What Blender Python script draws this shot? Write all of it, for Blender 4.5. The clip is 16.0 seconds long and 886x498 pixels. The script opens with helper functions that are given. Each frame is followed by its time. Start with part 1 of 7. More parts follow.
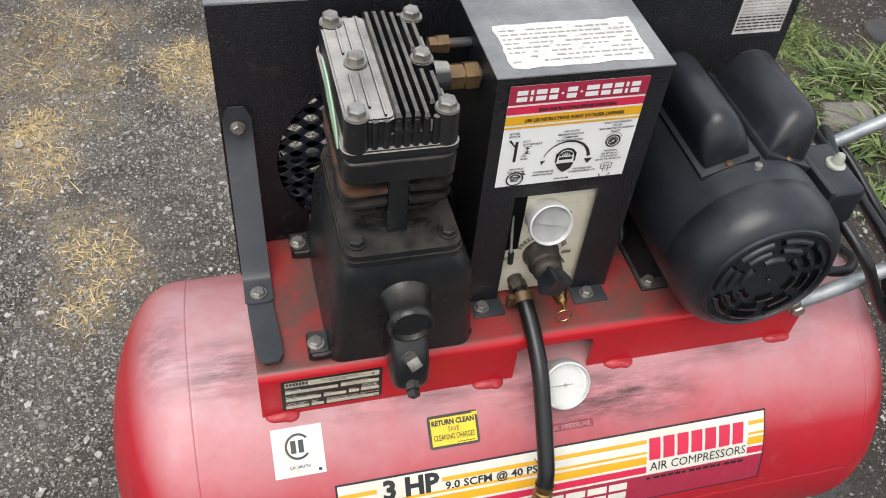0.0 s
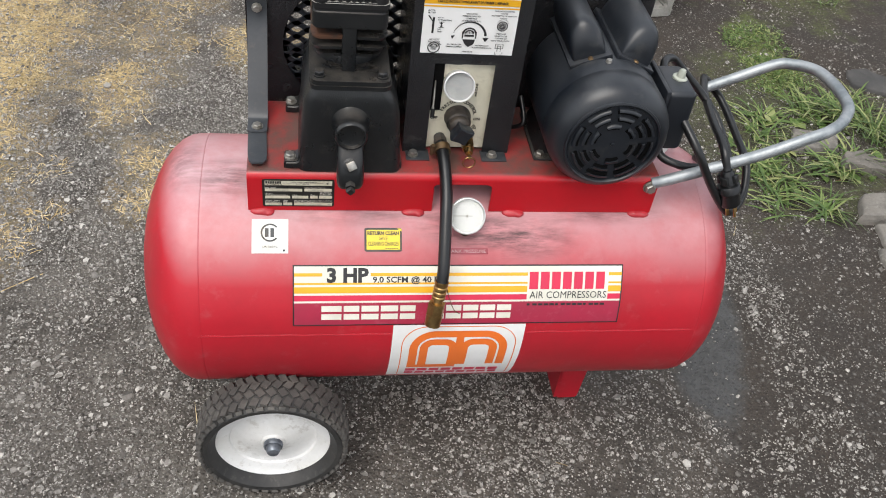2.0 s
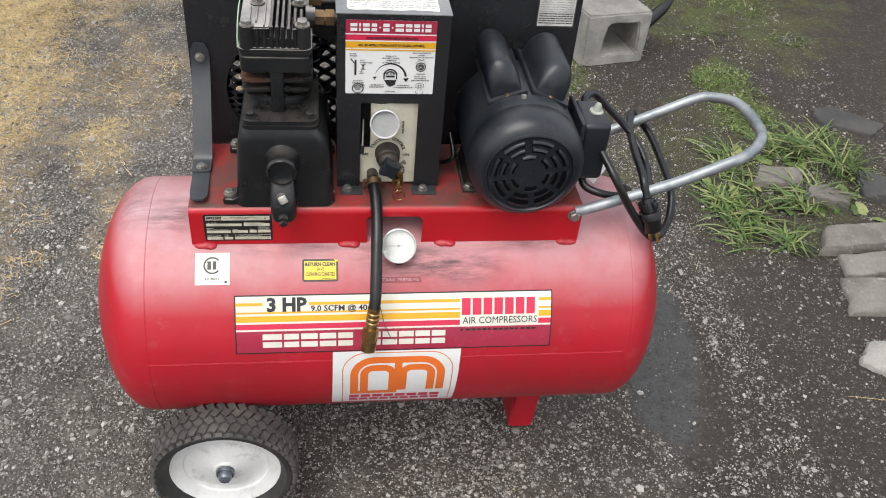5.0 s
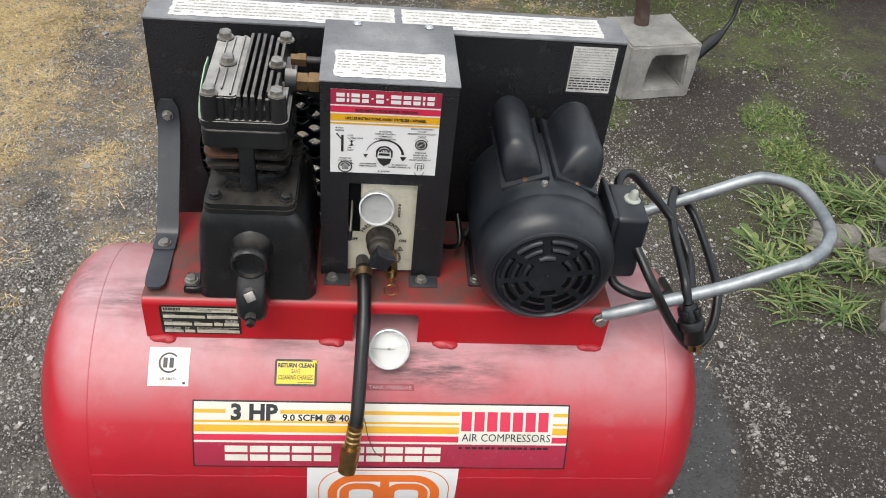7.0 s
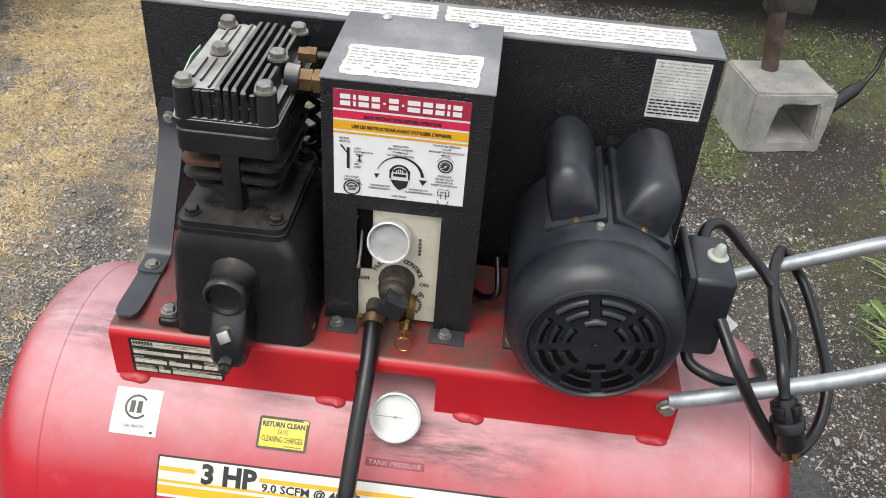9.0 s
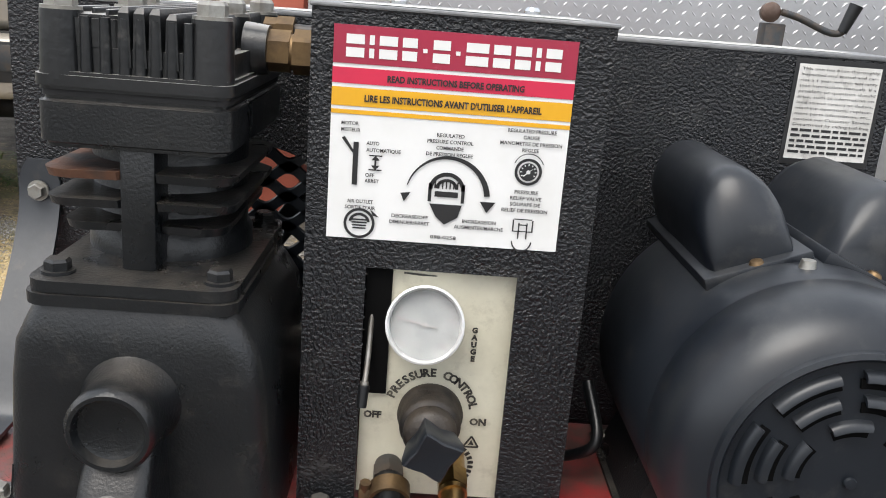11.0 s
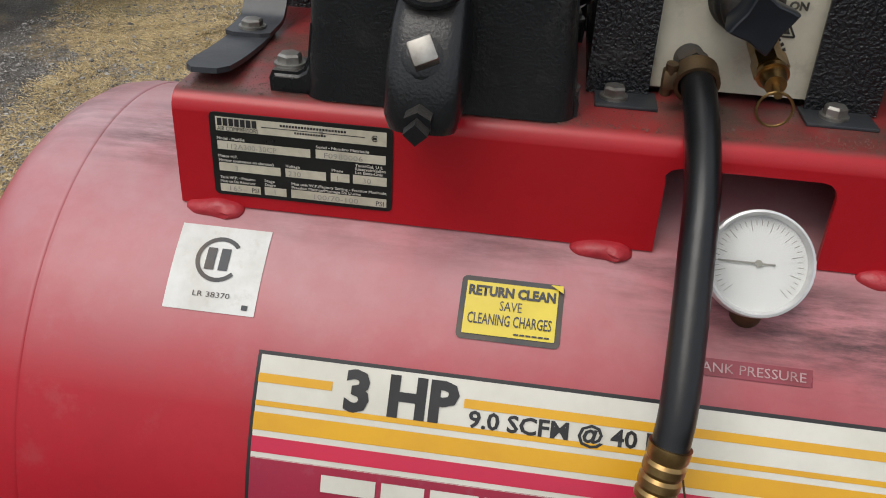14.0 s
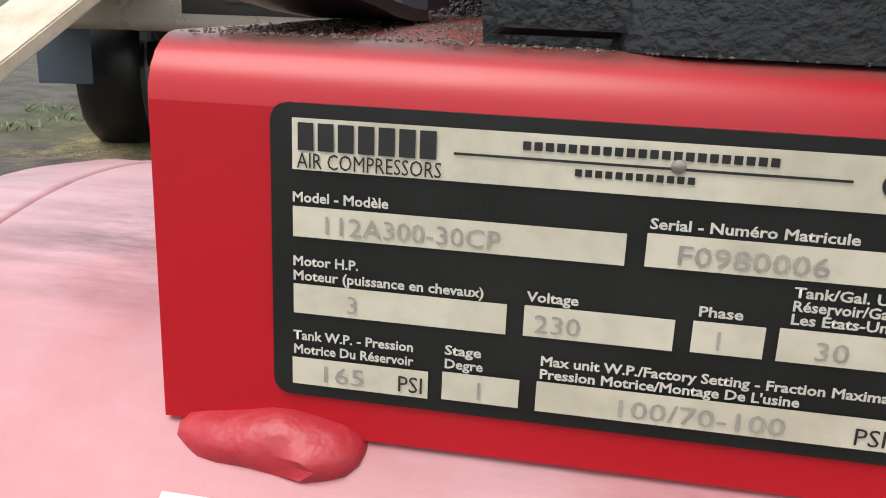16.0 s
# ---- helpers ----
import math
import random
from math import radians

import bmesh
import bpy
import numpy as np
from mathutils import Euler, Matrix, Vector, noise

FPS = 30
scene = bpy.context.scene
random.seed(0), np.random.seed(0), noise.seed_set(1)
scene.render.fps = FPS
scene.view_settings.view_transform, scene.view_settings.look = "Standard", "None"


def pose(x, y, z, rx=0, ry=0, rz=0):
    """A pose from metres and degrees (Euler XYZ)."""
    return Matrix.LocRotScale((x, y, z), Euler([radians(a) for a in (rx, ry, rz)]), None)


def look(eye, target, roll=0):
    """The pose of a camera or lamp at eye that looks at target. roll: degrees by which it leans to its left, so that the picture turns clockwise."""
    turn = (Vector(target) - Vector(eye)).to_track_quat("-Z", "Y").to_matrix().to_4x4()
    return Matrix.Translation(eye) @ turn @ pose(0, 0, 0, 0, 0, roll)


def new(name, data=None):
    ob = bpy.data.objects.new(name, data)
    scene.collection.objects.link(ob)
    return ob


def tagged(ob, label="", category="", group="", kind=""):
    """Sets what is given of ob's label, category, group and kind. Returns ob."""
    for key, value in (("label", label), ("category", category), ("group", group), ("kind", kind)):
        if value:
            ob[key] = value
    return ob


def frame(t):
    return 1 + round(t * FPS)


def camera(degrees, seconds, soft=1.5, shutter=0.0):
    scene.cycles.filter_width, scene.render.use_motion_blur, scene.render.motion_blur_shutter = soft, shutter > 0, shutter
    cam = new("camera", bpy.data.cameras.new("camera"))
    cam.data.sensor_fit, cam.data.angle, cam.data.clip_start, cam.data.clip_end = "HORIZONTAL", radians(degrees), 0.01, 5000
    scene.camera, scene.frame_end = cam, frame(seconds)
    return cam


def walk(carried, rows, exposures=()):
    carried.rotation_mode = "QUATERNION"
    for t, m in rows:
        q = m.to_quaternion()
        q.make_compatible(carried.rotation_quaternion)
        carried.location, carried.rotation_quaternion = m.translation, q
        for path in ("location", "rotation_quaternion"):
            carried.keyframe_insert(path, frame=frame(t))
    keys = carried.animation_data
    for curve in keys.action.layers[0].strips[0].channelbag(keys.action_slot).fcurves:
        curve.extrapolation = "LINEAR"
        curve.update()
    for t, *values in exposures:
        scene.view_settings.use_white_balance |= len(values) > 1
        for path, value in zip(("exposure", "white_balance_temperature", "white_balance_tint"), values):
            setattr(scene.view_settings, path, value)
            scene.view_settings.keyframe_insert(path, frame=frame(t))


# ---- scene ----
cam = camera(53.8, 16.0, soft=1.0)
PATH = [
    (0, (-0.291, -0.624, 1.352), (0.143, 0.682, -0.099), 6.4),
    (0.5, (-0.204, -0.767, 1.384), (0.098, 0.646, 0.002), 5.9),
    (1, (-0.244, -0.922, 1.38), (0.043, 0.521, 0.026), 5.5),
    (1.5, (-0.279, -1.034, 1.406), (0.028, 0.41, 0.057), 6.8),
    (2, (-0.209, -1.13, 1.416), (0.099, 0.315, 0.068), 8.2),
    (2.5, (-0.145, -1.218, 1.416), (0.157, 0.233, 0.074), 8.0),
    (3, (-0.114, -1.244, 1.428), (0.161, 0.229, 0.103), 6.7),
    (3.5, (-0.105, -1.252, 1.442), (0.157, 0.244, 0.141), 6.2),
    (5.8, (-0.078, -1.159, 1.447), (0.192, 0.379, 0.198), 5.3),
    (6, (-0.079, -1.115, 1.442), (0.192, 0.425, 0.194), 5.3),
    (6.5, (-0.085, -1.009, 1.432), (0.202, 0.517, 0.171), 5.6),
    (7, (-0.01, -0.964, 1.423), (0.18, 0.571, 0.154), 6.3),
    (7.5, (0.077, -0.932, 1.415), (0.083, 0.597, 0.125), 6.3),
    (8, (0.114, -0.909, 1.414), (0.029, 0.612, 0.119), 5.0),
    (8.2, (0.12, -0.905, 1.415), (0.01, 0.614, 0.118), 4.4),
    (10.5, (0.026, -0.519, 0.925), (0.062, 1.354, 0.223), 4.7),
    (11, (0.002, -0.527, 0.918), (0.064, 1.394, 0.363), 4.5),
    (11.5, (0.003, -0.54, 0.93), (0.065, 1.386, 0.394), 4.6),
    (12, (-0.01, -0.555, 0.895), (0.028, 1.36, 0.322), 4.3),
    (12.5, (-0.027, -0.561, 0.852), (-0.010, 1.286, 0.083), 4.4),
    (13, (-0.049, -0.564, 0.823), (-0.062, 1.196, -0.126), 4.6),
    (13.5, (-0.059, -0.564, 0.802), (-0.119, 1.136, -0.25), 4.7),
    (14, (-0.085, -0.543, 0.783), (-0.284, 1.172, -0.227), 3.0),
    (14.5, (-0.151, -0.476, 0.726), (-0.518, 1.339, -0.032), 1.7),
    (15, (-0.225, -0.355, 0.664), (-0.587, 1.506, 0.027), 2.6),
    (15.5, (-0.24, -0.277, 0.633), (-0.594, 1.616, 0.094), 2.7),
    (16, (-0.221, -0.234, 0.612), (-0.557, 1.656, 0.05), 2.3),
]
walk(cam, [(t, look(eye, target, roll)) for t, eye, target, roll in PATH], [(0.0, 0.66), (1.0, 0.70), (3.5, 0.72), (8.2, 0.62), (10.5, 1.2), (11.0, 1.05), (11.5, 1.0), (12.0, 1.0), (12.5, 1.25), (13.0, 0.85), (13.5, 0.26), (14.0, 0.04), (14.5, 0.36), (15.0, 0.42), (15.5, 0.80), (16.0, 0.80)])

# ---- light: an overcast sky with a weak, wide sun ----
world = bpy.data.worlds.new("sky")
scene.world = world
world.use_nodes = True
wn = world.node_tree.nodes
sky = wn.new("ShaderNodeTexSky")
sky.sky_type, sky.sun_disc = "NISHITA", False
sky.sun_elevation, sky.sun_rotation = radians(55), radians(200)
sky.air_density, sky.dust_density, sky.ozone_density = 1.0, 6.0, 1.0
pale = wn.new("ShaderNodeMix")
pale.data_type = "RGBA"
pale.inputs[0].default_value = 0.72
pale.inputs[7].default_value = (8.2, 8.6, 9.2, 1)
world.node_tree.links.new(sky.outputs[0], pale.inputs[6])
world.node_tree.links.new(pale.outputs[2], wn["Background"].inputs[0])
wn["Background"].inputs[1].default_value = 0.097
sun_data = bpy.data.lights.new("sun", "SUN")
sun_data.energy, sun_data.angle, sun_data.color = 1.4, radians(40), (1.0, 0.97, 0.92)
sun = new("sun", sun_data)
sun.matrix_world = look((-2.5, -3.0, 8.0), (0, 0, 0))

# ---- materials ----
def material(name, base, other=None, rough=0.5, metal=0.0, scale=12.0, low=0.4, high=0.65, grain=180.0, grain_mix=0.25,
             bump=0.0, bump_scale=200.0, bump_size=0.001, rough_var=0.12, coat=0.0, wear=None, wear_amount=0.0, each=0.0,
             dust=None, dust_amount=0.0, dust_from=0.5, dust_to=0.95, dust_even=0.0, sheen=0.0, smudges=()):
    """Principled surface: two colours by a broad noise, a fine grain, relief, optional worn patches and a tint on
    upward faces: settled dust, with painted sky sheen on the tank.
    """
    m = bpy.data.materials.new(name)
    m.use_nodes = True
    nt = m.node_tree
    n, l = nt.nodes, nt.links
    p = n["Principled BSDF"]
    p.inputs["Metallic"].default_value = metal
    p.inputs["Coat Weight"].default_value = coat
    co = n.new("ShaderNodeTexCoord").outputs["Object"]

    def noise_node(sc, detail=4.0, rg=0.55):
        t = n.new("ShaderNodeTexNoise")
        t.inputs["Scale"].default_value, t.inputs["Detail"].default_value, t.inputs["Roughness"].default_value = sc, detail, rg
        l.new(co, t.inputs["Vector"])
        return t.outputs[0]

    def ramp(src, a, b):
        r = n.new("ShaderNodeMapRange")
        r.inputs[1].default_value, r.inputs[2].default_value = a, b
        l.new(src, r.inputs[0])
        return r.outputs[0]

    def mix(f, a, b, blend="MIX"):
        x = n.new("ShaderNodeMix")
        x.data_type, x.blend_type = "RGBA", blend
        for s, v in ((x.inputs[0], f), (x.inputs[6], a), (x.inputs[7], b)):
            if isinstance(v, (int, float)):
                s.default_value = v
            elif isinstance(v, tuple):
                s.default_value = (*v, 1)
            else:
                l.new(v, s)
        return x.outputs[2]

    other = other or tuple(c * 0.75 for c in base)
    broad = noise_node(scale)
    col = mix(ramp(broad, low, high), base, other)
    fine = noise_node(grain, 6.0, 0.7)
    dark = tuple(c * 0.45 for c in base)
    g = n.new("ShaderNodeMath")
    g.operation = "MULTIPLY"
    l.new(ramp(fine, 0.45, 0.75), g.inputs[0])
    g.inputs[1].default_value = grain_mix
    col = mix(g.outputs[0], col, dark)
    if wear:
        w = n.new("ShaderNodeMath")
        w.operation = "MULTIPLY"
        l.new(ramp(noise_node(scale * 3.1, 8.0, 0.7), 0.56, 0.66), w.inputs[0])
        w.inputs[1].default_value = wear_amount
        col = mix(w.outputs[0], col, wear)
    if dust:
        up = n.new("ShaderNodeSeparateXYZ")
        l.new(n.new("ShaderNodeNewGeometry").outputs["Normal"], up.inputs[0])
        d = n.new("ShaderNodeMath")
        d.operation = "MULTIPLY"
        l.new(ramp(up.outputs[2], dust_from, dust_to), d.inputs[0])
        dn = n.new("ShaderNodeMapRange")
        for k, value in enumerate((0.35, 0.6, dust_even, 1.0)):
            dn.inputs[k + 1].default_value = value
        l.new(noise_node(scale * 2.3, 6.0, 0.65), dn.inputs[0])
        l.new(dn.outputs[0], d.inputs[1])
        d2 = n.new("ShaderNodeMath")
        d2.operation = "MULTIPLY"
        l.new(d.outputs[0], d2.inputs[0])
        d2.inputs[1].default_value = dust_amount
        col = mix(d2.outputs[0], col, dust)
    p.inputs["Sheen Weight"].default_value = sheen
    p.inputs["Sheen Roughness"].default_value = 0.45
    for sx, sy, sz, rx, rr, amount in smudges:
        # grime rubbed along the surface
        mp = n.new("ShaderNodeMapping")
        mp.vector_type = "TEXTURE"
        mp.inputs[1].default_value, mp.inputs[3].default_value = (sx, sy, sz), (rx, rr, rr)
        l.new(co, mp.inputs[0])
        ln = n.new("ShaderNodeVectorMath")
        ln.operation = "LENGTH"
        l.new(mp.outputs[0], ln.inputs[0])
        st = n.new("ShaderNodeMapping")
        st.inputs[3].default_value = (14, 70, 70)
        l.new(co, st.inputs[0])
        tx = n.new("ShaderNodeTexNoise")
        tx.inputs["Scale"].default_value, tx.inputs["Detail"].default_value, tx.inputs["Roughness"].default_value = 1.0, 6.0, 0.7
        l.new(st.outputs[0], tx.inputs["Vector"])
        q = n.new("ShaderNodeMath")
        q.operation = "MULTIPLY"
        l.new(ramp(ln.outputs[1], 1.0, 0.2), q.inputs[0])
        l.new(ramp(tx.outputs[0], 0.38, 0.62), q.inputs[1])
        q2 = n.new("ShaderNodeMath")
        q2.operation = "MULTIPLY"
        l.new(q.outputs[0], q2.inputs[0])
        q2.inputs[1].default_value = amount
        col = mix(q2.outputs[0], col, (0.05, 0.022, 0.024))
    if each:
        info = n.new("ShaderNodeObjectInfo").outputs["Random"]
        col = mix(ramp(info, 0.0, 1.0 / each if each < 1 else 1.0), col, mix(1.0, col, (0.62, 0.6, 0.58), "MULTIPLY"))
    l.new(col, p.inputs["Base Color"])
    r = n.new("ShaderNodeMapRange")
    r.inputs[3].default_value, r.inputs[4].default_value = max(0.03, rough - rough_var), min(1.0, rough + rough_var)
    l.new(noise_node(scale * 1.7, 5.0, 0.6), r.inputs[0])
    l.new(r.outputs[0], p.inputs["Roughness"])
    if bump:
        b = n.new("ShaderNodeBump")
        b.inputs["Strength"].default_value, b.inputs["Distance"].default_value = bump, bump_size
        l.new(noise_node(bump_scale, 3.0, 0.5), b.inputs["Height"])
        l.new(b.outputs[0], p.inputs["Normal"])
    return m


# the tank's dust tint holds chalky fading plus sky sheen painted on upward faces
RED = material("tank_red_paint", (0.43, 0.010, 0.022), (0.36, 0.012, 0.022), rough=0.40, scale=7, grain=90, grain_mix=0.12,
               bump=0.06, bump_scale=45, wear=(0.46, 0.14, 0.15), wear_amount=0.18, dust=(0.55, 0.41, 0.43), dust_amount=0.78, dust_from=0.50, dust_to=1.0, dust_even=0.7,
               smudges=((0.12, -0.13, 0.505, 0.12, 0.04, 1.0), (0.04, -0.12, 0.52, 0.09, 0.035, 0.95), (-0.33, -0.04, 0.55, 0.06, 0.05, 0.75), (-0.10, -0.10, 0.53, 0.22, 0.025, 0.5), (-0.40, 0.0, 0.53, 0.04, 0.08, 0.6), (0.25, -0.1, 0.53, 0.15, 0.02, 0.5)))
RED.node_tree.nodes["Principled BSDF"].inputs["Specular IOR Level"].default_value = 0.5
SADDLE_RED = material("saddle_red_paint", (0.45, 0.006, 0.014), (0.40, 0.008, 0.014), rough=0.33, scale=9, grain=110, grain_mix=0.1,
                      bump=0.04, bump_scale=60, dust=(0.085, 0.062, 0.052), dust_amount=0.92, dust_from=0.75, dust_even=0.42)
WELD_RED = material("weld_red_paint", (0.42, 0.03, 0.04), (0.36, 0.02, 0.03), rough=0.42, scale=60, bump=0.5, bump_scale=160, bump_size=0.002)
CRINKLE = material("black_crinkle_paint", (0.006, 0.0068, 0.0085), (0.009, 0.010, 0.012), rough=0.24, scale=10, grain=420, grain_mix=0.2,
                   bump=1.0, bump_scale=430, bump_size=0.0022, wear=(0.10, 0.095, 0.085), wear_amount=0.14)
WORN_TOP = material("worn_black_top_paint", (0.15, 0.155, 0.16), (0.25, 0.25, 0.25), rough=0.42, scale=14, grain=240, grain_mix=0.4,
                    bump=0.5, bump_scale=200, bump_size=0.0015)
CAST = material("black_cast_iron", (0.0066, 0.0078, 0.0092), (0.0125, 0.0135, 0.0145), rough=0.30, scale=16, grain=240, grain_mix=0.3,
                bump=0.40, bump_scale=560, bump_size=0.0008, wear=(0.045, 0.041, 0.037), wear_amount=0.3,
                dust=(0.062, 0.055, 0.047), dust_amount=0.75, dust_from=0.35)
RUSTY = material("rusty_cast_iron", (0.10, 0.045, 0.025), (0.03, 0.026, 0.024), rough=0.6, scale=30, low=0.45, high=0.6, bump=0.5, bump_scale=300)
ALLOY = material("worn_black_alloy", (0.0085, 0.0093, 0.0105), (0.016, 0.0165, 0.0175), rough=0.32, scale=9, grain=260, grain_mix=0.35,
                 bump=0.25, bump_scale=240, bump_size=0.0009, dust=(0.40, 0.385, 0.355), dust_amount=0.95, dust_from=0.75, dust_even=0.5, wear=(0.12, 0.12, 0.12), wear_amount=0.2)
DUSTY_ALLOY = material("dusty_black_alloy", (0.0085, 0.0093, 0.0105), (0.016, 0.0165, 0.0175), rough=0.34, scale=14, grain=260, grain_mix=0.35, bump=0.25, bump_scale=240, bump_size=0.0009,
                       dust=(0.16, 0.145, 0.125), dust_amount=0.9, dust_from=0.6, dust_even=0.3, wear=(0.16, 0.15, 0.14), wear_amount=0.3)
MOTOR_BLACK = material("motor_black_paint", (0.0075, 0.0098, 0.0140), (0.011, 0.0138, 0.0185), rough=0.36, scale=9, grain=120, grain_mix=0.15,
                       bump=0.06, bump_scale=130, wear=(0.055, 0.053, 0.050), wear_amount=0.35, dust=(0.042, 0.044, 0.047), dust_amount=0.5, dust_from=0.1)
RUBBER = material("black_rubber", (0.0055, 0.006, 0.007), (0.009, 0.0095, 0.010), rough=0.34, scale=30, grain=300, bump=0.15, bump_scale=300)
SIDEWALL = material("dark_sidewall_rubber", (0.020, 0.020, 0.020), (0.036, 0.034, 0.032), rough=0.6, scale=22, grain=160, grain_mix=0.3, bump=0.2, bump_scale=200, wear=(0.09, 0.083, 0.073), wear_amount=0.35)
TYRE = material("dusty_tyre_rubber", (0.055, 0.052, 0.048), (0.10, 0.093, 0.083), rough=0.8, scale=26, grain=200, grain_mix=0.3, bump=0.5,
                bump_scale=220, bump_size=0.0015)
WHITE_METAL = material("white_wheel_paint", (0.74, 0.74, 0.73), (0.64, 0.63, 0.60), rough=0.3, scale=12, grain=150, grain_mix=0.12,
                       wear=(0.35, 0.32, 0.28), wear_amount=0.5)
CHROME = material("chrome", (0.72, 0.73, 0.74), (0.62, 0.63, 0.64), rough=0.13, metal=1.0, scale=20, grain_mix=0.1, rough_var=0.06)
ZINC = material("dull_zinc_bolt", (0.40, 0.39, 0.36), (0.27, 0.25, 0.22), rough=0.42, metal=0.85, scale=70, grain=400, grain_mix=0.3)
STEEL = material("galvanised_tube", (0.36, 0.38, 0.39), (0.21, 0.235, 0.25), rough=0.48, metal=0.65, scale=30, grain=200, grain_mix=0.25)
STRAP_BLACK = material("painted_strap_steel", (0.030, 0.034, 0.040), (0.045, 0.049, 0.055), rough=0.4, scale=14, grain=200, bump=0.1, bump_scale=200,
                       wear=(0.10, 0.085, 0.07), wear_amount=0.25)
HUB_STEEL = material("dull_axle_cap", (0.20, 0.22, 0.25), (0.10, 0.11, 0.13), rough=0.4, metal=0.6, scale=60, grain=300, grain_mix=0.4)
BRASS = material("brass", (0.46, 0.30, 0.12), (0.30, 0.19, 0.08), rough=0.33, metal=1.0, scale=60, grain=300, grain_mix=0.35)
DIRTY_BRASS = material("tarnished_brass", (0.20, 0.13, 0.065), (0.11, 0.075, 0.045), rough=0.5, metal=0.8, scale=60, grain=300, grain_mix=0.4)
CREAM = material("cream_panel_paint", (0.62, 0.59, 0.47), (0.54, 0.51, 0.40), rough=0.4, scale=18, grain=120, grain_mix=0.15,
                 wear=(0.25, 0.22, 0.16), wear_amount=0.25, bump=0.05)
WHITE_FILM = material("white_label_film", (0.78, 0.78, 0.77), (0.72, 0.72, 0.70), rough=0.34, scale=16, grain=80, grain_mix=0.05, bump=0.08, bump_scale=40)
WORN_PAPER = material("worn_white_label", (0.70, 0.69, 0.66), (0.55, 0.54, 0.51), rough=0.5, scale=30, grain=180, grain_mix=0.25,
                      wear=(0.34, 0.33, 0.31), wear_amount=0.6, bump=0.2, bump_scale=90)
AGED_FILM = material("aged_white_film", (0.66, 0.66, 0.63), (0.58, 0.57, 0.52), rough=0.4, scale=30, low=0.45, high=0.6, grain=160, grain_mix=0.12, wear=(0.42, 0.39, 0.30), wear_amount=0.25)
CREAM_FILM = material("cream_label_film", (0.72, 0.70, 0.62), (0.64, 0.62, 0.53), rough=0.34, scale=16, grain=120, grain_mix=0.08)
YELLOW_FILM = material("yellow_label_film", (0.74, 0.58, 0.03), (0.68, 0.52, 0.03), rough=0.35, scale=20, grain=90, grain_mix=0.08)
AMBER_FILM = material("amber_stripe_film", (0.76, 0.40, 0.015), (0.70, 0.36, 0.02), rough=0.34, scale=20, grain=90, grain_mix=0.06)
CRIMSON_FILM = material("crimson_stripe_film", (0.62, 0.025, 0.07), (0.56, 0.025, 0.07), rough=0.34, scale=20, grain=90, grain_mix=0.06)
MAROON_FILM = material("maroon_stripe_film", (0.36, 0.022, 0.055), (0.32, 0.025, 0.055), rough=0.34, scale=20, grain=90, grain_mix=0.08,
                       wear=(0.45, 0.12, 0.16), wear_amount=0.25)
ORANGE_FILM = material("orange_emblem_film", (0.80, 0.17, 0.025), (0.74, 0.16, 0.03), rough=0.36, scale=20, grain=90, grain_mix=0.05)
INK = material("black_ink", (0.016, 0.016, 0.017), (0.025, 0.025, 0.026), rough=0.4, scale=40, grain=200, grain_mix=0.1)
WORN_INK = material("worn_black_ink", (0.028, 0.026, 0.022), (0.10, 0.09, 0.07), rough=0.5, scale=120, low=0.5, high=0.6, grain=400)
GREY_INK = material("grey_stamped_ink", (0.28, 0.27, 0.24), (0.36, 0.35, 0.30), rough=0.5, scale=80, grain=400)
PALE_INK = material("pale_print", (0.58, 0.57, 0.50), (0.52, 0.51, 0.45), rough=0.4, scale=60)
# near-black with little gloss: the shade inside openings, put into the colour
VOID_BLACK = material("painted_shade_black", (0.003, 0.003, 0.0032), (0.004, 0.004, 0.004), rough=0.9, scale=20)
VOID_BLACK.node_tree.nodes["Principled BSDF"].inputs["Specular IOR Level"].default_value = 0.08
BRIGHT_RIM = material("brushed_gauge_rim", (0.80, 0.80, 0.79), (0.66, 0.66, 0.65), rough=0.38, metal=0.45, scale=40, grain=300, grain_mix=0.1)
HAZY_FACE = material("hazed_dial_face", (0.36, 0.37, 0.37), (0.46, 0.46, 0.46), rough=0.6, scale=60, grain=500, grain_mix=0.1)
FADED_MARKS = material("faded_dial_print", (0.50, 0.49, 0.48), (0.44, 0.38, 0.38), rough=0.5, scale=60)
GRIMY_PLASTIC = material("grimy_black_plastic", (0.010, 0.0095, 0.009), (0.034, 0.027, 0.021), rough=0.55, scale=45, low=0.42, high=0.6, grain=500, grain_mix=0.3, bump=0.4, bump_scale=500, dust=(0.07, 0.054, 0.04), dust_amount=0.6, dust_from=0.0)
DARK_HOLE = material("dark_inner_steel", (0.008, 0.008, 0.009), (0.012, 0.012, 0.012), rough=0.7, scale=20)
GREEN_TAPE = material("pale_green_tape", (0.36, 0.52, 0.36), (0.30, 0.45, 0.31), rough=0.6, scale=30)
CLEAR = material("clear_lens", (0.92, 0.93, 0.93), (0.92, 0.93, 0.93), rough=0.06, grain_mix=0.0, rough_var=0.03)
CLEAR.node_tree.nodes["Principled BSDF"].inputs["Transmission Weight"].default_value = 1.0
CLEAR.node_tree.nodes["Principled BSDF"].inputs["IOR"].default_value = 1.3
MILKY = material("milky_plastic", (0.38, 0.40, 0.34), (0.30, 0.33, 0.28), rough=0.4, scale=50)
CONCRETE = material("weathered_concrete", (0.36, 0.35, 0.32), (0.25, 0.245, 0.225), rough=0.9, scale=12, grain=160, grain_mix=0.5, bump=0.9, bump_scale=140,
                    bump_size=0.004, wear=(0.19, 0.19, 0.14), wear_amount=0.6)
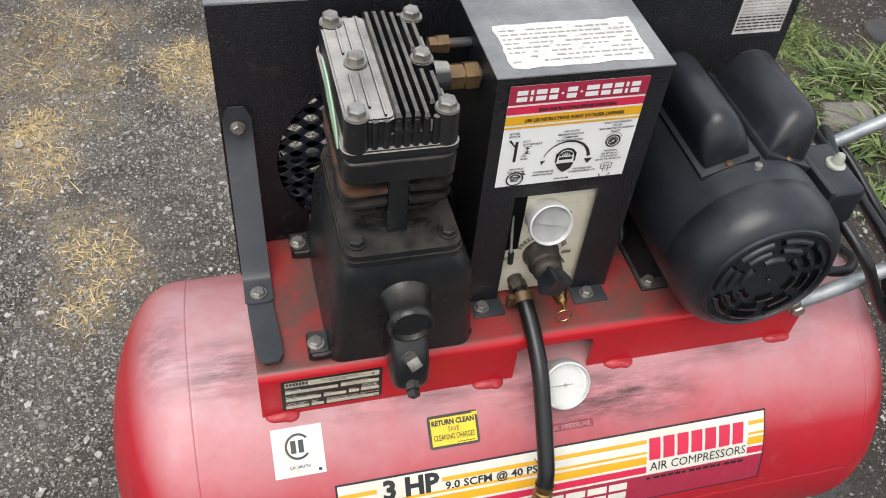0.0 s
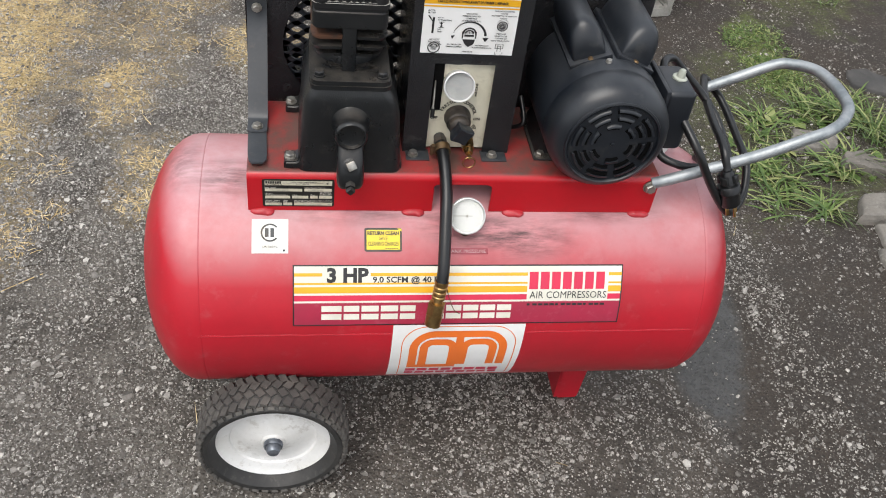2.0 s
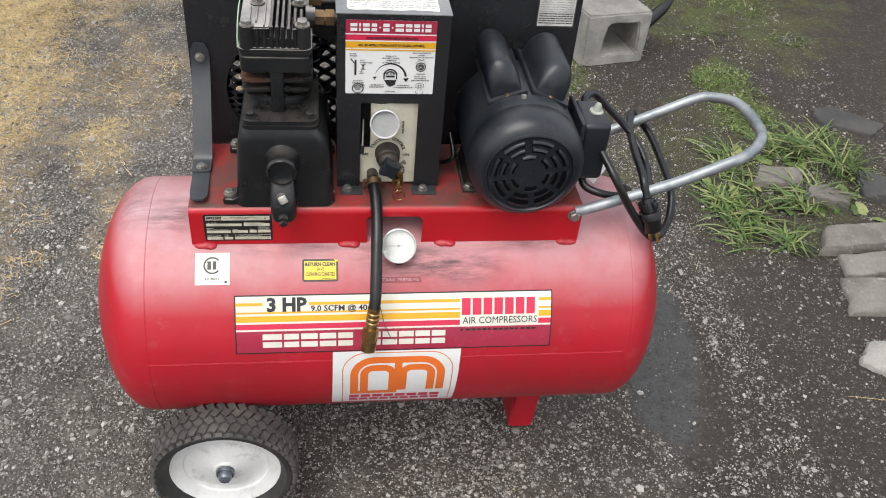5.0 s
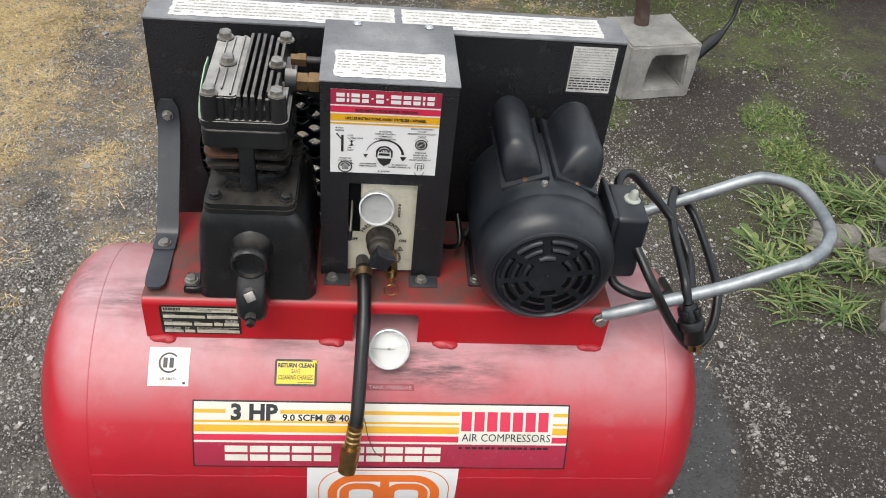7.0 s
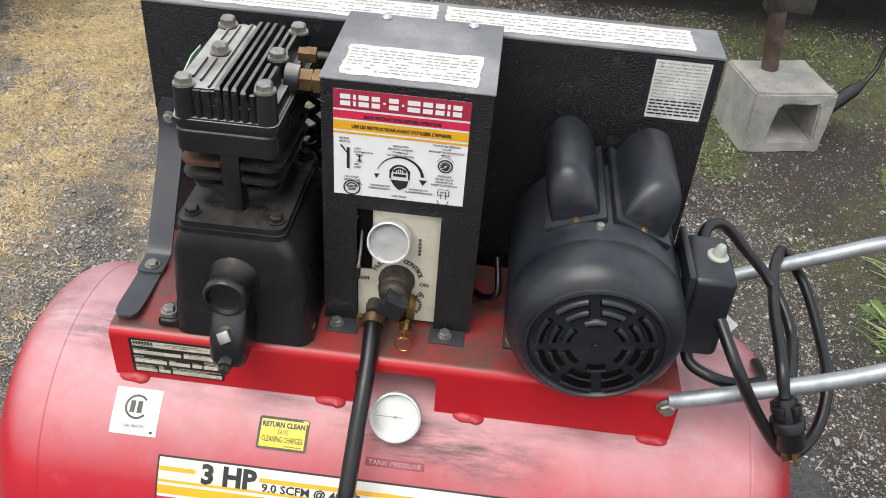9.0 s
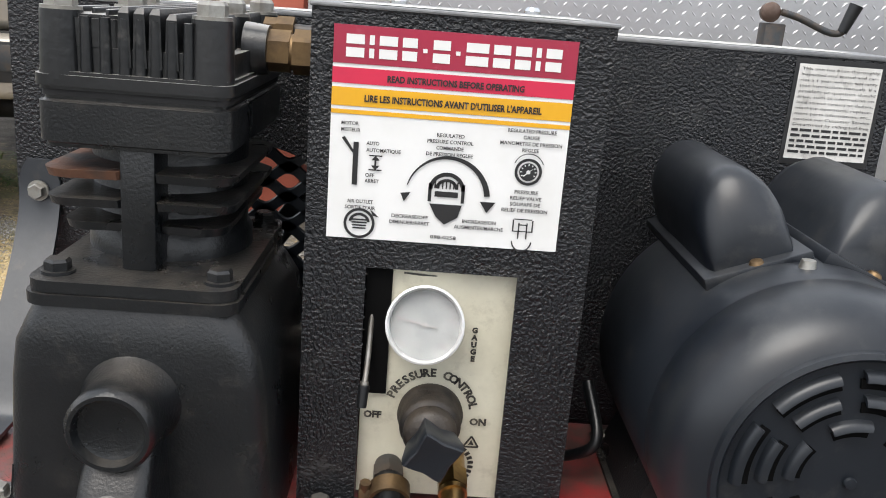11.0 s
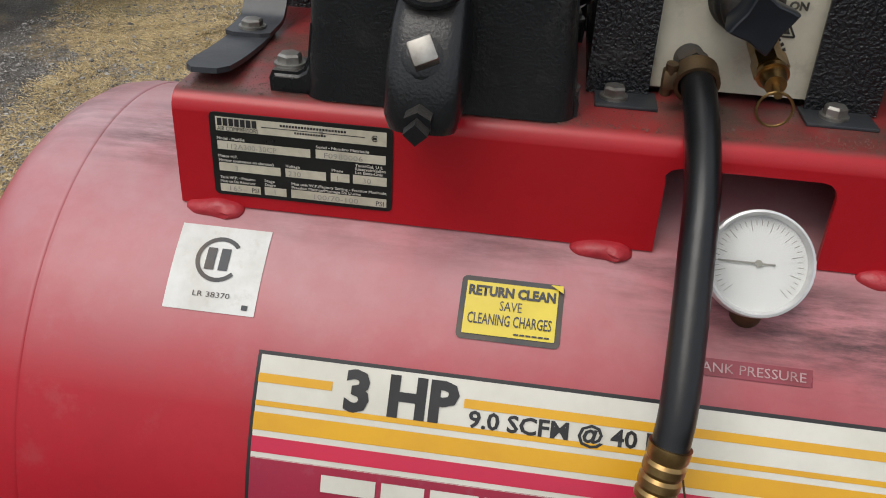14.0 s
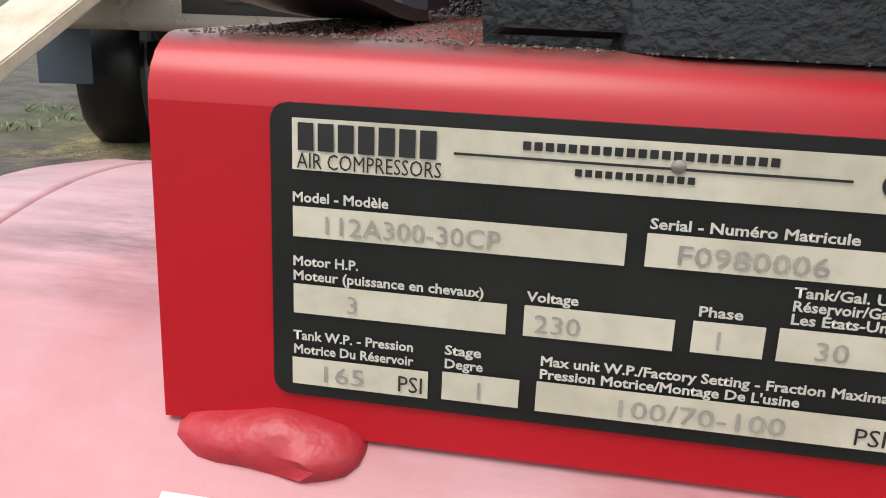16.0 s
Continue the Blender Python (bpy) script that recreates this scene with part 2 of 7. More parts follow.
PAVER = material("grey_paving_stone", (0.24, 0.225, 0.20), (0.12, 0.113, 0.10), rough=0.9, scale=9, grain=150, grain_mix=0.5, bump=0.9, bump_scale=90,
                 bump_size=0.004, wear=(0.40, 0.385, 0.34), wear_amount=0.7, each=0.9)
SLATE = material("dark_slate", (0.05, 0.049, 0.048), (0.075, 0.072, 0.068), rough=0.85, scale=9, grain=150, bump=0.7, bump_scale=70, bump_size=0.003)
WOOD = material("pale_sawn_wood", (0.60, 0.51, 0.40), (0.48, 0.39, 0.29), rough=0.7, scale=8, grain=60, grain_mix=0.35, bump=0.3, bump_scale=60)
TRUCK_PAINT = material("champagne_truck_paint", (0.36, 0.33, 0.28), (0.33, 0.30, 0.26), rough=0.3, metal=0.3, scale=4, grain_mix=0.08)
TRUCK_DARK = material("black_chassis", (0.012, 0.012, 0.013), (0.02, 0.019, 0.018), rough=0.7, scale=10)
FLAP = material("blue_grey_mudflap", (0.10, 0.13, 0.16), (0.08, 0.10, 0.13), rough=0.6, scale=6)
TREAD = material("aluminium_tread_plate", (0.60, 0.60, 0.62), (0.52, 0.52, 0.54), rough=0.42, metal=0.75, scale=3, grain=60, grain_mix=0.15)
RUST_RED = material("rust_red_paint", (0.40, 0.10, 0.06), (0.32, 0.08, 0.05), rough=0.6, scale=5)
GREY_IRON = material("dark_grey_iron", (0.05, 0.054, 0.058), (0.09, 0.07, 0.055), rough=0.5, metal=0.4, scale=30, grain=200)
RUSTY_POST = material("rusty_jack_post", (0.10, 0.065, 0.05), (0.16, 0.12, 0.10), rough=0.6, metal=0.4, scale=25, grain=160)


# ---- mesh helpers ----
def part(name, bm, mat, parent=None, label="", angle=38):
    """Link a bmesh as one mesh object under a thing or a part."""
    me = bpy.data.meshes.new(name)
    bm.to_mesh(me)
    bm.free()
    return link_mesh(name, me, mat, parent, label, angle)


def link_mesh(name, me, mat, parent=None, label="", angle=38):
    me.materials.clear()
    me.materials.append(mat)
    if len(me.polygons):
        me.polygons.foreach_set("use_smooth", [True] * len(me.polygons))
        me.set_sharp_from_angle(angle=radians(angle))
    ob = new(name, me)
    if parent:
        ob.parent = parent
    if label:
        ob["label"] = label
    return ob


def thing(name, label, category, x=0.0, y=0.0, z=0.0, group=""):
    e = new(name)
    e.empty_display_size = 0.1
    e.location = (x, y, z)
    return tagged(e, label, category, group)


def B():
    return bmesh.new()


def box(bm, x0, x1, y0, y1, z0, z1, bev=0.0, seg=2, m=None):
    g = bmesh.ops.create_cube(bm, size=1.0, matrix=Matrix.Translation(((x0 + x1) / 2, (y0 + y1) / 2, (z0 + z1) / 2)) @ Matrix.Diagonal((x1 - x0, y1 - y0, z1 - z0, 1)))
    vs = g["verts"]
    if m:
        bmesh.ops.transform(bm, matrix=m, verts=vs)
    if bev:
        es = list({e for v in vs for e in v.link_edges})
        bmesh.ops.bevel(bm, geom=es, offset=bev, segments=seg, affect="EDGES", profile=0.5, clamp_overlap=True)
    return bm


def along(p0, p1):
    d = Vector(p1) - Vector(p0)
    return Matrix.Translation((Vector(p0) + Vector(p1)) / 2) @ d.to_track_quat("Z", "Y").to_matrix().to_4x4(), d.length


def rod(bm, p0, p1, r0, r1=None, n=20):
    m, length = along(p0, p1)
    bmesh.ops.create_cone(bm, cap_ends=True, cap_tris=False, segments=n, radius1=r0, radius2=r0 if r1 is None else r1, depth=length, matrix=m)
    return bm


def lathe(bm, origin, axis, prof, n=48, closed=False):
    """Turn a profile of (radius, distance along the axis) round the axis."""
    q = Vector(axis).normalized().to_track_quat("Z", "Y").to_matrix().to_4x4()
    m = Matrix.Translation(origin) @ q
    rings = []
    for r, h in prof:
        if r < 1e-6:
            rings.append([bm.verts.new(m @ Vector((0, 0, h)))])
        else:
            rings.append([bm.verts.new(m @ Vector((r * math.cos(2 * math.pi * i / n), r * math.sin(2 * math.pi * i / n), h))) for i in range(n)])
    pairs = list(zip(rings, rings[1:])) + ([(rings[-1], rings[0])] if closed else [])
    for a, b in pairs:
        for i in range(n):
            j = (i + 1) % n
            if len(a) == 1 and len(b) == 1:
                continue
            if len(a) == 1:
                bm.faces.new((a[0], b[j], b[i]))
            elif len(b) == 1:
                bm.faces.new((a[i], a[j], b[0]))
            else:
                bm.faces.new((a[i], a[j], b[j], b[i]))
    bmesh.ops.recalc_face_normals(bm, faces=bm.faces)
    return bm


def smooth_path(pts, steps=8):
    ps = [Vector(p) for p in pts]
    ps = [ps[0] * 2 - ps[1]] + ps + [ps[-1] * 2 - ps[-2]]
    out = []
    for i in range(1, len(ps) - 2):
        p0, p1, p2, p3 = ps[i - 1:i + 3]
        for k in range(steps):
            t = k / steps
            out.append(0.5 * ((2 * p1) + (p2 - p0) * t + (2 * p0 - 5 * p1 + 4 * p2 - p3) * t * t + (3 * p1 - p0 - 3 * p2 + p3) * t ** 3))
    out.append(ps[-2])
    return out


def tube(bm, pts, r, n=12, steps=8, squash=None):
    path = smooth_path(pts, steps) if steps > 1 else [Vector(p) for p in pts]
    up = Vector((0, 0, 1)) if abs((path[1] - path[0]).normalized().z) < 0.9 else Vector((0, 1, 0))
    rings = []
    for i, p in enumerate(path):
        d = (path[min(i + 1, len(path) - 1)] - path[max(i - 1, 0)]).normalized()
        side = d.cross(up).normalized()
        up = side.cross(d).normalized()
        rings.append([bm.verts.new(p + side * (r * math.cos(2 * math.pi * k / n)) + up * (r * math.sin(2 * math.pi * k / n))) for k in range(n)])
    for a, b in zip(rings, rings[1:]):
        for i in range(n):
            j = (i + 1) % n
            bm.faces.new((a[i], a[j], b[j], b[i]))
    bm.faces.new(rings[0])
    bm.faces.new(rings[-1])
    bmesh.ops.recalc_face_normals(bm, faces=bm.faces)
    return bm


def prism(bm, outline, d0, d1, place):
    """A flat outline of (u, v) made solid between depths d0 and d1; place(u, v, d) gives the point."""
    a = [bm.verts.new(place(u, v, d0)) for u, v in outline]
    b = [bm.verts.new(place(u, v, d1)) for u, v in outline]
    k = len(outline)
    bm.faces.new(a)
    bm.faces.new(b[::-1])
    for i in range(k):
        j = (i + 1) % k
        bm.faces.new((a[i], b[i], b[j], a[j]))
    bmesh.ops.recalc_face_normals(bm, faces=bm.faces)
    return bm


def round_rect(u0, u1, v0, v1, r, n=5):
    pts = []
    for cu, cv, a0 in ((u1 - r, v1 - r, 0), (u0 + r, v1 - r, 90), (u0 + r, v0 + r, 180), (u1 - r, v0 + r, 270)):
        for i in range(n + 1):
            a = radians(a0 + 90 * i / n)
            pts.append((cu + r * math.cos(a), cv + r * math.sin(a)))
    return pts


def hexhead(bm, p, axis, across=0.0125, h=0.006, washer=True):
    p, ax = Vector(p), Vector(axis).normalized()
    if washer:
        rod(bm, p, p + ax * 0.0018, across * 0.72, n=20)
    rod(bm, p + ax * 0.0015, p + ax * (0.0015 + h * 0.75), across * 0.577, n=6)
    rod(bm, p + ax * (0.0015 + h * 0.75), p + ax * (0.0015 + h), across * 0.577, across * 0.48, n=6)
    return bm


def bolt(parent, p, axis=(0, 0, 1), across=0.0125, h=0.006, mat=None, name="bolt"):
    return part(name, hexhead(B(), p, axis, across, h), mat or ZINC, parent, angle=25)

# ---- ground ----
def step(a, b, v):
    t = min(1.0, max(0.0, (v - a) / (b - a)))
    return t * t * (3 - 2 * t)


def ground_z(x, y):
    dip = -0.066 * step(0.25, 0.75, x) * (1 - step(0.5, 1.8, y)) * (1 - step(2.0, 3.5, x))
    far = -0.03 * step(0.35, 1.2, y)
    return -0.004 - 0.016 * step(0.1, 0.35, x) + dip + far


def ground_bump(x, y):
    near = 1 - step(3.0, 8.0, max(abs(x), abs(y)))
    return near * (0.010 * noise.noise(Vector((x * 3.1, y * 3.1, 0))) + 0.005 * noise.noise(Vector((x * 11, y * 11, 4))))


def settle(x, y):
    """How flat the ground is pressed under the machine."""
    d = math.hypot(x * 0.9, y * 1.2)
    return step(0.35, 0.8, d)


def gz(x, y):
    return ground_z(x, y) + ground_bump(x, y) * settle(x, y)


def build_ground():
    def spread(a, b, fine, grow, far):
        out, s = [a], fine
        while out[-1] < far:
            if out[-1] > b:
                s *= grow
            out.append(out[-1] + s)
        return out
    right = spread(0.0, 2.4, 0.045, 1.35, 1500)
    xs = sorted({*right, *[-v for v in right]})
    ahead = spread(0.0, 3.2, 0.045, 1.35, 1500)
    back = spread(0.0, 1.2, 0.06, 1.4, 1500)
    ys = sorted({*ahead, *[-v for v in back]})
    verts = [(x, y, gz(x, y)) for y in ys for x in xs]
    w = len(xs)
    faces = [(j * w + i, j * w + i + 1, (j + 1) * w + i + 1, (j + 1) * w + i) for j in range(len(ys) - 1) for i in range(w - 1)]
    me = bpy.data.meshes.new("ground")
    me.from_pydata(verts, [], faces)
    return me


def ground_material():
    m = bpy.data.materials.new("gravelly_earth")
    m.use_nodes = True
    nt = m.node_tree
    n, l = nt.nodes, nt.links
    p = n["Principled BSDF"]
    p.inputs["Roughness"].default_value = 0.92
    co = n.new("ShaderNodeTexCoord").outputs["Object"]

    def nz(sc, detail=5.0, rg=0.6):
        t = n.new("ShaderNodeTexNoise")
        t.inputs["Scale"].default_value, t.inputs["Detail"].default_value, t.inputs["Roughness"].default_value = sc, detail, rg
        l.new(co, t.inputs["Vector"])
        return t.outputs[0]

    def rg(src, a, b, lo=0.0, hi=1.0):
        r = n.new("ShaderNodeMapRange")
        for i, v in enumerate((a, b, lo, hi)):
            r.inputs[i + 1].default_value = v
        l.new(src, r.inputs[0])
        return r.outputs[0]

    def mx(f, a, b):
        x = n.new("ShaderNodeMix")
        x.data_type = "RGBA"
        for s, v in ((x.inputs[0], f), (x.inputs[6], a), (x.inputs[7], b)):
            if isinstance(v, tuple):
                s.default_value = (*v, 1)
            elif isinstance(v, (int, float)):
                s.default_value = v
            else:
                l.new(v, s)
        return x.outputs[2]

    def mul(a, b):
        x = n.new("ShaderNodeMath")
        x.operation = "MULTIPLY"
        l.new(a, x.inputs[0])
        if isinstance(b, (int, float)):
            x.inputs[1].default_value = b
        else:
            l.new(b, x.inputs[1])
        return x.outputs[0]

    def blob(cx, cy, rx, ry, turn=0.0, soft=0.5, wob=0.5, sc=3.0):
        """A ragged patch round a place, 1 inside."""
        mp = n.new("ShaderNodeMapping")
        mp.vector_type = "TEXTURE"
        mp.inputs[1].default_value = (cx, cy, 0)
        mp.inputs[2].default_value = (0, 0, radians(turn))
        mp.inputs[3].default_value = (rx, ry, 1000)
        l.new(co, mp.inputs[0])
        ln = n.new("ShaderNodeVectorMath")
        ln.operation = "LENGTH"
        l.new(mp.outputs[0], ln.inputs[0])
        ad = n.new("ShaderNodeMath")
        ad.operation = "ADD"
        l.new(ln.outputs[1], ad.inputs[0])
        l.new(rg(nz(sc, 6.0, 0.65), 0.3, 0.7, -wob, wob), ad.inputs[1])
        return rg(ad.outputs[0], 1.0 + soft * 0.5, 1.0 - soft * 0.5)

    sep = n.new("ShaderNodeSeparateXYZ")
    l.new(co, sep.inputs[0])
    # grey gravel on one side, brown bare earth on the other
    side = n.new("ShaderNodeMath")
    side.operation = "ADD"
    l.new(sep.outputs[0], side.inputs[0])
    l.new(rg(nz(1.6), 0.3, 0.7, -0.5, 0.5), side.inputs[1])
    earth = mx(rg(side.outputs[0], -0.5, 1.1), (0.138, 0.125, 0.108), (0.047, 0.036, 0.027))
    earth = mx(rg(nz(5.5), 0.40, 0.62), earth, mx(0.7, earth, (0.034, 0.028, 0.023)))
    # grit at three sizes
    for sc, lo, hi, amt, colour in ((60, 0.02, 0.36, 0.8, (0.25, 0.24, 0.22)), (120, 0.02, 0.34, 0.85, (0.34, 0.325, 0.30)), (260, 0.05, 0.34, 0.7, (0.24, 0.23, 0.21))):
        v = n.new("ShaderNodeTexVoronoi")
        v.inputs["Scale"].default_value = sc
        l.new(co, v.inputs["Vector"])
        spot = rg(v.outputs["Distance"], hi, lo)
        pick = n.new("ShaderNodeSeparateColor")
        l.new(v.outputs["Color"], pick.inputs[0])
        spot = mul(mul(spot, rg(pick.outputs[0], 0.45, 0.8)), amt)
        earth = mx(spot, earth, colour)
    earth = mx(mul(rg(nz(170, 4.0, 0.7), 0.45, 0.7), 0.75), earth, (0.024, 0.020, 0.017))
    # dry straw-coloured moss, green moss and dark spilt dust
    straw = (0.47, 0.345, 0.175)
    moss = (0.11, 0.15, 0.030)
    fib = rg(nz(75, 6.0, 0.75), 0.36, 0.60)
    for cx, cy, rx, ry, turn, wob, amt in ((-1.17, 1.45, 0.21, 0.75, 12, 0.55, 1.0), (-1.32, 2.15, 0.35, 0.45, 0, 0.7, 1.0), (-0.76, 1.45, 0.20, 0.32, 10, 0.9, 0.45), (-0.60, 0.66, 0.09, 0.16, 0, 0.9, 0.5), (-0.35, 1.35, 0.14, 0.14, 0, 0.9, 0.7),
                                            (-0.93, 0.55, 0.10, 0.20, 0, 0.9, 0.5), (-1.08, 0.80, 0.10, 0.24, 0, 0.8, 0.9), (-0.73, 1.08, 0.09, 0.15, 0, 0.9, 0.6), (-1.6, 3.3, 0.8, 0.8, 0, 0.8, 0.85), (-0.9, 2.6, 0.4, 0.5, 0, 0.8, 0.85), (0.6, 2.25, 0.35, 0.2, 0, 0.8, 0.35)):
        b = mul(mul(blob(cx, cy, rx, ry, turn, 0.6, wob, 5.0), fib), amt)
        earth = mx(b, earth, mx(rg(nz(9), 0.4, 0.7), straw, (0.32, 0.25, 0.12)))
    for cx, cy, rx, ry, amt in ((1.40, 1.43, 0.10, 0.22, 1.0), (1.15, 2.35, 0.6, 0.35, 0.55), (0.82, 1.75, 0.08, 0.25, 0.6), (1.75, 2.2, 0.35, 0.4, 0.45), (-2.4, 3.4, 0.8, 0.5, 0.6),
                               (1.3, 1.05, 0.4, 0.35, 0.35), (-1.3, 2.5, 0.5, 0.4, 0.4)):
        b = mul(mul(blob(cx, cy, rx, ry, 0, 0.7, 0.8, 6.0), fib), amt)
        earth = mx(b, earth, mx(rg(nz(12), 0.4, 0.7), moss, (0.12, 0.14, 0.035)))
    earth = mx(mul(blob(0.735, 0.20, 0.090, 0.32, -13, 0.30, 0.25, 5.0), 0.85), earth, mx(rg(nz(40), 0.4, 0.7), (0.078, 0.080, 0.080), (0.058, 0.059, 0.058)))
    far = n.new("ShaderNodeVectorMath")
    far.operation = "LENGTH"
    l.new(co, far.inputs[0])
    earth = mx(mul(rg(far.outputs[1], 5.0, 14.0), 0.85), earth, mx(rg(nz(0.6), 0.4, 0.6), (0.10, 0.11, 0.045), (0.12, 0.115, 0.10)))
    l.new(earth, p.inputs["Base Color"])
    v = n.new("ShaderNodeTexVoronoi")
    v.inputs["Scale"].default_value = 110
    l.new(co, v.inputs["Vector"])
    hsum = n.new("ShaderNodeMath")
    hsum.operation = "ADD"
    l.new(rg(v.outputs["Distance"], 0.0, 0.5, 0.6, 0.0), hsum.inputs[0])
    l.new(nz(45, 8.0, 0.7), hsum.inputs[1])
    bp = n.new("ShaderNodeBump")
    bp.inputs["Strength"].default_value, bp.inputs["Distance"].default_value = 1.0, 0.009
    l.new(hsum.outputs[0], bp.inputs["Height"])
    l.new(bp.outputs[0], p.inputs["Normal"])
    return m


EARTH = ground_material()
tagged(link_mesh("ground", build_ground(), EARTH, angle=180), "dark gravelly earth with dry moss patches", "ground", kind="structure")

# ---- air compressor: tank and running gear ----
TZ, TR = 0.345, 0.2112          # tank axis height and radius
XL, XR = -0.385, 0.437          # seams between shell and domed ends
compressor = thing("air_compressor", "red wheeled air compressor with black pump and motor on gravel", "air compressor")


def on_tank(u, v, d=0.0):
    """A place on the tank's skin: u along it, v the arc up from its widest line, d outwards."""
    a = v / TR
    return Vector((u, -(TR + d) * math.cos(a), TZ + (TR + d) * math.sin(a)))


def arc_at(z):
    return TR * math.asin((z - TZ) / TR)


def dome(x, sign, depth=0.098, n=10):
    return [(TR * math.cos(math.pi / 2 * i / n), x + sign * depth * math.sin(math.pi / 2 * i / n)) for i in range(n + 1)]


prof = [(max(r, 0.0), h) for r, h in dome(XL, -1, 0.093)][::-1]
prof[0] = (0.0, prof[0][1])
bead = lambda x: [(TR, x - 0.006), (TR + 0.0005, x - 0.0030), (TR + 0.0004, x - 0.0010), (TR - 0.00015, x - 0.0003), (TR - 0.00015, x + 0.0003), (TR + 0.0001, x + 0.0012), (TR, x + 0.003)]
right_end = dome(XR, 1, 0.093)
right_end[-1] = (0.0, right_end[-1][1])
prof = prof + bead(XL + 0.016) + [(TR, XL * (1 - k / 12) + XR * k / 12) for k in range(1, 12)] + bead(XR) + right_end[1:]
tank = part("tank", lathe(B(), (0, 0, TZ), (1, 0, 0), prof, n=144), RED, compressor, "faded red painted steel tank")
bm = B()
sv = arc_at(0.372)
tube(bm, [on_tank(XL + 0.01 + k * (XR - XL - 0.02) / 40, sv + 0.0006 * math.sin(k * 2.1), -0.0022) for k in range(41)], 0.0028, n=8, steps=1)
part("weld_seam", bm, RED, tank)

# saddle: a bent plate that carries pump, box and motor
SX0, SX1, SY0, SY1, STOP, SBOT = -0.297, 0.343, -0.097, 0.102, 0.604, 0.534
bm = B()
r, th = 0.011, 0.004
outline = []
for k in range(7):
    a = radians(180 - 15 * k)
    outline.append((SY0 + r + r * math.cos(a), STOP - r + r * math.sin(a)))
for k in range(7):
    a = radians(90 - 15 * k)
    outline.append((SY1 - r + r * math.cos(a), STOP - r + r * math.sin(a)))
inner = [(SY1 - th, STOP - r), (SY1 - r, STOP - th), (SY0 + r, STOP - th), (SY0 + th, STOP - r)]
prism(bm, outline + inner, SX0, SX1, lambda u, v, d: Vector((d, u, v)))
cut = [(-0.016, SBOT), (-0.016, 0.578)] + [(-0.008 + 0.009 * math.cos(radians(a)) - 0.001, 0.578 + 0.009 * math.sin(radians(a))) for a in (150, 120, 90)] + \
      [(0.066 + 0.009 * math.cos(radians(a)), 0.578 + 0.009 * math.sin(radians(a))) for a in (90, 60, 30)] + [(0.075, 0.578), (0.075, SBOT)]
face = [(SX0, STOP - r), (SX0, SBOT)] + cut + [(SX1, SBOT), (SX1, STOP - r)]
prism(bm, face, SY0, SY0 + th, lambda u, v, d: Vector((u, d, v)))
prism(bm, face, SY1 - th, SY1, lambda u, v, d: Vector((u, d, v)))
saddle = part("saddle", bm, SADDLE_RED, compressor, "bright red bent steel saddle with grimy top")
rng = random.Random(4)
for wx in (-0.276, -0.045, 0.115, 0.324):
    for wy, s in ((SY0, -1), (SY1, 1)):
        bm = B()
        bmesh.ops.create_icosphere(bm, subdivisions=3, radius=1.0, matrix=Matrix.Translation((wx, wy, 0.5315)) @ Matrix.Diagonal((0.0185, 0.0085, 0.0065, 1)))
        for v in bm.verts:
            v.co.z += 0.0015 * noise.noise(v.co * 90 + Vector((wx * 50, 0, 0)))
            v.co.y += 0.0015 * noise.noise(v.co * 110)
            v.co.y = wy + (v.co.y - wy) * (1.25 if v.co.x > wx + 0.006 else 0.95)
        part("weld_bead", bm, WELD_RED, saddle)

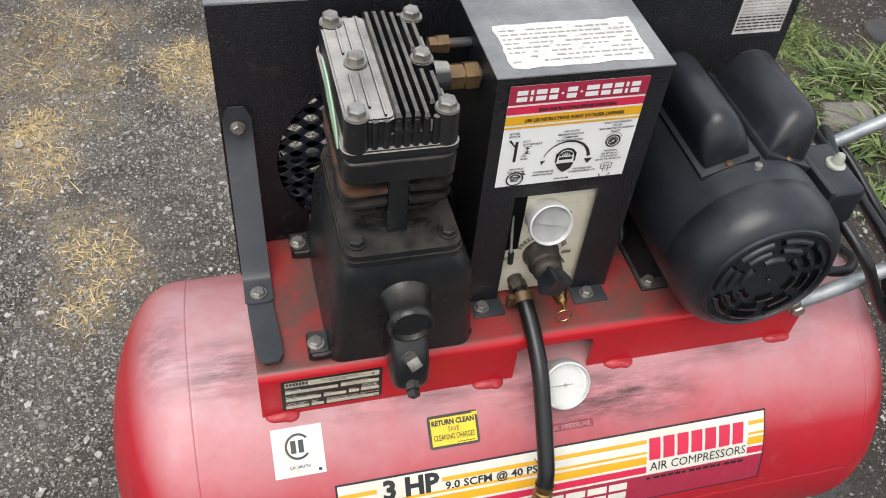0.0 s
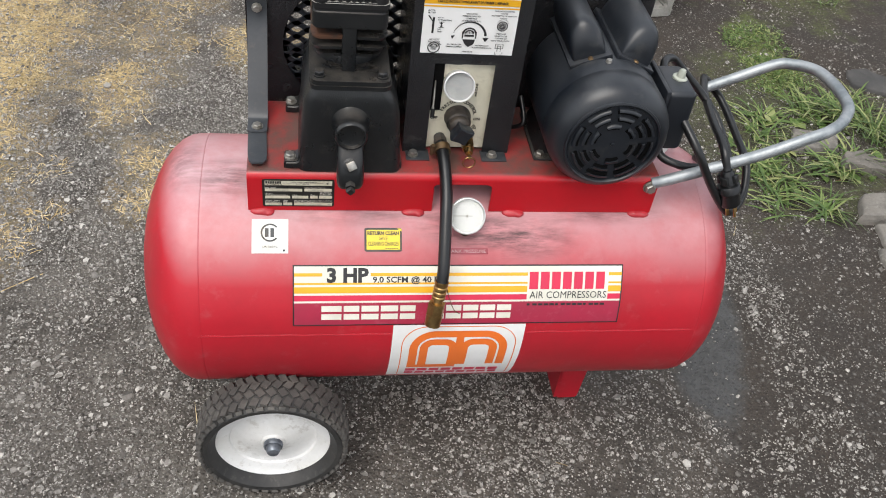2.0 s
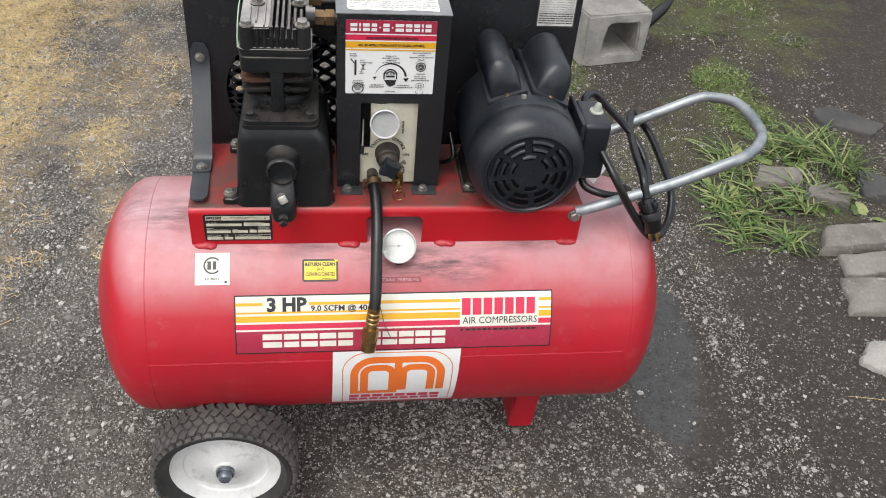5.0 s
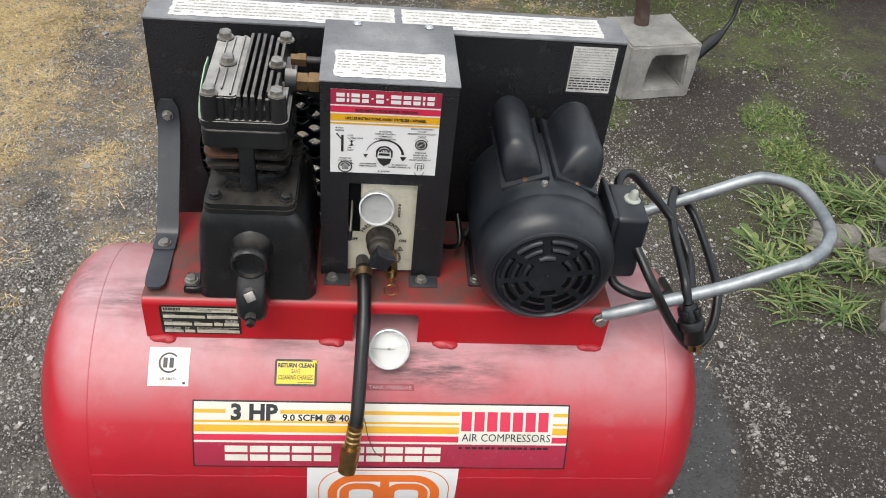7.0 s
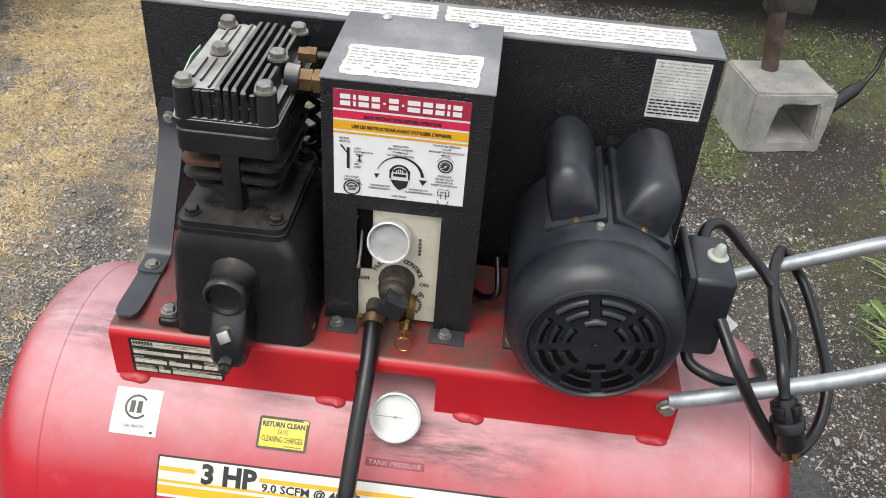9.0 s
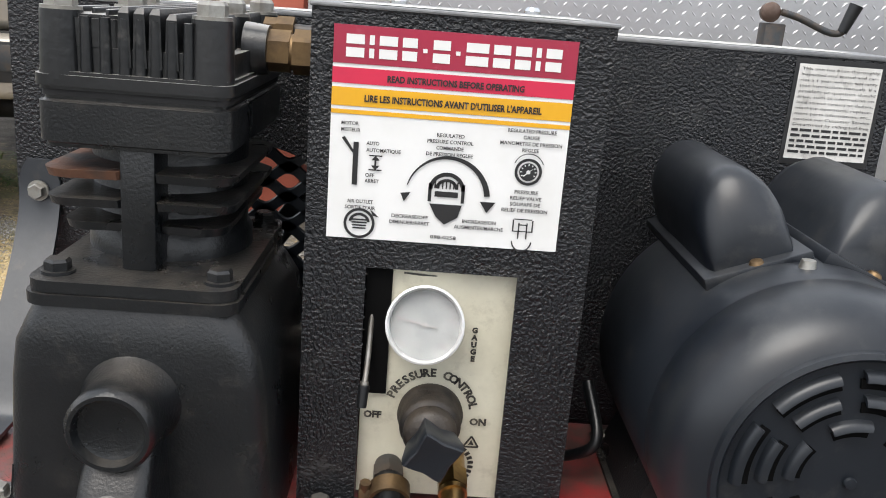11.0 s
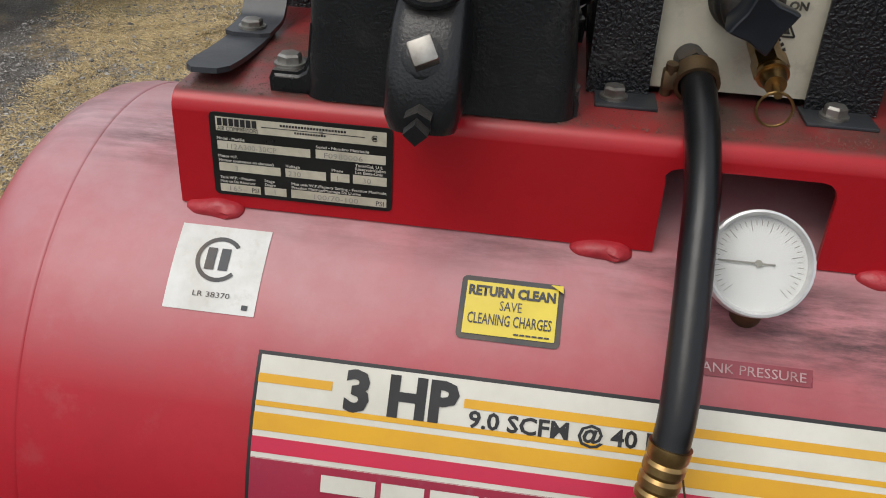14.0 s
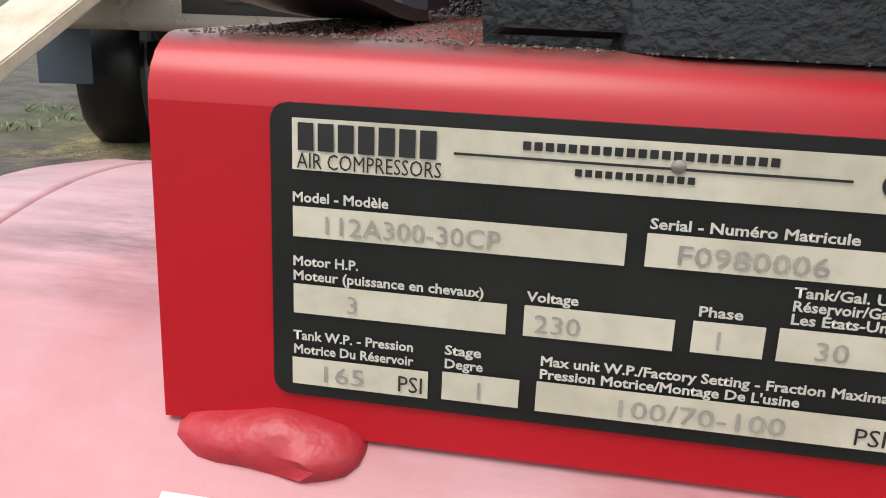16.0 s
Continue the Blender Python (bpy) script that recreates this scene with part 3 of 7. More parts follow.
# wheels on an axle under one end
def wheel(y, out):
    c = Vector((-0.266, y, 0.127))
    ax = (0, out, 0)
    w = 0.078
    prof = [(0.096, 0.020), (0.101, 0.012), (0.109, 0.003), (0.1165, 0.002), (0.1225, 0.010), (0.1265, 0.020), (0.1275, w / 2), (0.1265, w - 0.020), (0.1225, w - 0.010), (0.1165, w - 0.002), (0.109, w - 0.003), (0.103, w - 0.011), (0.099, w - 0.019), (0.096, w - 0.024)]
    tyre = part("tyre", lathe(B(), c, ax, prof, n=80, closed=True), SIDEWALL, None)
    lug = B()
    for i in range(44):
        for row, (o, wd, tw) in enumerate(((0.0155, 0.016, 24), (0.031, 0.015, -34), (0.047, 0.015, 34), (0.0625, 0.016, -24))):
            a = 2 * math.pi * (i + 0.5 * (row % 2)) / 44
            m = Matrix.Translation(c + Vector((0, out * o, 0))) @ Matrix.Rotation(a, 4, "Y") @ Matrix.Translation((0, 0, 0.1268)) @ Matrix.Rotation(radians(tw), 4, "Z")
            box(lug, -0.0062, 0.0062, -wd / 2, wd / 2, -0.004, 0.0032 - (0.0025 if row in (0, 3) else 0), 0.0, m=m)
    for i in range(44):
        a = 2 * math.pi * i / 44
        m = Matrix.Translation(c + Vector((0, out * (w - 0.006), 0))) @ Matrix.Rotation(a, 4, "Y") @ Matrix.Translation((0, 0, 0.1205)) @ Matrix.Rotation(radians(-50 * out), 4, "X")
        box(lug, -0.0055, 0.0055, -0.003, 0.003, -0.006, 0.005, 0.0, m=m)
    tread = part("tread", lug, TYRE, None, angle=20)
    rim = part("rim", lathe(B(), c, ax, [(0.0965, 0.012), (0.0985, w - 0.026), (0.0985, w - 0.0225), (0.0965, w - 0.0215), (0.0945, w - 0.0225), (0.092, w - 0.025), (0.082, w - 0.028), (0.0755, w - 0.031), (0.0735, w - 0.035),
                                          (0.066, w - 0.037), (0.050, w - 0.033), (0.032, w - 0.027), (0.0215, w - 0.024), (0.0195, w - 0.020), (0.0165, w - 0.020), (0.0, w - 0.020)], n=80), WHITE_METAL, None, "white painted steel rim")
    hub = part("hub", lathe(B(), c, ax, [(0.0165, w - 0.024), (0.0165, w - 0.015), (0.0152, w - 0.012), (0.0135, w - 0.012), (0.0128, w - 0.014), (0.0122, w - 0.006), (0.0095, w - 0.001), (0.0, w + 0.001)], n=32),
               HUB_STEEL, None, "grey push-on axle cap")
    tyre.parent = compressor
    tyre.name = "wheel"
    for o in (tread, rim, hub):
        o.parent = tyre
    tyre["label"] = "pneumatic tyre wheel with white rim"
    return tyre


wheel(-0.182, -1)
wheel(0.182, 1)
part("axle", rod(B(), (-0.266, -0.18, 0.127), (-0.266, 0.18, 0.127), 0.009), GREY_IRON, compressor)
for sy in (-0.1, 0.1):
    part("axle_bracket", box(B(), -0.292, -0.240, sy - 0.003, sy + 0.003, 0.105, 0.20, 0.001), RED, compressor)
bm = B()
prism(bm, [(0.298, 0.19), (0.305, -0.012), (0.309, -0.018), (0.345, -0.018), (0.350, -0.012), (0.362, 0.19)], -0.048, -0.043, lambda u, v, d: Vector((u, d, v)))
prism(bm, [(-0.048, 0.18), (-0.048, -0.016), (0.048, -0.016), (0.048, 0.18)], 0.300, 0.305, lambda u, v, d: Vector((d, u, v)))
prism(bm, [(0.298, 0.19), (0.305, -0.012), (0.309, -0.018), (0.345, -0.018), (0.350, -0.012), (0.362, 0.19)], 0.043, 0.048, lambda u, v, d: Vector((u, d, v)))
part("support_leg", bm, RED, compressor, "red bent steel support leg")

# handle
HANDLE = [(0.330, -0.094, 0.593), (0.354, -0.093, 0.598), (0.42, -0.091, 0.620), (0.50, -0.090, 0.650), (0.57, -0.089, 0.683)]
HANDLE += [(0.575 + 0.076 * math.sin(radians(a)), -0.013 - 0.076 * math.cos(radians(a)), 0.686 + 0.024 * math.sin(radians(a))) for a in (15, 35, 55, 75)]
HANDLE += [(0.652, 0.015, 0.710)]
HANDLE += [(0.575 + 0.076 * math.cos(radians(a)), 0.044 + 0.076 * math.sin(radians(a)), 0.684 + 0.024 * math.cos(radians(a))) for a in (15, 35, 55, 75)]
HANDLE += [(0.53, 0.12, 0.659), (0.43, 0.12, 0.613), (0.36, 0.118, 0.582), (0.325, 0.112, 0.575)]
handle = part("handle", tube(B(), HANDLE, 0.0093, n=18, steps=7), STEEL, compressor, "bent galvanised tube handle")
bolt(compressor, (0.329, SY0 - 0.0005, 0.588), (0, -1, 0), 0.0155, 0.008)

# ---- pump ----
bm = B()
stations = ((0.604, -0.2225, -0.069, -0.0905, 0.085), (0.622, -0.2215, -0.070, -0.0900, 0.085), (0.640, -0.2195, -0.072, -0.0895, 0.085), (0.700, -0.216, -0.076, -0.090, 0.084), (0.722, -0.213, -0.080, -0.090, 0.082),
            (0.736, -0.207, -0.088, -0.088, 0.079), (0.7445, -0.203, -0.094, -0.085, 0.075))
rings = []
for z, x0, x1, y0, y1 in stations:
    rings.append([bm.verts.new((u, v, z)) for u, v in round_rect(x0, x1, y0, y1, 0.014, 4)])
for a, b in zip(rings, rings[1:]):
    for i in range(len(a)):
        j = (i + 1) % len(a)
        bm.faces.new((a[i], a[j], b[j], b[i]))
bm.faces.new(rings[-1])
bm.faces.new(rings[0][::-1])
crankcase = part("crankcase", bm, CAST, compressor, "dusty black cast iron crankcase")
bm = B()
prism(bm, round_rect(-0.206, -0.091, -0.088, 0.078, 0.012, 4), 0.7445, 0.751, lambda u, v, d: Vector((u, v, d)))
prism(bm, round_rect(-0.2045, -0.0925, -0.0865, 0.0765, 0.012, 4), 0.7515, 0.758, lambda u, v, d: Vector((u, v, d)))
part("case_flange", bm, CAST, crankcase)
for bx, by in ((-0.192, -0.070), (-0.104, -0.070), (-0.192, 0.062), (-0.104, 0.062)):
    bolt(crankcase, (bx, by, 0.758), across=0.0125, h=0.0065, mat=CAST)
for fx, fy in ((-0.233, -0.071), (-0.0775, -0.068), (-0.233, 0.075), (-0.075, 0.075)):
    s = -1 if fx < -0.15 else 1
    bm = B()
    inner_x = fx - 0.034 * s
    side_view = [(fx + 0.0095 * s, 0.604), (fx + 0.0100 * s, 0.612), (fx + 0.0080 * s, 0.6165), (fx - 0.0065 * s, 0.6165), (fx - 0.0105 * s, 0.619), (fx - 0.0130 * s, 0.626), (fx - 0.0150 * s, 0.645), (inner_x, 0.650), (inner_x, 0.604)]
    prism(bm, side_view, fy - 0.0145, fy + 0.0185, lambda u, v, d: Vector((u, d, v)))
    bmesh.ops.bevel(bm, geom=[e for e in bm.edges if abs(e.verts[0].co.y - e.verts[1].co.y) < 1e-6], offset=0.003, segments=3, affect="EDGES")
    part("mounting_foot", bm, CAST, crankcase)
    bolt(crankcase, (fx + 0.001 * s, fy, 0.6165), across=0.0125, h=0.0056)
# bearing boss and oil spout on the front
part("bearing_boss", lathe(B(), (-0.1475, -0.080, 0.692), (0, -1, 0.0), [(0.0336, 0.0), (0.0274, 0.010), (0.0235, 0.020), (0.0226, 0.034), (0.0235, 0.036), (0.0235, 0.043), (0.0212, 0.046), (0.0190, 0.046),
                                                                       (0.0173, 0.041), (0.0133, 0.0395), (0.0, 0.039)], n=48), CAST, crankcase)
bm = B()
nose = ((0.676, -0.165, -0.129, -0.112), (0.660, -0.166, -0.128, -0.126), (0.640, -0.1665, -0.1275, -0.137), (0.618, -0.1665, -0.1275, -0.141), (0.610, -0.1645, -0.1295, -0.139))
rings = []
for z, x0, x1, y0 in nose:
    rings.append([bm.verts.new((u, v, z)) for u, v in round_rect(x0, x1, y0, -0.07, 0.009, 4)])
for a, b in zip(rings, rings[1:]):
    for i in range(len(a)):
        j = (i + 1) % len(a)
        bm.faces.new((a[i], a[j], b[j], b[i]))
bm.faces.new(rings[-1])
bm.faces.new(rings[0])
bmesh.ops.recalc_face_normals(bm, faces=bm.faces)
part("oil_spout", bm, CAST, crankcase)
bm = B()
d = Vector((0.05, -0.86, 0.5)).normalized()
p = Vector((-0.147, -0.131, 0.648))
m = Matrix.Translation(p) @ d.to_track_quat("Z", "Y").to_matrix().to_4x4() @ Matrix.Rotation(radians(24), 4, "Z")
box(bm, -0.0064, 0.0064, -0.0064, 0.0064, -0.002, 0.0135, 0.0011, 2, m=m)
part("plug_collar", lathe(B(), p, d, [(0.0, -0.006), (0.0125, -0.006), (0.0118, 0.0005), (0.0095, 0.002), (0.0, 0.002)], n=24), CAST, crankcase)
part("fill_plug", bm, ZINC, crankcase, "bare square-headed oil plug", angle=25)
bm = B()
rod(bm, (-0.147, -0.138, 0.619), (-0.147, -0.147, 0.6175), 0.0078, n=6)
m, ln = along((-0.147, -0.144, 0.6165), (-0.147, -0.153, 0.615))
bmesh.ops.create_cone(bm, cap_ends=True, segments=4, radius1=0.0068, radius2=0.0062, depth=ln, matrix=m)
part("drain_plug", bm, CAST, crankcase, angle=25)

# cylinder with fins
CX, CY = -0.1515, 0.008
bm = B()
lathe(bm, (CX, CY, 0.757), (0, 0, 1), [(0.049, 0.0), (0.049, 0.012), (0.046, 0.016), (0.046, 0.076)], n=48)
box(bm, CX - 0.010, CX + 0.010, -0.060, -0.03, 0.757, 0.83, 0.003)
box(bm, CX - 0.010, CX + 0.010, 0.05, 0.078, 0.757, 0.83, 0.003)
cylinder = part("cylinder", bm, CAST, compressor, "finned black cast iron cylinder")
for k, (z, w, front) in enumerate(((0.8125, 0.0525, -0.063), (0.7965, 0.0520, -0.062), (0.7815, 0.046, -0.054))):
    for s in (-1, 1):
        bm = B()
        pts = [(CX + s * 0.006, front + 0.012), (CX + s * 0.011, front + 0.0015)] + [(CX + s * (w - 0.014 + 0.014 * math.sin(radians(a))), front + 0.014 - 0.014 * math.cos(radians(a))) for a in range(0, 91, 15)] + [(CX + s * w, 0.062), (CX + s * (w - 0.010), 0.074), (CX + s * 0.006, 0.074)]
        lo = [bm.verts.new((CX + (u - CX) * 0.98, CY + (v - CY) * 0.98, z - 0.0036)) for u, v in pts]
        hi = [bm.verts.new((u, v, z + 0.0012)) for u, v in pts]
        bm.faces.new(lo)
        bm.faces.new(hi[::-1])
        for i in range(len(pts)):
            j = (i + 1) % len(pts)
            bm.faces.new((lo[i], hi[i], hi[j], lo[j]))
        bmesh.ops.recalc_face_normals(bm, faces=bm.faces)
        part("cooling_fin", bm, RUSTY if (k == 0 and s == -1) else CAST, cylinder, "rust-stained fin" if (k == 0 and s == -1) else "")
bm = B()
prism(bm, round_rect(-0.203, -0.100, -0.066, 0.100, 0.011, 5), 0.826, 0.853, lambda u, v, d: Vector((u, v, d)))
bmesh.ops.bevel(bm, geom=[e for e in bm.edges if abs(e.verts[0].co.z - e.verts[1].co.z) < 1e-6], offset=0.003, segments=3, affect="EDGES")
part("cylinder_deck", bm, CAST, cylinder)
bm = B()
prism(bm, round_rect(-0.201, -0.102, -0.064, 0.098, 0.007, 3), 0.853, 0.8565, lambda u, v, d: Vector((u, v, d)))
part("gasket", bm, DARK_HOLE, cylinder)
bm = B()
prism(bm, round_rect(-0.204, -0.099, -0.067, 0.101, 0.011, 5), 0.8565, 0.866, lambda u, v, d: Vector((u, v, d)))
bmesh.ops.bevel(bm, geom=[e for e in bm.edges if abs(e.verts[0].co.z - e.verts[1].co.z) < 1e-6], offset=0.0018, segments=2, affect="EDGES")
prism(bm, round_rect(-0.200, -0.103, -0.0615, 0.0955, 0.009, 4), 0.866, 0.879, lambda u, v, d: Vector((u, v, d)))
head = part("cylinder_head", bm, ALLOY, compressor, "finned alloy cylinder head with bare worn top")
# solid half of the head with three shallow ribs on it
bm = B()
prism(bm, round_rect(-0.200, -0.1565, -0.0615, 0.0955, 0.008, 4), 0.8785, 0.8955, lambda u, v, d: Vector((u, v, d)))
bmesh.ops.bevel(bm, geom=[e for e in bm.edges if min(v.co.z for v in e.verts) > 0.895], offset=0.002, segments=2, affect="EDGES")
part("head_slab", bm, ALLOY, head, "worn grey top face")
for rx, ry0, ry1 in ((-0.1865, -0.040, 0.004), (-0.1865, 0.034, 0.074), (-0.1770, -0.046, 0.004), (-0.1770, 0.034, 0.086), (-0.1655, -0.058, 0.092)):
    part("top_rib", box(B(), rx - 0.0011, rx + 0.0011, ry0, ry1, 0.894, 0.8985, 0.0009, 2), ALLOY, head)
# deep open fins on the other half
for i, fx in enumerate((-0.1555, -0.1475, -0.1395, -0.1310, -0.1225, -0.1140)):
    y0, y1 = (-0.0635, 0.0975) if i < 4 else (-0.046, 0.004) if i == 4 else (-0.040, 0.000)
    hi = 0.9005 if i < 3 else 0.8985
    for q0, q1 in (((y0, y1),) if i < 4 else ((y0, y1), (0.032, 0.090))):
        bm = B()
        vs = [bm.verts.new((fx + sx * t, y, z)) for z, t, in0 in ((0.870, 0.0036, 0), (hi - 0.003, 0.0027, 0), (hi, 0.0017, 0.003)) for sx, y in ((-1, q0 + in0), (1, q0 + in0), (1, q1 - in0), (-1, q1 - in0))]
        for a in (0, 4):
            for k in range(4):
                bm.faces.new((vs[a + k], vs[a + (k + 1) % 4], vs[a + 4 + (k + 1) % 4], vs[a + 4 + k]))
        bm.faces.new(vs[8:])
        bm.faces.new(vs[:4][::-1])
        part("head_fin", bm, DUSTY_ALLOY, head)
# upright ribs down the front and back faces
for fx in (-0.1755, -0.1655, -0.1555, -0.1475, -0.1395, -0.1310, -0.1225):
    for fy in (-0.0615, 0.0955):
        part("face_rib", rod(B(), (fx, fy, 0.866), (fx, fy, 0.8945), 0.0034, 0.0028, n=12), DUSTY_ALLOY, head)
for bx, by in ((-0.190, -0.0555), (-0.112, -0.0545), (-0.190, 0.086), (-0.113, 0.086), (-0.178, 0.020), (-0.118, 0.018)):
    bm = B()
    rod(bm, (bx, by, 0.862), (bx, by, 0.897), 0.0118, 0.0108, n=24)
    part("bolt_boss", bm, ALLOY, head)
    bolt(head, (bx, by, 0.897), across=0.0145, h=0.008)
bm = B()
prism(bm, [(-0.050, 0.859), (-0.030, 0.862), (0.005, 0.870), (0.032, 0.884), (0.038, 0.893), (0.010, 0.894), (-0.022, 0.886), (-0.042, 0.874)], -0.2060, -0.2045, lambda u, v, d: Vector((d, u, v)))
part("tape_strip", bm, GREEN_TAPE, head, "pale green tape strip")
# outlet elbow and brass fittings between head and box
bm = B()
rod(bm, (-0.108, 0.012, 0.879), (-0.094, 0.012, 0.879), 0.016, 0.0145, n=28)
part("outlet_boss", bm, ALLOY, head)
bm = B()
rod(bm, (-0.095, 0.012, 0.879), (-0.081, 0.012, 0.879), 0.0125, n=6)
rod(bm, (-0.081, 0.012, 0.879), (-0.079, 0.012, 0.879), 0.0105, n=24)
rod(bm, (-0.079, 0.012, 0.879), (-0.066, 0.012, 0.879), 0.0135, n=6)
part("pipe_fitting", bm, DIRTY_BRASS, compressor, "tarnished brass pipe nuts", angle=25)
part("outlet_pipe", rod(B(), (-0.067, 0.012, 0.879), (-0.055, 0.012, 0.879), 0.0085), GREY_IRON, compressor)
bm = B()
rod(bm, (-0.104, 0.050, 0.889), (-0.096, 0.050, 0.889), 0.008, n=6)
rod(bm, (-0.096, 0.050, 0.889), (-0.085, 0.050, 0.889), 0.0092, n=6)
part("pipe_fitting", bm, DIRTY_BRASS, compressor, angle=25)
part("unloader_pipe", rod(B(), (-0.086, 0.050, 0.889), (-0.055, 0.050, 0.889), 0.0048), GREY_IRON, compressor)

# ---- belt guard behind ----
GX0, GX1, GY0, GY1, GZ0, GZ1 = -0.303, 0.349, 0.128, 0.203, 0.515, 0.897
HX, HZ, HR = -0.135, 0.690, 0.112
bm = B()
def holed(bm, y0, y1):
    n = 64
    ring = [(HX + HR * math.cos(2 * math.pi * i / n), HZ + HR * math.sin(2 * math.pi * i / n)) for i in range(n)]
    rect = []
    for cx, cz in ring:
        dx, dz = cx - HX, cz - HZ
        ts = [((GX1 if dx > 0 else GX0) - HX) / dx if abs(dx) > 1e-9 else 1e9, ((GZ1 if dz > 0 else GZ0) - HZ) / dz if abs(dz) > 1e-9 else 1e9]
        t = min(ts)
        rect.append((HX + dx * t, HZ + dz * t))
    for y, flip in ((y0, False), (y1, True)):
        a = [bm.verts.new((u, y, v)) for u, v in ring]
        b = [bm.verts.new((u, y, v)) for u, v in rect]
        for i in range(n):
            j = (i + 1) % n
            f = (a[i], a[j], b[j], b[i])
            bm.faces.new(f if not flip else f[::-1])
        for (cx, cz) in ((GX0, GZ0), (GX0, GZ1), (GX1, GZ0), (GX1, GZ1)):
            best = sorted(range(n), key=lambda i: (rect[i][0] - cx) ** 2 + (rect[i][1] - cz) ** 2)
            on_x = [i for i in best if abs(rect[i][0] - cx) < 1e-6][0]
            on_z = [i for i in best if abs(rect[i][1] - cz) < 1e-6][0]
            if on_x != on_z:
                c = bm.verts.new((cx, y, cz))
                try:
                    bm.faces.new((b[on_x], c, b[on_z]))
                except ValueError:
                    pass
    bm.verts.ensure_lookup_table()
holed(bm, GY0, GY0 + 0.003)
bmesh.ops.remove_doubles(bm, verts=bm.verts, dist=1e-5)
bmesh.ops.recalc_face_normals(bm, faces=bm.faces)
guard = part("belt_guard", bm, CRINKLE, compressor, "black crinkle-painted steel belt guard")
bm = B()
holed(bm, GY1 - 0.003, GY1)
bmesh.ops.recalc_face_normals(bm, faces=bm.faces)
part("back_panel", bm, CRINKLE, guard)
part("end_panel", box(B(), GX0, GX0 + 0.003, GY0 + 0.003, GY1 - 0.003, GZ0, GZ1), CRINKLE, guard)
part("end_panel", box(B(), GX1 - 0.003, GX1, GY0 + 0.003, GY1 - 0.003, GZ0, GZ1), CRINKLE, guard)
bm = B()
box(bm, GX0 - 0.001, GX1 + 0.001, GY0 - 0.001, GY1 + 0.001, GZ1 - 0.001, GZ1 + 0.0025, 0.001)
part("top_plate", bm, WORN_TOP, guard)
# expanded metal over the round opening
bm = B()
pw, ph = 0.036, 0.0118
k = 0
z = HZ - HR
while z < HZ + HR:
    half = math.sqrt(max(0.0, (HR + 0.002) ** 2 - (z - HZ) ** 2))
    if half > 0.012:
        pts, x = [], HX - half
        while x <= HX + half:
            ph0 = (x - HX) / pw * 2 * math.pi
            pts.append((x, z + (1 if k % 2 else -1) * ph * 0.46 * math.cos(ph0)))
            x += pw / 10
        w2 = 0.0049
        rows2 = [[bm.verts.new((u, yy, v + dz)) for u, v in pts] for yy, dz in ((GY0 + 0.0035, -w2), (GY0 + 0.0035, w2), (GY0 + 0.0062, w2 + 0.001), (GY0 + 0.0062, -w2 + 0.001))]
        for i in range(len(pts) - 1):
            for a in range(4):
                c, d2 = rows2[a], rows2[(a + 1) % 4]
                bm.faces.new((c[i], c[i + 1], d2[i + 1], d2[i]))
    z += ph
    k += 1
bmesh.ops.recalc_face_normals(bm, faces=bm.faces)
part("expanded_mesh", bm, MOTOR_BLACK, guard, "black expanded metal grille")
# flywheel and belt inside
bm = B()
lathe(bm, (HX, GY0 + 0.02, HZ), (0, 1, 0), [(0.108, 0.0), (0.114, 0.0), (0.114, 0.028), (0.108, 0.028)], n=56, closed=True)
lathe(bm, (HX, GY0 + 0.015, HZ), (0, 1, 0), [(0.0, 0.0), (0.026, 0.0), (0.026, 0.036), (0.0, 0.036)], n=28)
for i in range(5):
    m = Matrix.Translation((HX, GY0 + 0.034, HZ)) @ Matrix.Rotation(2 * math.pi * i / 5 + 0.3, 4, "Y")
    box(bm, 0.02, 0.112, -0.006, 0.006, -0.010, 0.010, 0.002, m=m)
part("flywheel", bm, CAST, compressor)
part("crank_shaft", rod(B(), (HX, 0.08, HZ), (HX, GY0 + 0.02, HZ), 0.014), CAST, compressor)

# guard strap, bent flat steel
bm = B()
line = [(-0.2852, 0.1255, 0.778), (-0.2852, 0.1240, 0.745), (-0.2852, 0.108, 0.711), (-0.2851, 0.070, 0.659), (-0.2850, 0.046, 0.6255), (-0.2850, 0.036, 0.6135), (-0.2850, 0.028, 0.6100), (-0.2850, 0.012, 0.6092), (-0.2850, -0.001, 0.6090)]
hw, th = 0.0152, 0.0016
path = smooth_path(line, 4)
rings = []
for i, pnt in enumerate(path):
    d = (path[min(i + 1, len(path) - 1)] - path[max(i - 1, 0)]).normalized()
    side = Vector((1, 0.0, 0)) - d * d.x
    side.normalize()
    nrm = side.cross(d).normalized()
    w = hw * (0.55 if i == 0 else 0.85 if i == 1 else 0.6 if i == len(path) - 1 else 1.0)
    rings.append([bm.verts.new(pnt + side * sx * w + nrm * sn * th) for sx, sn in ((-1, -1), (1, -1), (1, 1), (-1, 1))])
for a, b in zip(rings, rings[1:]):
    for i in range(4):
        bm.faces.new((a[i], a[(i + 1) % 4], b[(i + 1) % 4], b[i]))
bm.faces.new(rings[0])
bm.faces.new(rings[-1])
bmesh.ops.recalc_face_normals(bm, faces=bm.faces)
strap = part("guard_strap", bm, STRAP_BLACK, compressor, "bent dark steel strap bolted to guard", angle=25)
bolt(strap, (-0.2852, 0.1225, 0.7545), (0, -1, 0), 0.011, 0.006)
bm = B()
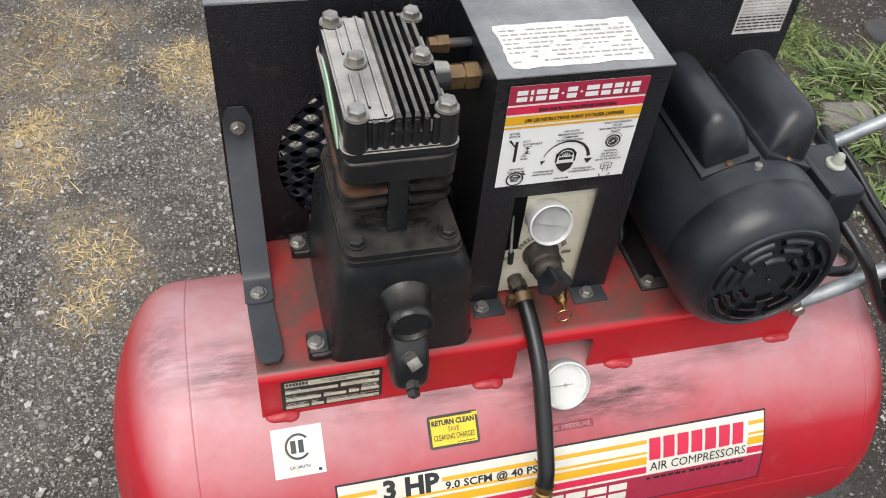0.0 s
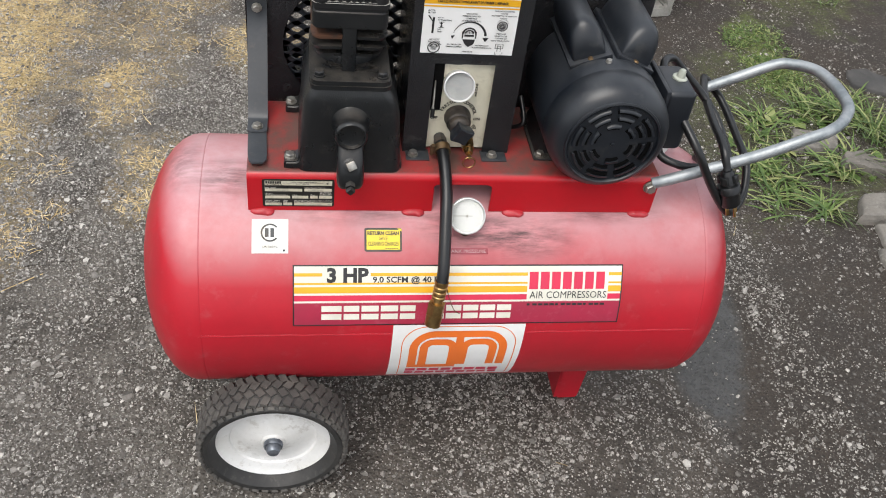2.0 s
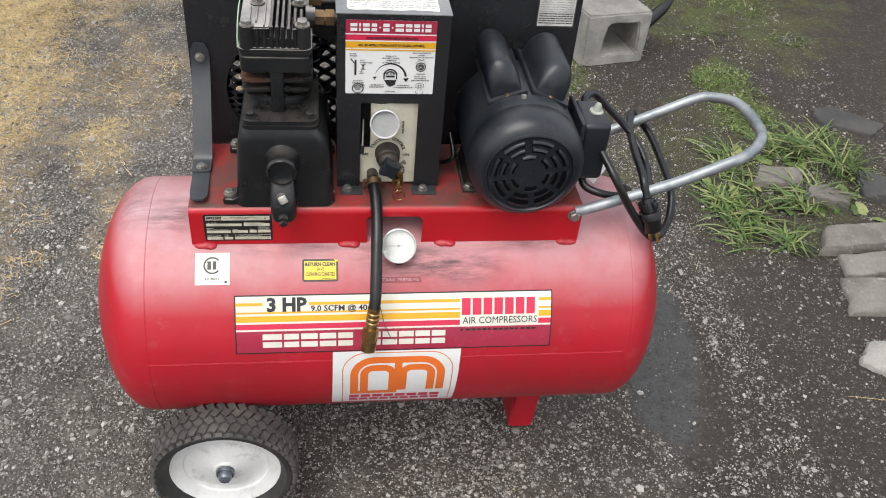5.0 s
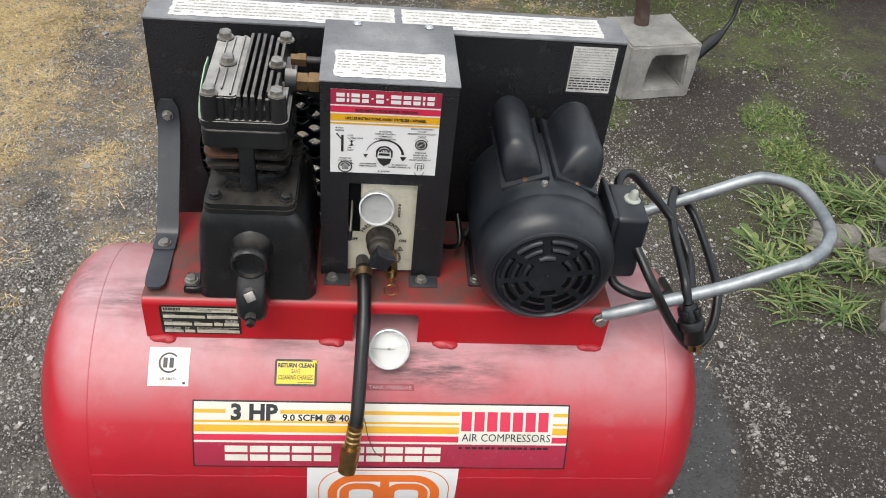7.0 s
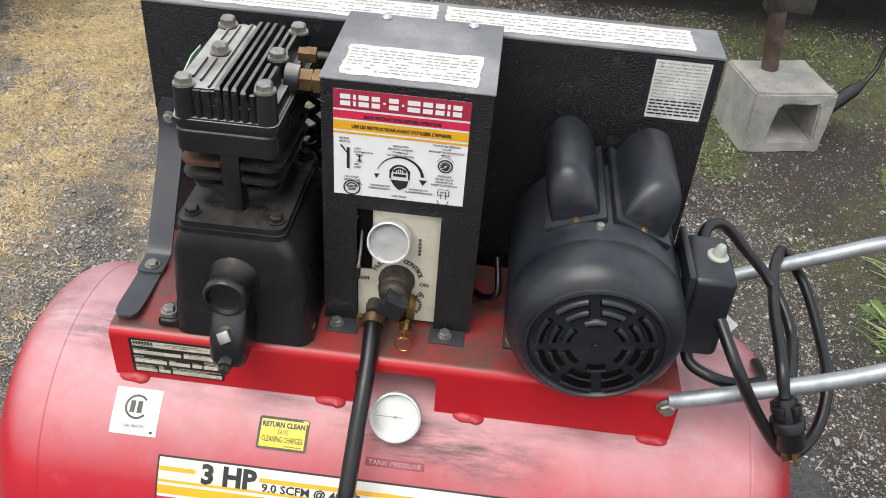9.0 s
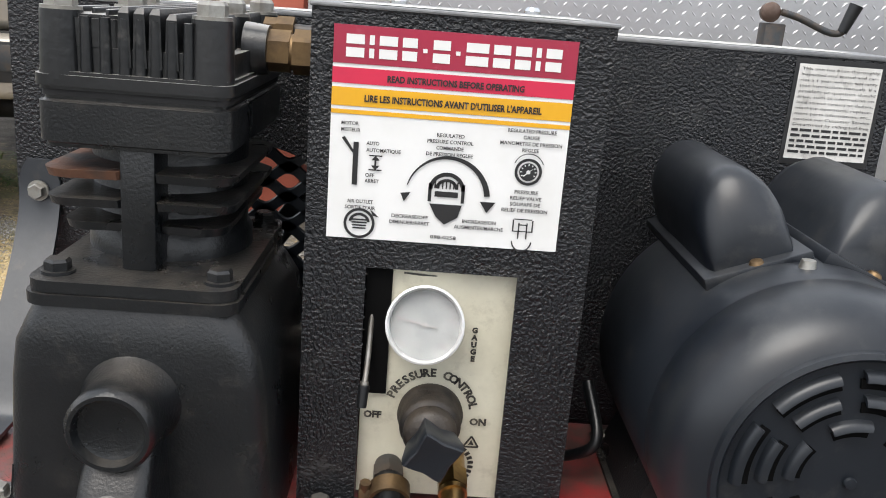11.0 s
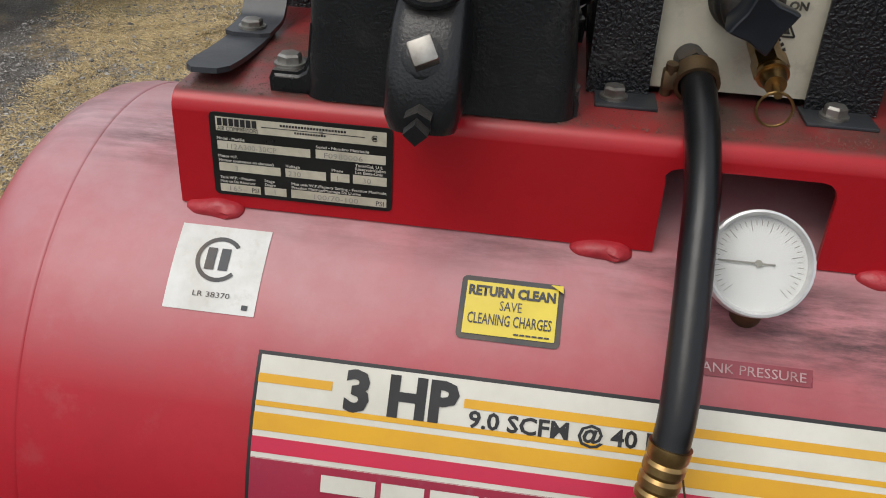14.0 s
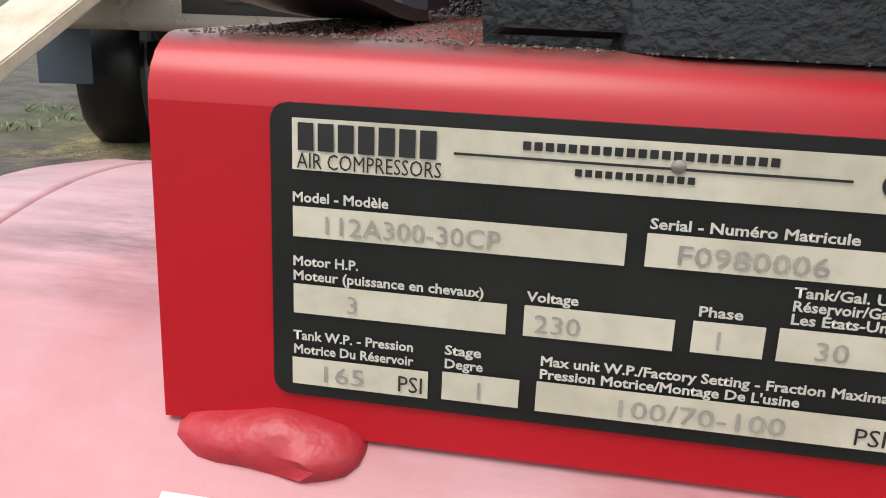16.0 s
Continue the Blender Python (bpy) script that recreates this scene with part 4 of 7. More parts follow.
lever = [(-0.2852, 0.030, 0.6062), (-0.2850, 0.012, 0.6062), (-0.2845, -0.010, 0.6064), (-0.2835, -0.036, 0.6082), (-0.2822, -0.060, 0.6108), (-0.2812, -0.077, 0.6126), (-0.2808, -0.0845, 0.6132)]
rings = []
for i, pnt in enumerate(lever):
    d = (Vector(lever[min(i + 1, 6)]) - Vector(lever[max(i - 1, 0)])).normalized()
    sd = d.cross(Vector((0, 0, 1))).normalized()
    up = sd.cross(d).normalized()
    w = (0.010, 0.0135, 0.0140, 0.0142, 0.0142, 0.0128, 0.0075)[i]
    rings.append([bm.verts.new(Vector(pnt) + sd * sx * w + up * sn * 0.0016) for sx, sn in ((-1, -1), (1, -1), (1, 1), (-1, 1))])
for a, b in zip(rings, rings[1:]):
    for i in range(4):
        bm.faces.new((a[i], a[(i + 1) % 4], b[(i + 1) % 4], b[i]))
bm.faces.new(rings[0])
bm.faces.new(rings[-1])
bmesh.ops.recalc_face_normals(bm, faces=bm.faces)
part("strap_tongue", bm, STRAP_BLACK, compressor, "flat dark steel tongue under strap", angle=25)
bolt(strap, (-0.285, 0.012, 0.6106), (0, 0, 1), 0.0125, 0.0045)

# ---- control box ----
BX0, BX1, BY0, BY1, BZ0, BZ1 = -0.063, 0.104, -0.037, 0.127, 0.605, 0.908
OX0, OX1, OZ1 = -0.0265, 0.063, 0.762
bm = B()
front = [(BX0, BZ0), (OX0, BZ0), (OX0, OZ1), (OX1, OZ1), (OX1, BZ0), (BX1, BZ0), (BX1, BZ1), (BX0, BZ1)]
prism(bm, front, BY0, BY0 + 0.002, lambda u, v, d: Vector((u, d, v)))
box(bm, BX0, BX0 + 0.002, BY0 + 0.002, BY1, BZ0, BZ1)
box(bm, BX1 - 0.002, BX1, BY0 + 0.002, BY1, BZ0, BZ1)
control = part("control_box", bm, CRINKLE, compressor, "black crinkle-painted control box")
bm = B()
box(bm, BX0 - 0.0015, BX1 + 0.0015, BY0 - 0.0015, BY1, BZ1, BZ1 + 0.0025, 0.0012)
part("lid", bm, WORN_TOP, control, "scuffed grey lid")
for sx in (-0.022, 0.073):
    bm = B()
    lathe(bm, (sx, 0.115, BZ1 + 0.0025), (0, 0, 1), [(0.0, 0.0), (0.006, 0.0), (0.006, 0.002), (0.004, 0.0045), (0.0, 0.005)], n=20)
    part("screw", bm, CHROME, control)
bm = B()
box(bm, OX0 + 0.0005, BX1 - 0.004, BY0 + 0.008, BY0 + 0.010, BZ0 + 0.004, OZ1 + 0.01)
slot_x0, slot_x1, slot_z0 = OX0, -0.0105, 0.679
panel = part("instrument_panel", bm, CREAM, control, "stained cream instrument panel")
# black plate on the panel, painted as the slot's inner shade
bm = B()
box(bm, slot_x0 + 0.0006, slot_x1, BY0 + 0.0055, BY0 + 0.0078, slot_z0, OZ1 + 0.004)
part("lever_slot", bm, VOID_BLACK, control)
bm = B()
tube(bm, [(-0.0215, BY0 + 0.010, 0.742), (-0.0222, BY0 + 0.001, 0.708), (-0.0232, BY0 - 0.007, 0.690)], 0.0017, n=10)
rod(bm, (-0.0232, BY0 - 0.0065, 0.692), (-0.0238, BY0 - 0.0105, 0.679), 0.0026, n=14)
part("switch_lever", bm, ZINC, control, "steel toggle lever with black tip")
bm = B()
rod(bm, (-0.0234, BY0 - 0.0085, 0.6905), (-0.0240, BY0 - 0.0120, 0.6775), 0.0034, 0.0030, n=14)
part("lever_tip", bm, RUBBER, control)
for tx0, tx1, bx in ((-0.058, -0.022, -0.047), (0.060, 0.100, 0.0775)):
    bm = B()
    box(bm, tx0, tx1, -0.060, BY0 + 0.004, 0.604, 0.6062, 0.0006)
    tab = part("mounting_tab", bm, STRAP_BLACK, control)
    bolt(control, (bx, -0.0475, 0.6062), across=0.0115, h=0.006)


def gauge(c, axis, R, parent, name, deep=0.02, inner_mat=None):
    bez = part(name, lathe(B(), c, axis, [(R * 0.5, -deep), (R * 0.92, -deep), (R * 0.94, -0.006), (R * 1.0, -0.002), (R * 1.0, 0.004), (R * 0.985, 0.0065), (R * 0.94, 0.0070), (R * 0.91, 0.0062), (R * 0.885, 0.0045), (R * 0.88, 0.0010)], n=48), BRIGHT_RIM, parent, "bright-rimmed pressure gauge")
    part("dial_face", lathe(B(), c, axis, [(R * 0.88, 0.0012), (0.0, 0.0012)], n=40), inner_mat or WHITE_FILM, bez)
    part("lens", lathe(B(), c, axis, [(R * 0.88, 0.0040), (R * 0.5, 0.0050), (0.0, 0.0054), (0.0, 0.0044), (R * 0.5, 0.0040), (R * 0.88, 0.0030)], n=40), CLEAR, bez).visible_shadow = False
    q = Vector(axis).normalized().to_track_quat("Z", "Y").to_matrix().to_4x4()
    m = Matrix.Translation(c) @ q
    bm = B()
    for i in range(37):
        a = radians(-45 + 270 * i / 36)
        long = 0.2 if i % 4 == 0 else 0.1
        mm = m @ Matrix.Rotation(a, 4, "Z")
        box(bm, R * (0.80 - long), R * 0.80, -0.00018, 0.00018, 0.0014, 0.0016, m=mm)
    mm = m @ Matrix.Rotation(radians(170 if inner_mat else 180), 4, "Z")
    box(bm, -R * 0.3, R * 0.72, -0.0005, 0.0005, 0.0019, 0.0022, m=mm)
    rod(bm, m @ Vector((0, 0, 0.0016)), m @ Vector((0, 0, 0.0026)), R * 0.07, n=14)
    part("needle_and_marks", bm, FADED_MARKS if inner_mat else GREY_INK, bez)
    return bez


gauge((0.0105, -0.050, 0.7335), (-0.04, -1, 0.34), 0.0232, control, "regulator_gauge", deep=0.016, inner_mat=HAZY_FACE)
# pressure regulator knob with its collar, outlet and relief valve
bm = B()
lathe(bm, (0.018, BY0 + 0.008, 0.667), (0, -1, -0.03), [(0.0, 0.0), (0.0202, 0.0), (0.0206, 0.004), (0.0195, 0.006), (0.0184, 0.008), (0.0188, 0.018), (0.0176, 0.020), (0.0160, 0.021), (0.0164, 0.028), (0.0150, 0.031), (0.010, 0.034), (0.0, 0.035)], n=40)
knob = part("regulator_collar", bm, GRIMY_PLASTIC, control, "grimy black regulator collar")
bm = B()
knob_tilt = Matrix.Translation((0.0180, -0.058, 0.6665)) @ Vector((0.10, -0.97, -0.10)).to_track_quat("Z", "Y").to_matrix().to_4x4()
stations = ((0.0, 0.72), (0.004, 0.80), (0.016, 0.98), (0.0215, 1.0), (0.0232, 0.955), (0.0238, 0.88), (0.0232, 0.5))
rings = []
for h, k in stations:
    ring = []
    for i in range(48):
        t = 2 * math.pi * i / 48
        f = (t / (math.pi / 2)) % 1.0
        reach = 0.0128 / max(math.cos((f - 0.5) * math.pi / 2), 0.1) - 0.0012 * math.cos((f - 0.5) * math.pi) ** 2
        ring.append(bm.verts.new(knob_tilt @ Matrix.Rotation(0.30, 4, "Z") @ Vector((reach * 1.03 * k * math.cos(t), reach * 1.03 * k * math.sin(t), h))))
    rings.append(ring)
for a, b in zip(rings, rings[1:]):
    for i in range(48):
        bm.faces.new((a[i], a[(i + 1) % 48], b[(i + 1) % 48], b[i]))
bm.faces.new(rings[-1])
bm.faces.new(rings[0][::-1])
bmesh.ops.recalc_face_normals(bm, faces=bm.faces)
part("regulator_knob", bm, MOTOR_BLACK, control, "black four-cornered regulator knob")
bm = B()
rod(bm, (0.033, BY0 + 0.008, 0.641), (0.0335, -0.050, 0.637), 0.0085, n=24)
rod(bm, (0.0335, -0.050, 0.637), (0.034, -0.064, 0.634), 0.0098, n=6)
rod(bm, (0.034, -0.064, 0.634), (0.0342, -0.067, 0.633), 0.0088, n=24)
rod(bm, (0.0342, -0.067, 0.633), (0.0345, -0.076, 0.631), 0.0072, 0.0058, n=24)
rod(bm, (0.0345, -0.076, 0.631), (0.0345, -0.086, 0.629), 0.0022, n=12)
valve = part("relief_valve", bm, BRASS, control, "small brass relief valve", angle=25)
bm = B()
ringpts = [(0.0345 + 0.0095 * math.cos(radians(a)), -0.085, 0.621 + 0.0095 * math.sin(radians(a))) for a in range(0, 361, 20)]
tube(bm, ringpts, 0.0008, n=6, steps=1)
part("pull_ring", bm, BRASS, control)
bm = B()
rod(bm, (-0.006, BY0 + 0.008, 0.628), (-0.005, -0.047, 0.6265), 0.0088, n=24)
rod(bm, (-0.006, -0.036, 0.6278), (-0.005, -0.046, 0.6265), 0.0104, n=6)
part("hose_fitting", bm, GREY_IRON, control, angle=25)

# hose that hangs down over the tank
HOSE = [(-0.005, -0.045, 0.6265), (-0.003, -0.068, 0.6215), (-0.0015, -0.098, 0.6065), (-0.0015, -0.128, 0.588), (-0.003, -0.155, 0.563), (-0.0045, -0.182, 0.535), (-0.006, -0.204, 0.509), (-0.008, -0.2135, 0.492)]
hose = part("air_hose", tube(B(), HOSE, 0.0094, n=20, steps=8), RUBBER, compressor, "black rubber hose with brass end")
bm = B()
lathe(bm, (-0.0040, -0.055, 0.6248), (0.05, -0.8, -0.3), [(0.0105, -0.004), (0.0128, -0.004), (0.0128, 0.007), (0.0105, 0.007)], n=28, closed=True)
rod(bm, (-0.0195, -0.055, 0.614), (-0.0185, -0.059, 0.633), 0.0034, n=12)
box(bm, -0.0225, -0.0150, -0.061, -0.052, 0.618, 0.629, 0.0012)
part("hose_clamp", bm, DIRTY_BRASS, hose, "tarnished hose clamp")
d = Vector((-0.14, -0.30, -0.95)).normalized()
p = Vector(HOSE[-1]) - d * 0.002
bm = B()
prof = [(0.0, 0.0), (0.0108, 0.0)]
for i in range(3):
    prof += [(0.0106, 0.006 + i * 0.008), (0.0096, 0.008 + i * 0.008), (0.0106, 0.010 + i * 0.008)]
prof += [(0.0106, 0.029), (0.0082, 0.030), (0.0082, 0.040), (0.0, 0.040)]
lathe(bm, p, d, prof, n=32)
rod(bm, p + d * 0.037, p + d * 0.058, 0.0135, n=6)
rod(bm, p + d * 0.057, p + d * 0.076, 0.0128, 0.0122, n=28)
part("hose_coupling", bm, BRASS, hose, "worn brass hose coupling", angle=25)

# tank gauge in the saddle's cut-out
g = gauge((0.0345, -0.1265, 0.5500), (0, -0.84, 0.54), 0.0288, compressor, "tank_gauge", deep=0.014)
bm = B()
rod(bm, on_tank(0.036, arc_at(0.5165), -0.002), on_tank(0.036, arc_at(0.5175), 0.014), 0.009, n=20)
part("gauge_stem", bm, DIRTY_BRASS, compressor)

# ---- motor ----
MX, MZ, MY = 0.232, 0.6945, 0.085
bm = B()
lathe(bm, (MX, MY, MZ), (0, -1, 0), [(0.0, 0.0), (0.070, 0.0), (0.084, 0.006), (0.0915, 0.018), (0.0925, 0.022), (0.0925, 0.158), (0.0918, 0.160), (0.0918, 0.163), (0.0925, 0.165), (0.0925, 0.180), (0.0905, 0.194), (0.085, 0.206), (0.077, 0.2135), (0.0725, 0.2155),
                                   (0.0718, 0.2185), (0.0690, 0.2195), (0.0672, 0.2180), (0.0665, 0.2150), (0.030, 0.2165), (0.0, 0.2165)], n=96)
motor = part("motor", bm, MOTOR_BLACK, compressor, "black electric motor with vented end bell")
FY = MY - 0.2160
def arc_bar(bm, r0, r1, a0, a1, y0, y1, n=10):
    pts = [(MX + r0 * math.cos(radians(a0 + (a1 - a0) * i / n)), MZ + r0 * math.sin(radians(a0 + (a1 - a0) * i / n))) for i in range(n + 1)]
    pts += [(MX + r1 * math.cos(radians(a1 - (a1 - a0) * i / n)), MZ + r1 * math.sin(radians(a1 - (a1 - a0) * i / n))) for i in range(n + 1)]
    return prism(bm, pts, y0, y1, lambda u, v, d: Vector((u, d, v)))
def louver(rad, a0, a1, n=10):
    """A hooded rib over a vent slot: a bent strip that leans out over the slot."""
    bm = B()
    rows = []
    for r, y in ((rad + 0.0048, FY + 0.001), (rad + 0.0040, FY - 0.0030), (rad + 0.0022, FY - 0.0048), (rad - 0.0002, FY - 0.0052), (rad - 0.0004, FY - 0.0040), (rad + 0.0016, FY - 0.0020)):
        rows.append([bm.verts.new((MX + r * math.cos(radians(a0 + (a1 - a0) * i / n)), y, MZ + r * math.sin(radians(a0 + (a1 - a0) * i / n)))) for i in range(n + 1)])
    for a, b in zip(rows, rows[1:]):
        for i in range(n):
            bm.faces.new((a[i], a[i + 1], b[i + 1], b[i]))
    for k in (0, n):
        bm.faces.new([r[k] for r in rows])
    bmesh.ops.recalc_face_normals(bm, faces=bm.faces)
    return bm
for rad, segs, gap in ((0.0565, 8, 10), (0.0435, 8, 14), (0.0300, 6, 22)):
    for i in range(segs):
        a0, a1 = 360 * i / segs + gap / 2 + 10, 360 * (i + 1) / segs - gap / 2 + 10
        # black bar on the end face in place of a slot's shaded depth
        part("vent_slot", arc_bar(B(), rad - 0.0042, rad + 0.001, a0, a1, FY - 0.0010, FY + 0.003), VOID_BLACK, motor)
        part("vent_louver", louver(rad + 0.0008, a0 + 1, a1 - 1), MOTOR_BLACK, motor)
bm = B()
lathe(bm, (MX, FY - 0.002, MZ), (0, -1, 0), [(0.0, 0.002), (0.003, 0.0015), (0.0035, 0.0)], n=16)
part("end_screw", bm, MOTOR_BLACK, motor)


def capacitor_cover(angle, w, h, y0, y1):
    """A half-round cover lying along the motor's back at an angle."""
    a = radians(angle)
    out, side = Vector((math.cos(a), 0, math.sin(a))), Vector((math.sin(a), 0, -math.cos(a)))
    base = Vector((MX, 0, MZ)) + out * 0.080
    bm = B()
    rings = []
    for y, k, q in ((y0, 0.42, 0.90), (y0 - 0.0 + 0.003, 0.62, 0.95), (y0 + 0.011, 0.90, 0.99), (y0 + 0.020, 0.985, 1.0), (y0 + 0.030, 1.0, 1.0), (y1 - 0.012, 1.0, 1.0), (y1 - 0.003, 0.94, 0.97), (y1, 0.8, 0.9)):
        ring = []
        for u, v in [(-1, 0.0), (-1, 0.45)] + [(-math.cos(radians(t)), 0.45 + 0.55 * math.sin(radians(t))) for t in range(15, 166, 15)] + [(1, 0.45), (1, 0.0)]:
            ring.append(bm.verts.new(base + side * (u * w / 2 * q) + out * (v * h * k) + Vector((0, y, 0))))
        rings.append(ring)
    for r0, r1 in zip(rings, rings[1:]):
        for i in range(len(r0) - 1):
            bm.faces.new((r0[i], r0[i + 1], r1[i + 1], r1[i]))
    bm.faces.new(rings[0])
    bm.faces.new(rings[-1][::-1])
    bmesh.ops.recalc_face_normals(bm, faces=bm.faces)
    c = part("capacitor_cover", bm, MOTOR_BLACK, motor, "half-round black capacitor cover", angle=50)
    bm = B()
    m = Matrix.Translation(base) @ Matrix((side, Vector((0, 1, 0)), out)).transposed().to_4x4()
    box(bm, -w / 2 - 0.006, w / 2 + 0.006, y0 - 0.008, y1 + 0.004, 0.006, 0.0142, 0.001, m=m)
    part("cover_flange", bm, MOTOR_BLACK, motor)
    bm = B()
    lathe(bm, base + out * 0.0140 + Vector((0, y0 - 0.004, 0)), out, [(0.0, 0.003), (0.0035, 0.002), (0.0045, 0.0)], n=14)
    part("screw", bm, DIRTY_BRASS, motor)
    return c


capacitor_cover(110, 0.052, 0.068, -0.040, 0.092)
capacitor_cover(66, 0.054, 0.066, -0.040, 0.092)
bm = B()
lathe(bm, (0.2235, -0.058, 0.7885), (0, 0, 1), [(0.0, 0.003), (0.004, 0.0025), (0.005, -0.003)], n=14)
part("screw", bm, ZINC, motor)
bm = B()
box(bm, MX - 0.088, MX + 0.075, -0.055, 0.075, 0.604, 0.6075, 0.001)
for sx in (-0.07, 0.06):
    prism(bm, [(MX + sx - 0.014, 0.606), (MX + sx + 0.014, 0.606), (MX + sx + 0.02 * (0.4 if sx < 0 else -0.4) + 0.006, 0.645), (MX + sx + 0.02 * (0.4 if sx < 0 else -0.4) - 0.006, 0.645)], -0.04, 0.06, lambda u, v, d: Vector((u, d, v)))
part("motor_base", bm, CAST, motor)
for bx, by in ((0.155, -0.045), (0.155, 0.06), (0.290, -0.045)):
    bolt(motor, (bx, by, 0.6075), across=0.012, h=0.006)
# wiring box on the side
JX0, JX1, JY0, JY1, JZ0, JZ1 = 0.327, 0.374, -0.066, 0.018, 0.637, 0.742
bm = B()
box(bm, JX0, JX1, JY0, JY1, JZ0, JZ1, 0.008, 3)
wiring = part("wiring_box", bm, MOTOR_BLACK, compressor, "black wiring box on motor side")
bm = B()
box(bm, JX0 - 0.006, JX0 + 0.002, JY0 - 0.005, JY1 + 0.005, JZ0 - 0.006, JZ1 + 0.005, 0.003)
part("box_flange", bm, MOTOR_BLACK, wiring)
bm = B()
box(bm, MX + 0.080, JX0, -0.045, 0.005, 0.675, 0.725, 0.004)
part("box_neck", bm, MOTOR_BLACK, wiring)
bm = B()
lathe(bm, (0.357, -0.022, JZ1 - 0.002), (0.1, -0.05, 1), [(0.0, 0.0), (0.0115, 0.0), (0.0115, 0.004), (0.0072, 0.0055), (0.0062, 0.010), (0.0056, 0.0145), (0.0038, 0.0172), (0.0, 0.018)], n=24)
part("overload_button", bm, MILKY, wiring, "milky plastic reset button")

# power cord looped over the handle, with its plug
cord = part("power_cord", tube(B(), [(0.446, -0.100, 0.624), (0.440, -0.078, 0.651), (0.447, 0.000, 0.655), (0.462, 0.080, 0.652), (0.478, 0.125, 0.650), (0.490, 0.148, 0.640), (0.505, 0.142, 0.628), (0.521, 0.110, 0.612), (0.530, 0.040, 0.588), (0.526, -0.020, 0.579),
                                     (0.516, -0.060, 0.552), (0.493, -0.090, 0.538), (0.463, -0.112, 0.553), (0.421, -0.112, 0.605), (0.386, -0.104, 0.661), (0.366, -0.060, 0.690)], 0.0068, n=14, steps=7), RUBBER, compressor, "black cord looped over the handle")
bm = B()
tube(bm, [(0.350, 0.008, 0.715), (0.357, 0.045, 0.728), (0.382, 0.070, 0.722), (0.417, 0.070, 0.690), (0.447, 0.060, 0.663), (0.468, 0.030, 0.640), (0.476, 0.000, 0.622), (0.462, -0.055, 0.628), (0.449, -0.096, 0.632)], 0.0066, n=14, steps=7)
part("cord_loop", bm, RUBBER, cord)
bm = B()
tube(bm, [(0.345, -0.035, 0.640), (0.352, -0.055, 0.618), (0.381, -0.070, 0.611), (0.413, -0.065, 0.603), (0.445, -0.034, 0.584), (0.455, 0.02, 0.560)], 0.0066, n=14, steps=7)
part("cord_loop", bm, RUBBER, cord)
bm = B()
d = Vector((0.30, -0.30, -0.90)).normalized()
p = Vector((0.447, -0.101, 0.622))
lathe(bm, p, d, [(0.0, -0.004), (0.0085, -0.003), (0.0110, 0.004), (0.0125, 0.012), (0.0125, 0.020), (0.0172, 0.0215), (0.0185, 0.024), (0.0185, 0.034), (0.0170, 0.0355), (0.0162, 0.037), (0.0158, 0.056), (0.0145, 0.058), (0.0, 0.058)], n=32)
for a in (0, 90, 180, 270):
    box(bm, 0.009, 0.0155, -0.006, 0.006, 0.004, 0.018, 0.001, m=Matrix.Translation(p) @ d.to_track_quat("Z", "Y").to_matrix().to_4x4() @ Matrix.Rotation(radians(a), 4, "Z"))
plug = part("plug", bm, RUBBER, cord, "black three-pin plug")
bm = B()
across = Vector((1.0, 0.25, 0.25)) - d * d.dot(Vector((1.0, 0.25, 0.25)))
across.normalize()
pin_frame = Matrix((across, d.cross(across), d)).transposed().to_4x4()
for sx in (-0.0070, 0.0070):
    bm = B()
    box(bm, -0.0034, 0.0034, -0.0009, 0.0009, -0.006, 0.012, 0.0005, m=Matrix.Translation(p + d * 0.062 + across * sx) @ pin_frame)
    part("plug_pin", bm, BRASS, plug, "flat brass plug pin")
bm = B()
rod(bm, p + d * 0.056 + d.cross(across) * 0.009, p + d * 0.076 + d.cross(across) * 0.009, 0.0023, n=12)
part("plug_pin", bm, BRASS, plug)
bm = B()
prism(bm, [(0.372, 0.610), (0.400, 0.628), (0.408, 0.618), (0.424, 0.606), (0.412, 0.590), (0.396, 0.568), (0.380, 0.580)], 0.03, 0.0306, lambda u, v, d: Vector((u, d + (v - 0.6) * 0.3, v)))
part("paper_tag", bm, WHITE_FILM, cord, "creased white paper tag")
bm = B()
tube(bm, [(0.108, 0.03, 0.612), (0.118, 0.01, 0.622), (0.132, 0.0, 0.640), (0.128, 0.03, 0.668)], 0.004, n=10)
part("motor_lead", bm, RUBBER, compressor)
part("steel_wire", tube(B(), [on_tank(-0.006, arc_at(0.476), 0.012), on_tank(0.004, arc_at(0.462), 0.008), on_tank(0.010, arc_at(0.440), 0.006), on_tank(0.020, arc_at(0.418), 0.003), on_tank(0.030, arc_at(0.410), 0.002)], 0.0006, n=6), DIRTY_BRASS, compressor)

